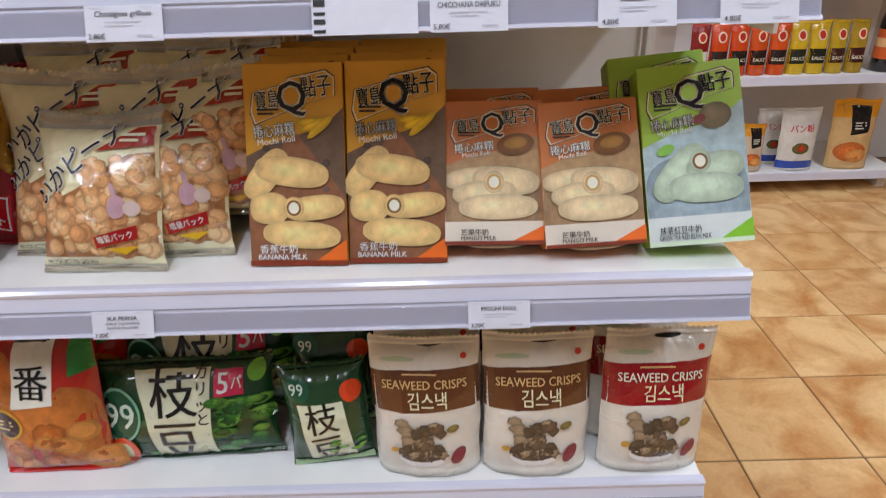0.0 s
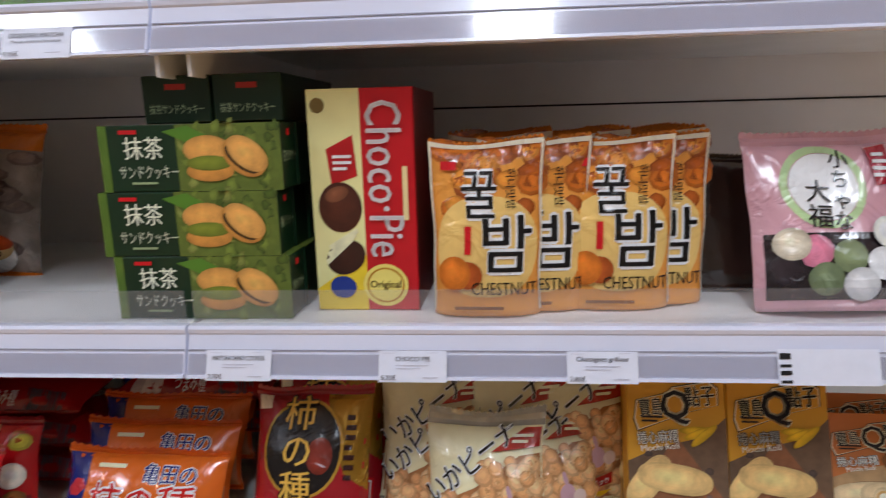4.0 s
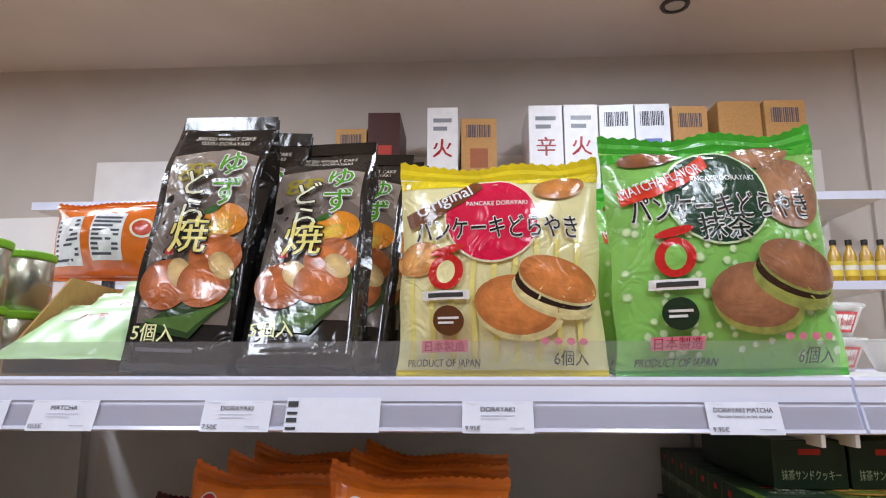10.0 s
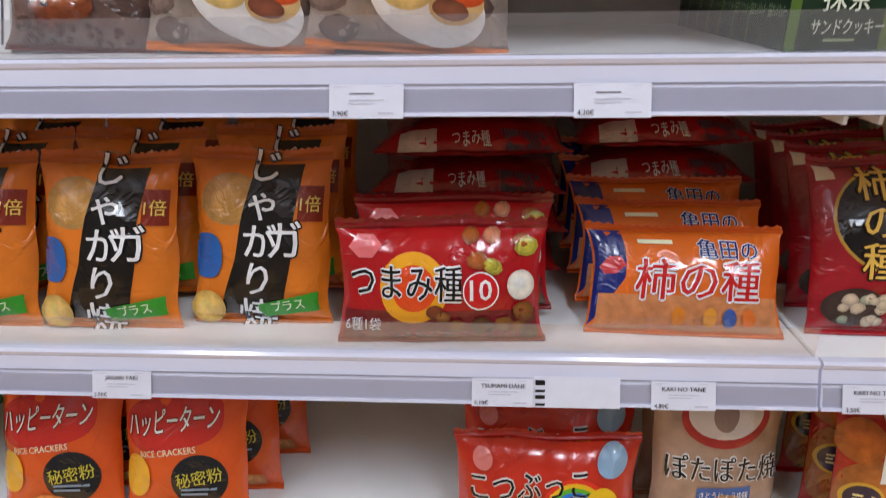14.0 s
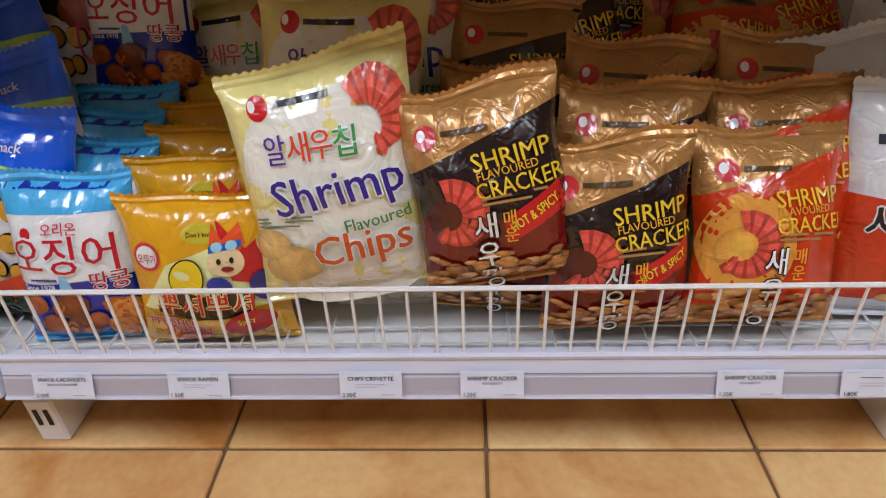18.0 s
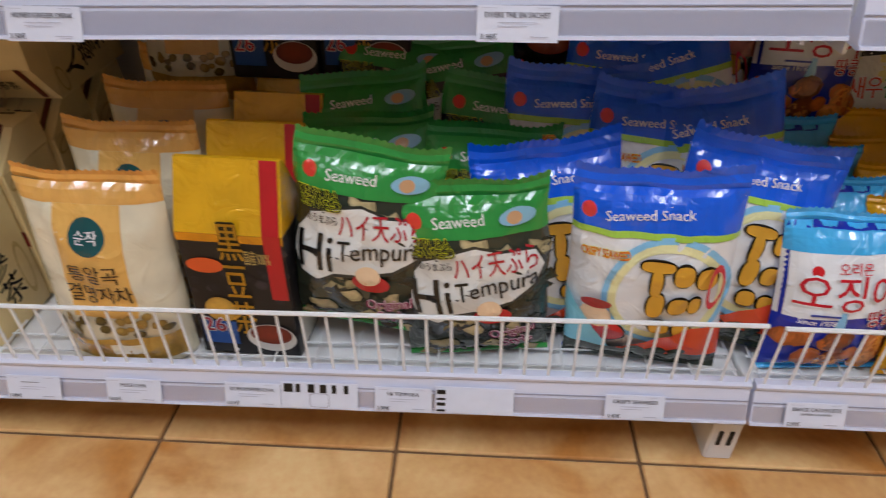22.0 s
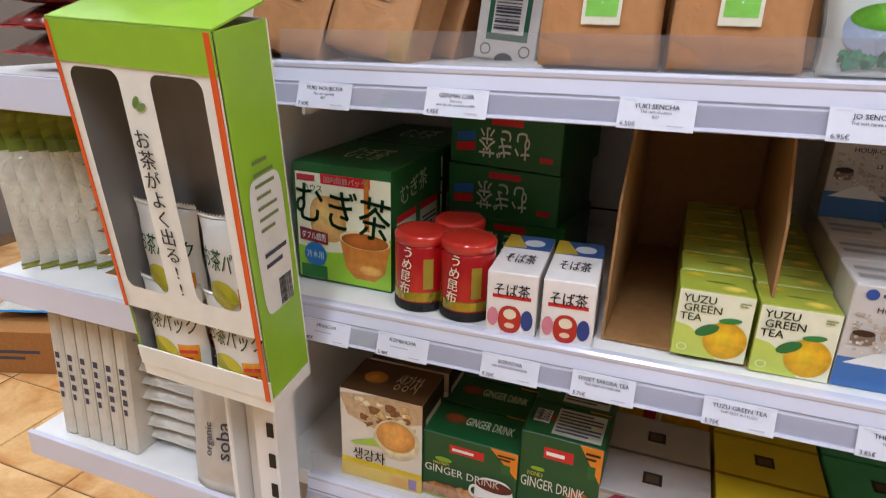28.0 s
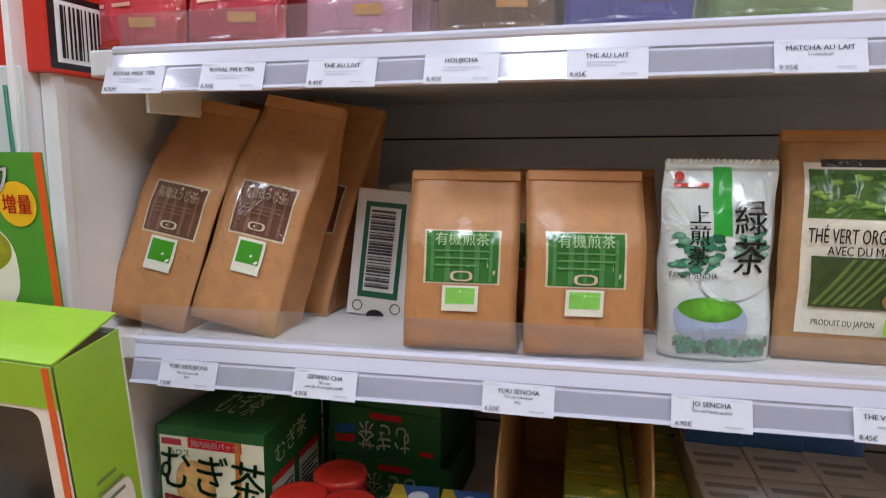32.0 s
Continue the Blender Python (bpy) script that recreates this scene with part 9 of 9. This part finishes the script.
fc.text("お茶がよく出る!!", 0.475, 0.55, 0.036, ink("4a4440"), 2, 0.12, stack=True)
fc.disc(0.47, 0.835, 0.035, 0.018, ink("6a8a4a"), "leaf", 60)
fc.disc(0.50, 0.825, 0.035, 0.018, ink("7f9a5a"), "leaf", 30)
fs_ = Face(o, D, H, lambda u, v, q=0.0: (W / 2 + 0.0006 + q, u + D / 2, v))
fs_.disc(0.52, 0.48, 0.36, 1.05, ink("dcdcd4"), "label_panel", power=6)
fs_.lines(0.30, 0.52, 0.72, 0.72, 7, ink("7a8a5a"), 0.3)
fs_.lines(0.30, 0.42, 0.80, 0.48, 2, INKK, 0.4)
fs_.code(0.52, 0.30, 0.82, 0.38, BLACK, 12)
PACKW = mk("d9d6d0", 0.3, 0, 0.05, 20, 0.3, 40, 0.2, "white_film")
HUNG = at(-3.047, -0.138, 0.765, 8, 2, 0)
o.matrix_basis = HUNG
pk, f = bag("tea_filter_pack", "white pack of paper tea filters in the display carton", 0.088, 0.115, 0.035, PACKW, (0.04, 0.0), 171, True, None, "tea filters", "tea filter packs")
f.text("お茶パック", 0.5, 0.58, 0.17, ink("2a5a34"), -2, 0.9)
f.disc(0.35, 0.22, 0.26, 0.20, ink("b8b02f"), "tea")
f.rect(0.62, 0.10, 0.92, 0.34, ink("d8962a"), "tag")
f.lines(0.65, 0.14, 0.90, 0.30, 2, REDI)
for n, (x, y, z) in enumerate(((-0.047, 0.020, 0.02), (0.045, 0.020, 0.02), (-0.047, 0.055, 0.02), (0.045, 0.055, 0.02), (-0.045, 0.035, 0.112), (0.047, 0.032, 0.112))):
    m = HUNG @ at(x, y, z, -3)
    if n:
        copy_thing(pk, m)
    else:
        pk.matrix_basis = m
hk = thing("shelf_hook", "white steel hook carrying the display carton", "hook")
part("arm", block(-0.012, 0, 0, 0.012, 0.09, 0.006, 0.001), SHELF, hk)
part("plate", block(-0.02, -0.003, -0.03, 0.02, 0.0, 0.02, 0.001), SHELF, hk)
hk.matrix_basis = at(-3.05, -0.095, 1.10)
cd = thing("header_card", "green printed header card with a cup of tea", "header card")
part("card", block(-0.08, 0, 0, 0.08, 0.002, 0.155), card("5a9a3a"), cd)
fc = Face(cd, 0.16, 0.155, lambda u, v, q=0.0: (u, -q, v))
fc.rect(0.95, 0.0, 1.0, 1.0, ink("d8642a"), "edge")
fc.disc(0.42, 0.30, 0.32, 0.28, ink("e0dcd0"), "cup", power=2.6)
fc.disc(0.42, 0.42, 0.29, 0.16, food("a8a82f"), "tea")
fc.disc(0.42, 0.05, 0.30, 0.05, ink("4a2a24"), "saucer")
fc.text("茶パック", 0.40, 0.80, 0.16, WHITE, 8, 0.75, ink("3a5a2a"))
fc.disc(0.80, 0.70, 0.13, 0.13, ink("e8b82a"), "badge")
fc.text("増量", 0.80, 0.70, 0.09, REDI, 0, 0.2)
fc.rect(-0.0, 0.05, 0.16, 0.22, REDI, "tag")
fc.text("85", 0.08, 0.14, 0.10, WHITE, 0, 0.14)
cd.matrix_basis = at(-3.080, -0.115, 1.195, 4)
tg = thing("hang_tag", "white plastic hang tag with a small black print", "hang tag")
part("tag", block(-0.045, 0, 0, 0.045, 0.004, 0.12, 0.002), mk("cfd3d2", 0.3, 0, 0.04, 20, 0, 50, 0.2, "tag_plastic"), tg)
fc = Face(tg, 0.09, 0.12, lambda u, v, q=0.0: (u, -q, v))
fc.rect(0.05, 0.03, 0.62, 0.26, BLACK, "frame")
fc.rect(0.08, 0.05, 0.59, 0.24, WHITE, "panel")
fc.lines(0.12, 0.08, 0.55, 0.22, 3, INKK)
part("green_tie", tube((0.028, -0.003, 0.10), (0.042, -0.012, -0.02), 0.002), ink("2f8a6a"), tg, "green plastic tie")
tg.matrix_basis = at(-3.125, -0.06, 1.315)
# cardboard case with blue packs on the floor beyond
o, fr, tp, rt, lf = carton("cardboard_case", "low brown cardboard tray on the floor with blue packs", 0.55, 0.40, 0.16, kraft("a87a48"), category="carton")
fr.lines(0.1, 0.3, 0.5, 0.6, 2, INKK)
put(o, -4.50, 0.62, 0.0, 0, 20)
o, f = bag("rice_pack", "white and blue pack of rice lying on a carton", 0.22, 0.26, 0.06, film("cfcdc4"), (0.05, 0.05), 173, False, film("2a86b8"), "rice pack", "blue rice packs")
f.rect(0.1, 0.3, 0.9, 0.7, ink("2a86b8"), "panel")
f.rect(0.2, 0.42, 0.7, 0.55, ink("b84a6a"), "panel")
for x in (-4.62, -4.40):
    put(o, x, 0.66 + 0.08 * (x > -4.5), 0.195, 86, 20)

# ---------- floor tiles ----------
def terracotta(pale, rust):
    """Glazed sand-coloured tile with cloudy rust patches."""
    m = bpy.data.materials.new("terracotta")
    m.use_nodes = True
    nt = m.node_tree
    b = nt.nodes["Principled BSDF"]
    b.inputs["Roughness"].default_value, b.inputs["Coat Weight"].default_value, b.inputs["Coat Roughness"].default_value = 0.38, 0.12, 0.2
    tc, info, add = (nt.nodes.new(k) for k in ("ShaderNodeTexCoord", "ShaderNodeObjectInfo", "ShaderNodeVectorMath"))
    nt.links.new(tc.outputs["Object"], add.inputs[0])
    sc = nt.nodes.new("ShaderNodeMath")
    sc.operation = "MULTIPLY"
    sc.inputs[1].default_value = 40
    nt.links.new(info.outputs["Random"], sc.inputs[0])
    nt.links.new(sc.outputs[0], add.inputs[1])
    cloud, grain = nt.nodes.new("ShaderNodeTexNoise"), nt.nodes.new("ShaderNodeTexNoise")
    cloud.inputs["Scale"].default_value, cloud.inputs["Detail"].default_value, cloud.inputs["Distortion"].default_value = 5.0, 4.0, 0.6
    grain.inputs["Scale"].default_value, grain.inputs["Detail"].default_value = 70.0, 4.0
    ramp = nt.nodes.new("ShaderNodeValToRGB")
    ramp.color_ramp.elements[0].position, ramp.color_ramp.elements[1].position = 0.40, 0.70
    ramp.color_ramp.elements[0].color, ramp.color_ramp.elements[1].color = (*C(pale), 1), (*C(rust), 1)
    mix = nt.nodes.new("ShaderNodeMix")
    mix.data_type, mix.blend_type = "RGBA", "OVERLAY"
    mix.inputs["Factor"].default_value = 0.22
    bump = nt.nodes.new("ShaderNodeBump")
    bump.inputs["Strength"].default_value, bump.inputs["Distance"].default_value = 0.25, 0.004
    for n in (cloud, grain):
        nt.links.new(add.outputs[0], n.inputs["Vector"])
    nt.links.new(cloud.outputs["Fac"], ramp.inputs["Fac"])
    nt.links.new(ramp.outputs["Color"], mix.inputs[6])
    nt.links.new(grain.outputs["Fac"], mix.inputs[7])
    nt.links.new(mix.outputs[2], b.inputs["Base Color"])
    nt.links.new(cloud.outputs["Fac"], bump.inputs["Height"])
    nt.links.new(bump.outputs["Normal"], b.inputs["Normal"])
    return m


TILES = [terracotta(*c) for c in (("dfbc8a", "bb8449"), ("dab582", "bf884d"), ("e2c190", "c28e55"), ("d8b27d", "b37c43"))]
tm = []
for m in TILES:
    me = bpy.data.meshes.new("tile")
    b = block(-TP / 2 + 0.0022, -TP / 2 + 0.0022, -0.012, TP / 2 - 0.0022, TP / 2 - 0.0022, 0, 0.002)
    b.transform(Matrix.Diagonal((K, K, K, 1)))
    b.to_mesh(me)
    b.free()
    me.materials.append(m)
    tm.append(me)
far_v, far_f = [], []
for i in range(-13, 18):
    for j in range(-10, 9):
        x, y = TX + (i + 0.5) * TP, TY + (j + 0.5) * TP
        if x - TP / 2 < XL or x + TP / 2 > XR or y - TP / 2 < YN or y + TP / 2 > YF:
            continue
        if (-3.6 < x < 2.2 and -0.7 < y < 0.3) or (0.1 < x < 2.6 and 0.2 < y < 2.5) or (-4.6 < x < -3.0 and -0.7 < y < 1.6):
            t = new("floor_tile", tm[random.randrange(4)])
            t.parent = floor
            t.matrix_basis = at(x, y, 0, 0, 0, random.choice((0, 90, 180, 270)))
        else:
            k, a = len(far_v), TP / 2 - 0.0022
            far_v += [(x - a, y - a, 0), (x + a, y - a, 0), (x + a, y + a, 0), (x - a, y + a, 0)]
            far_f.append((k, k + 1, k + 2, k + 3))
rest = part("floor_tiles", (far_v, far_f), TILES[0], floor)
rest["kind"] = "stuff"
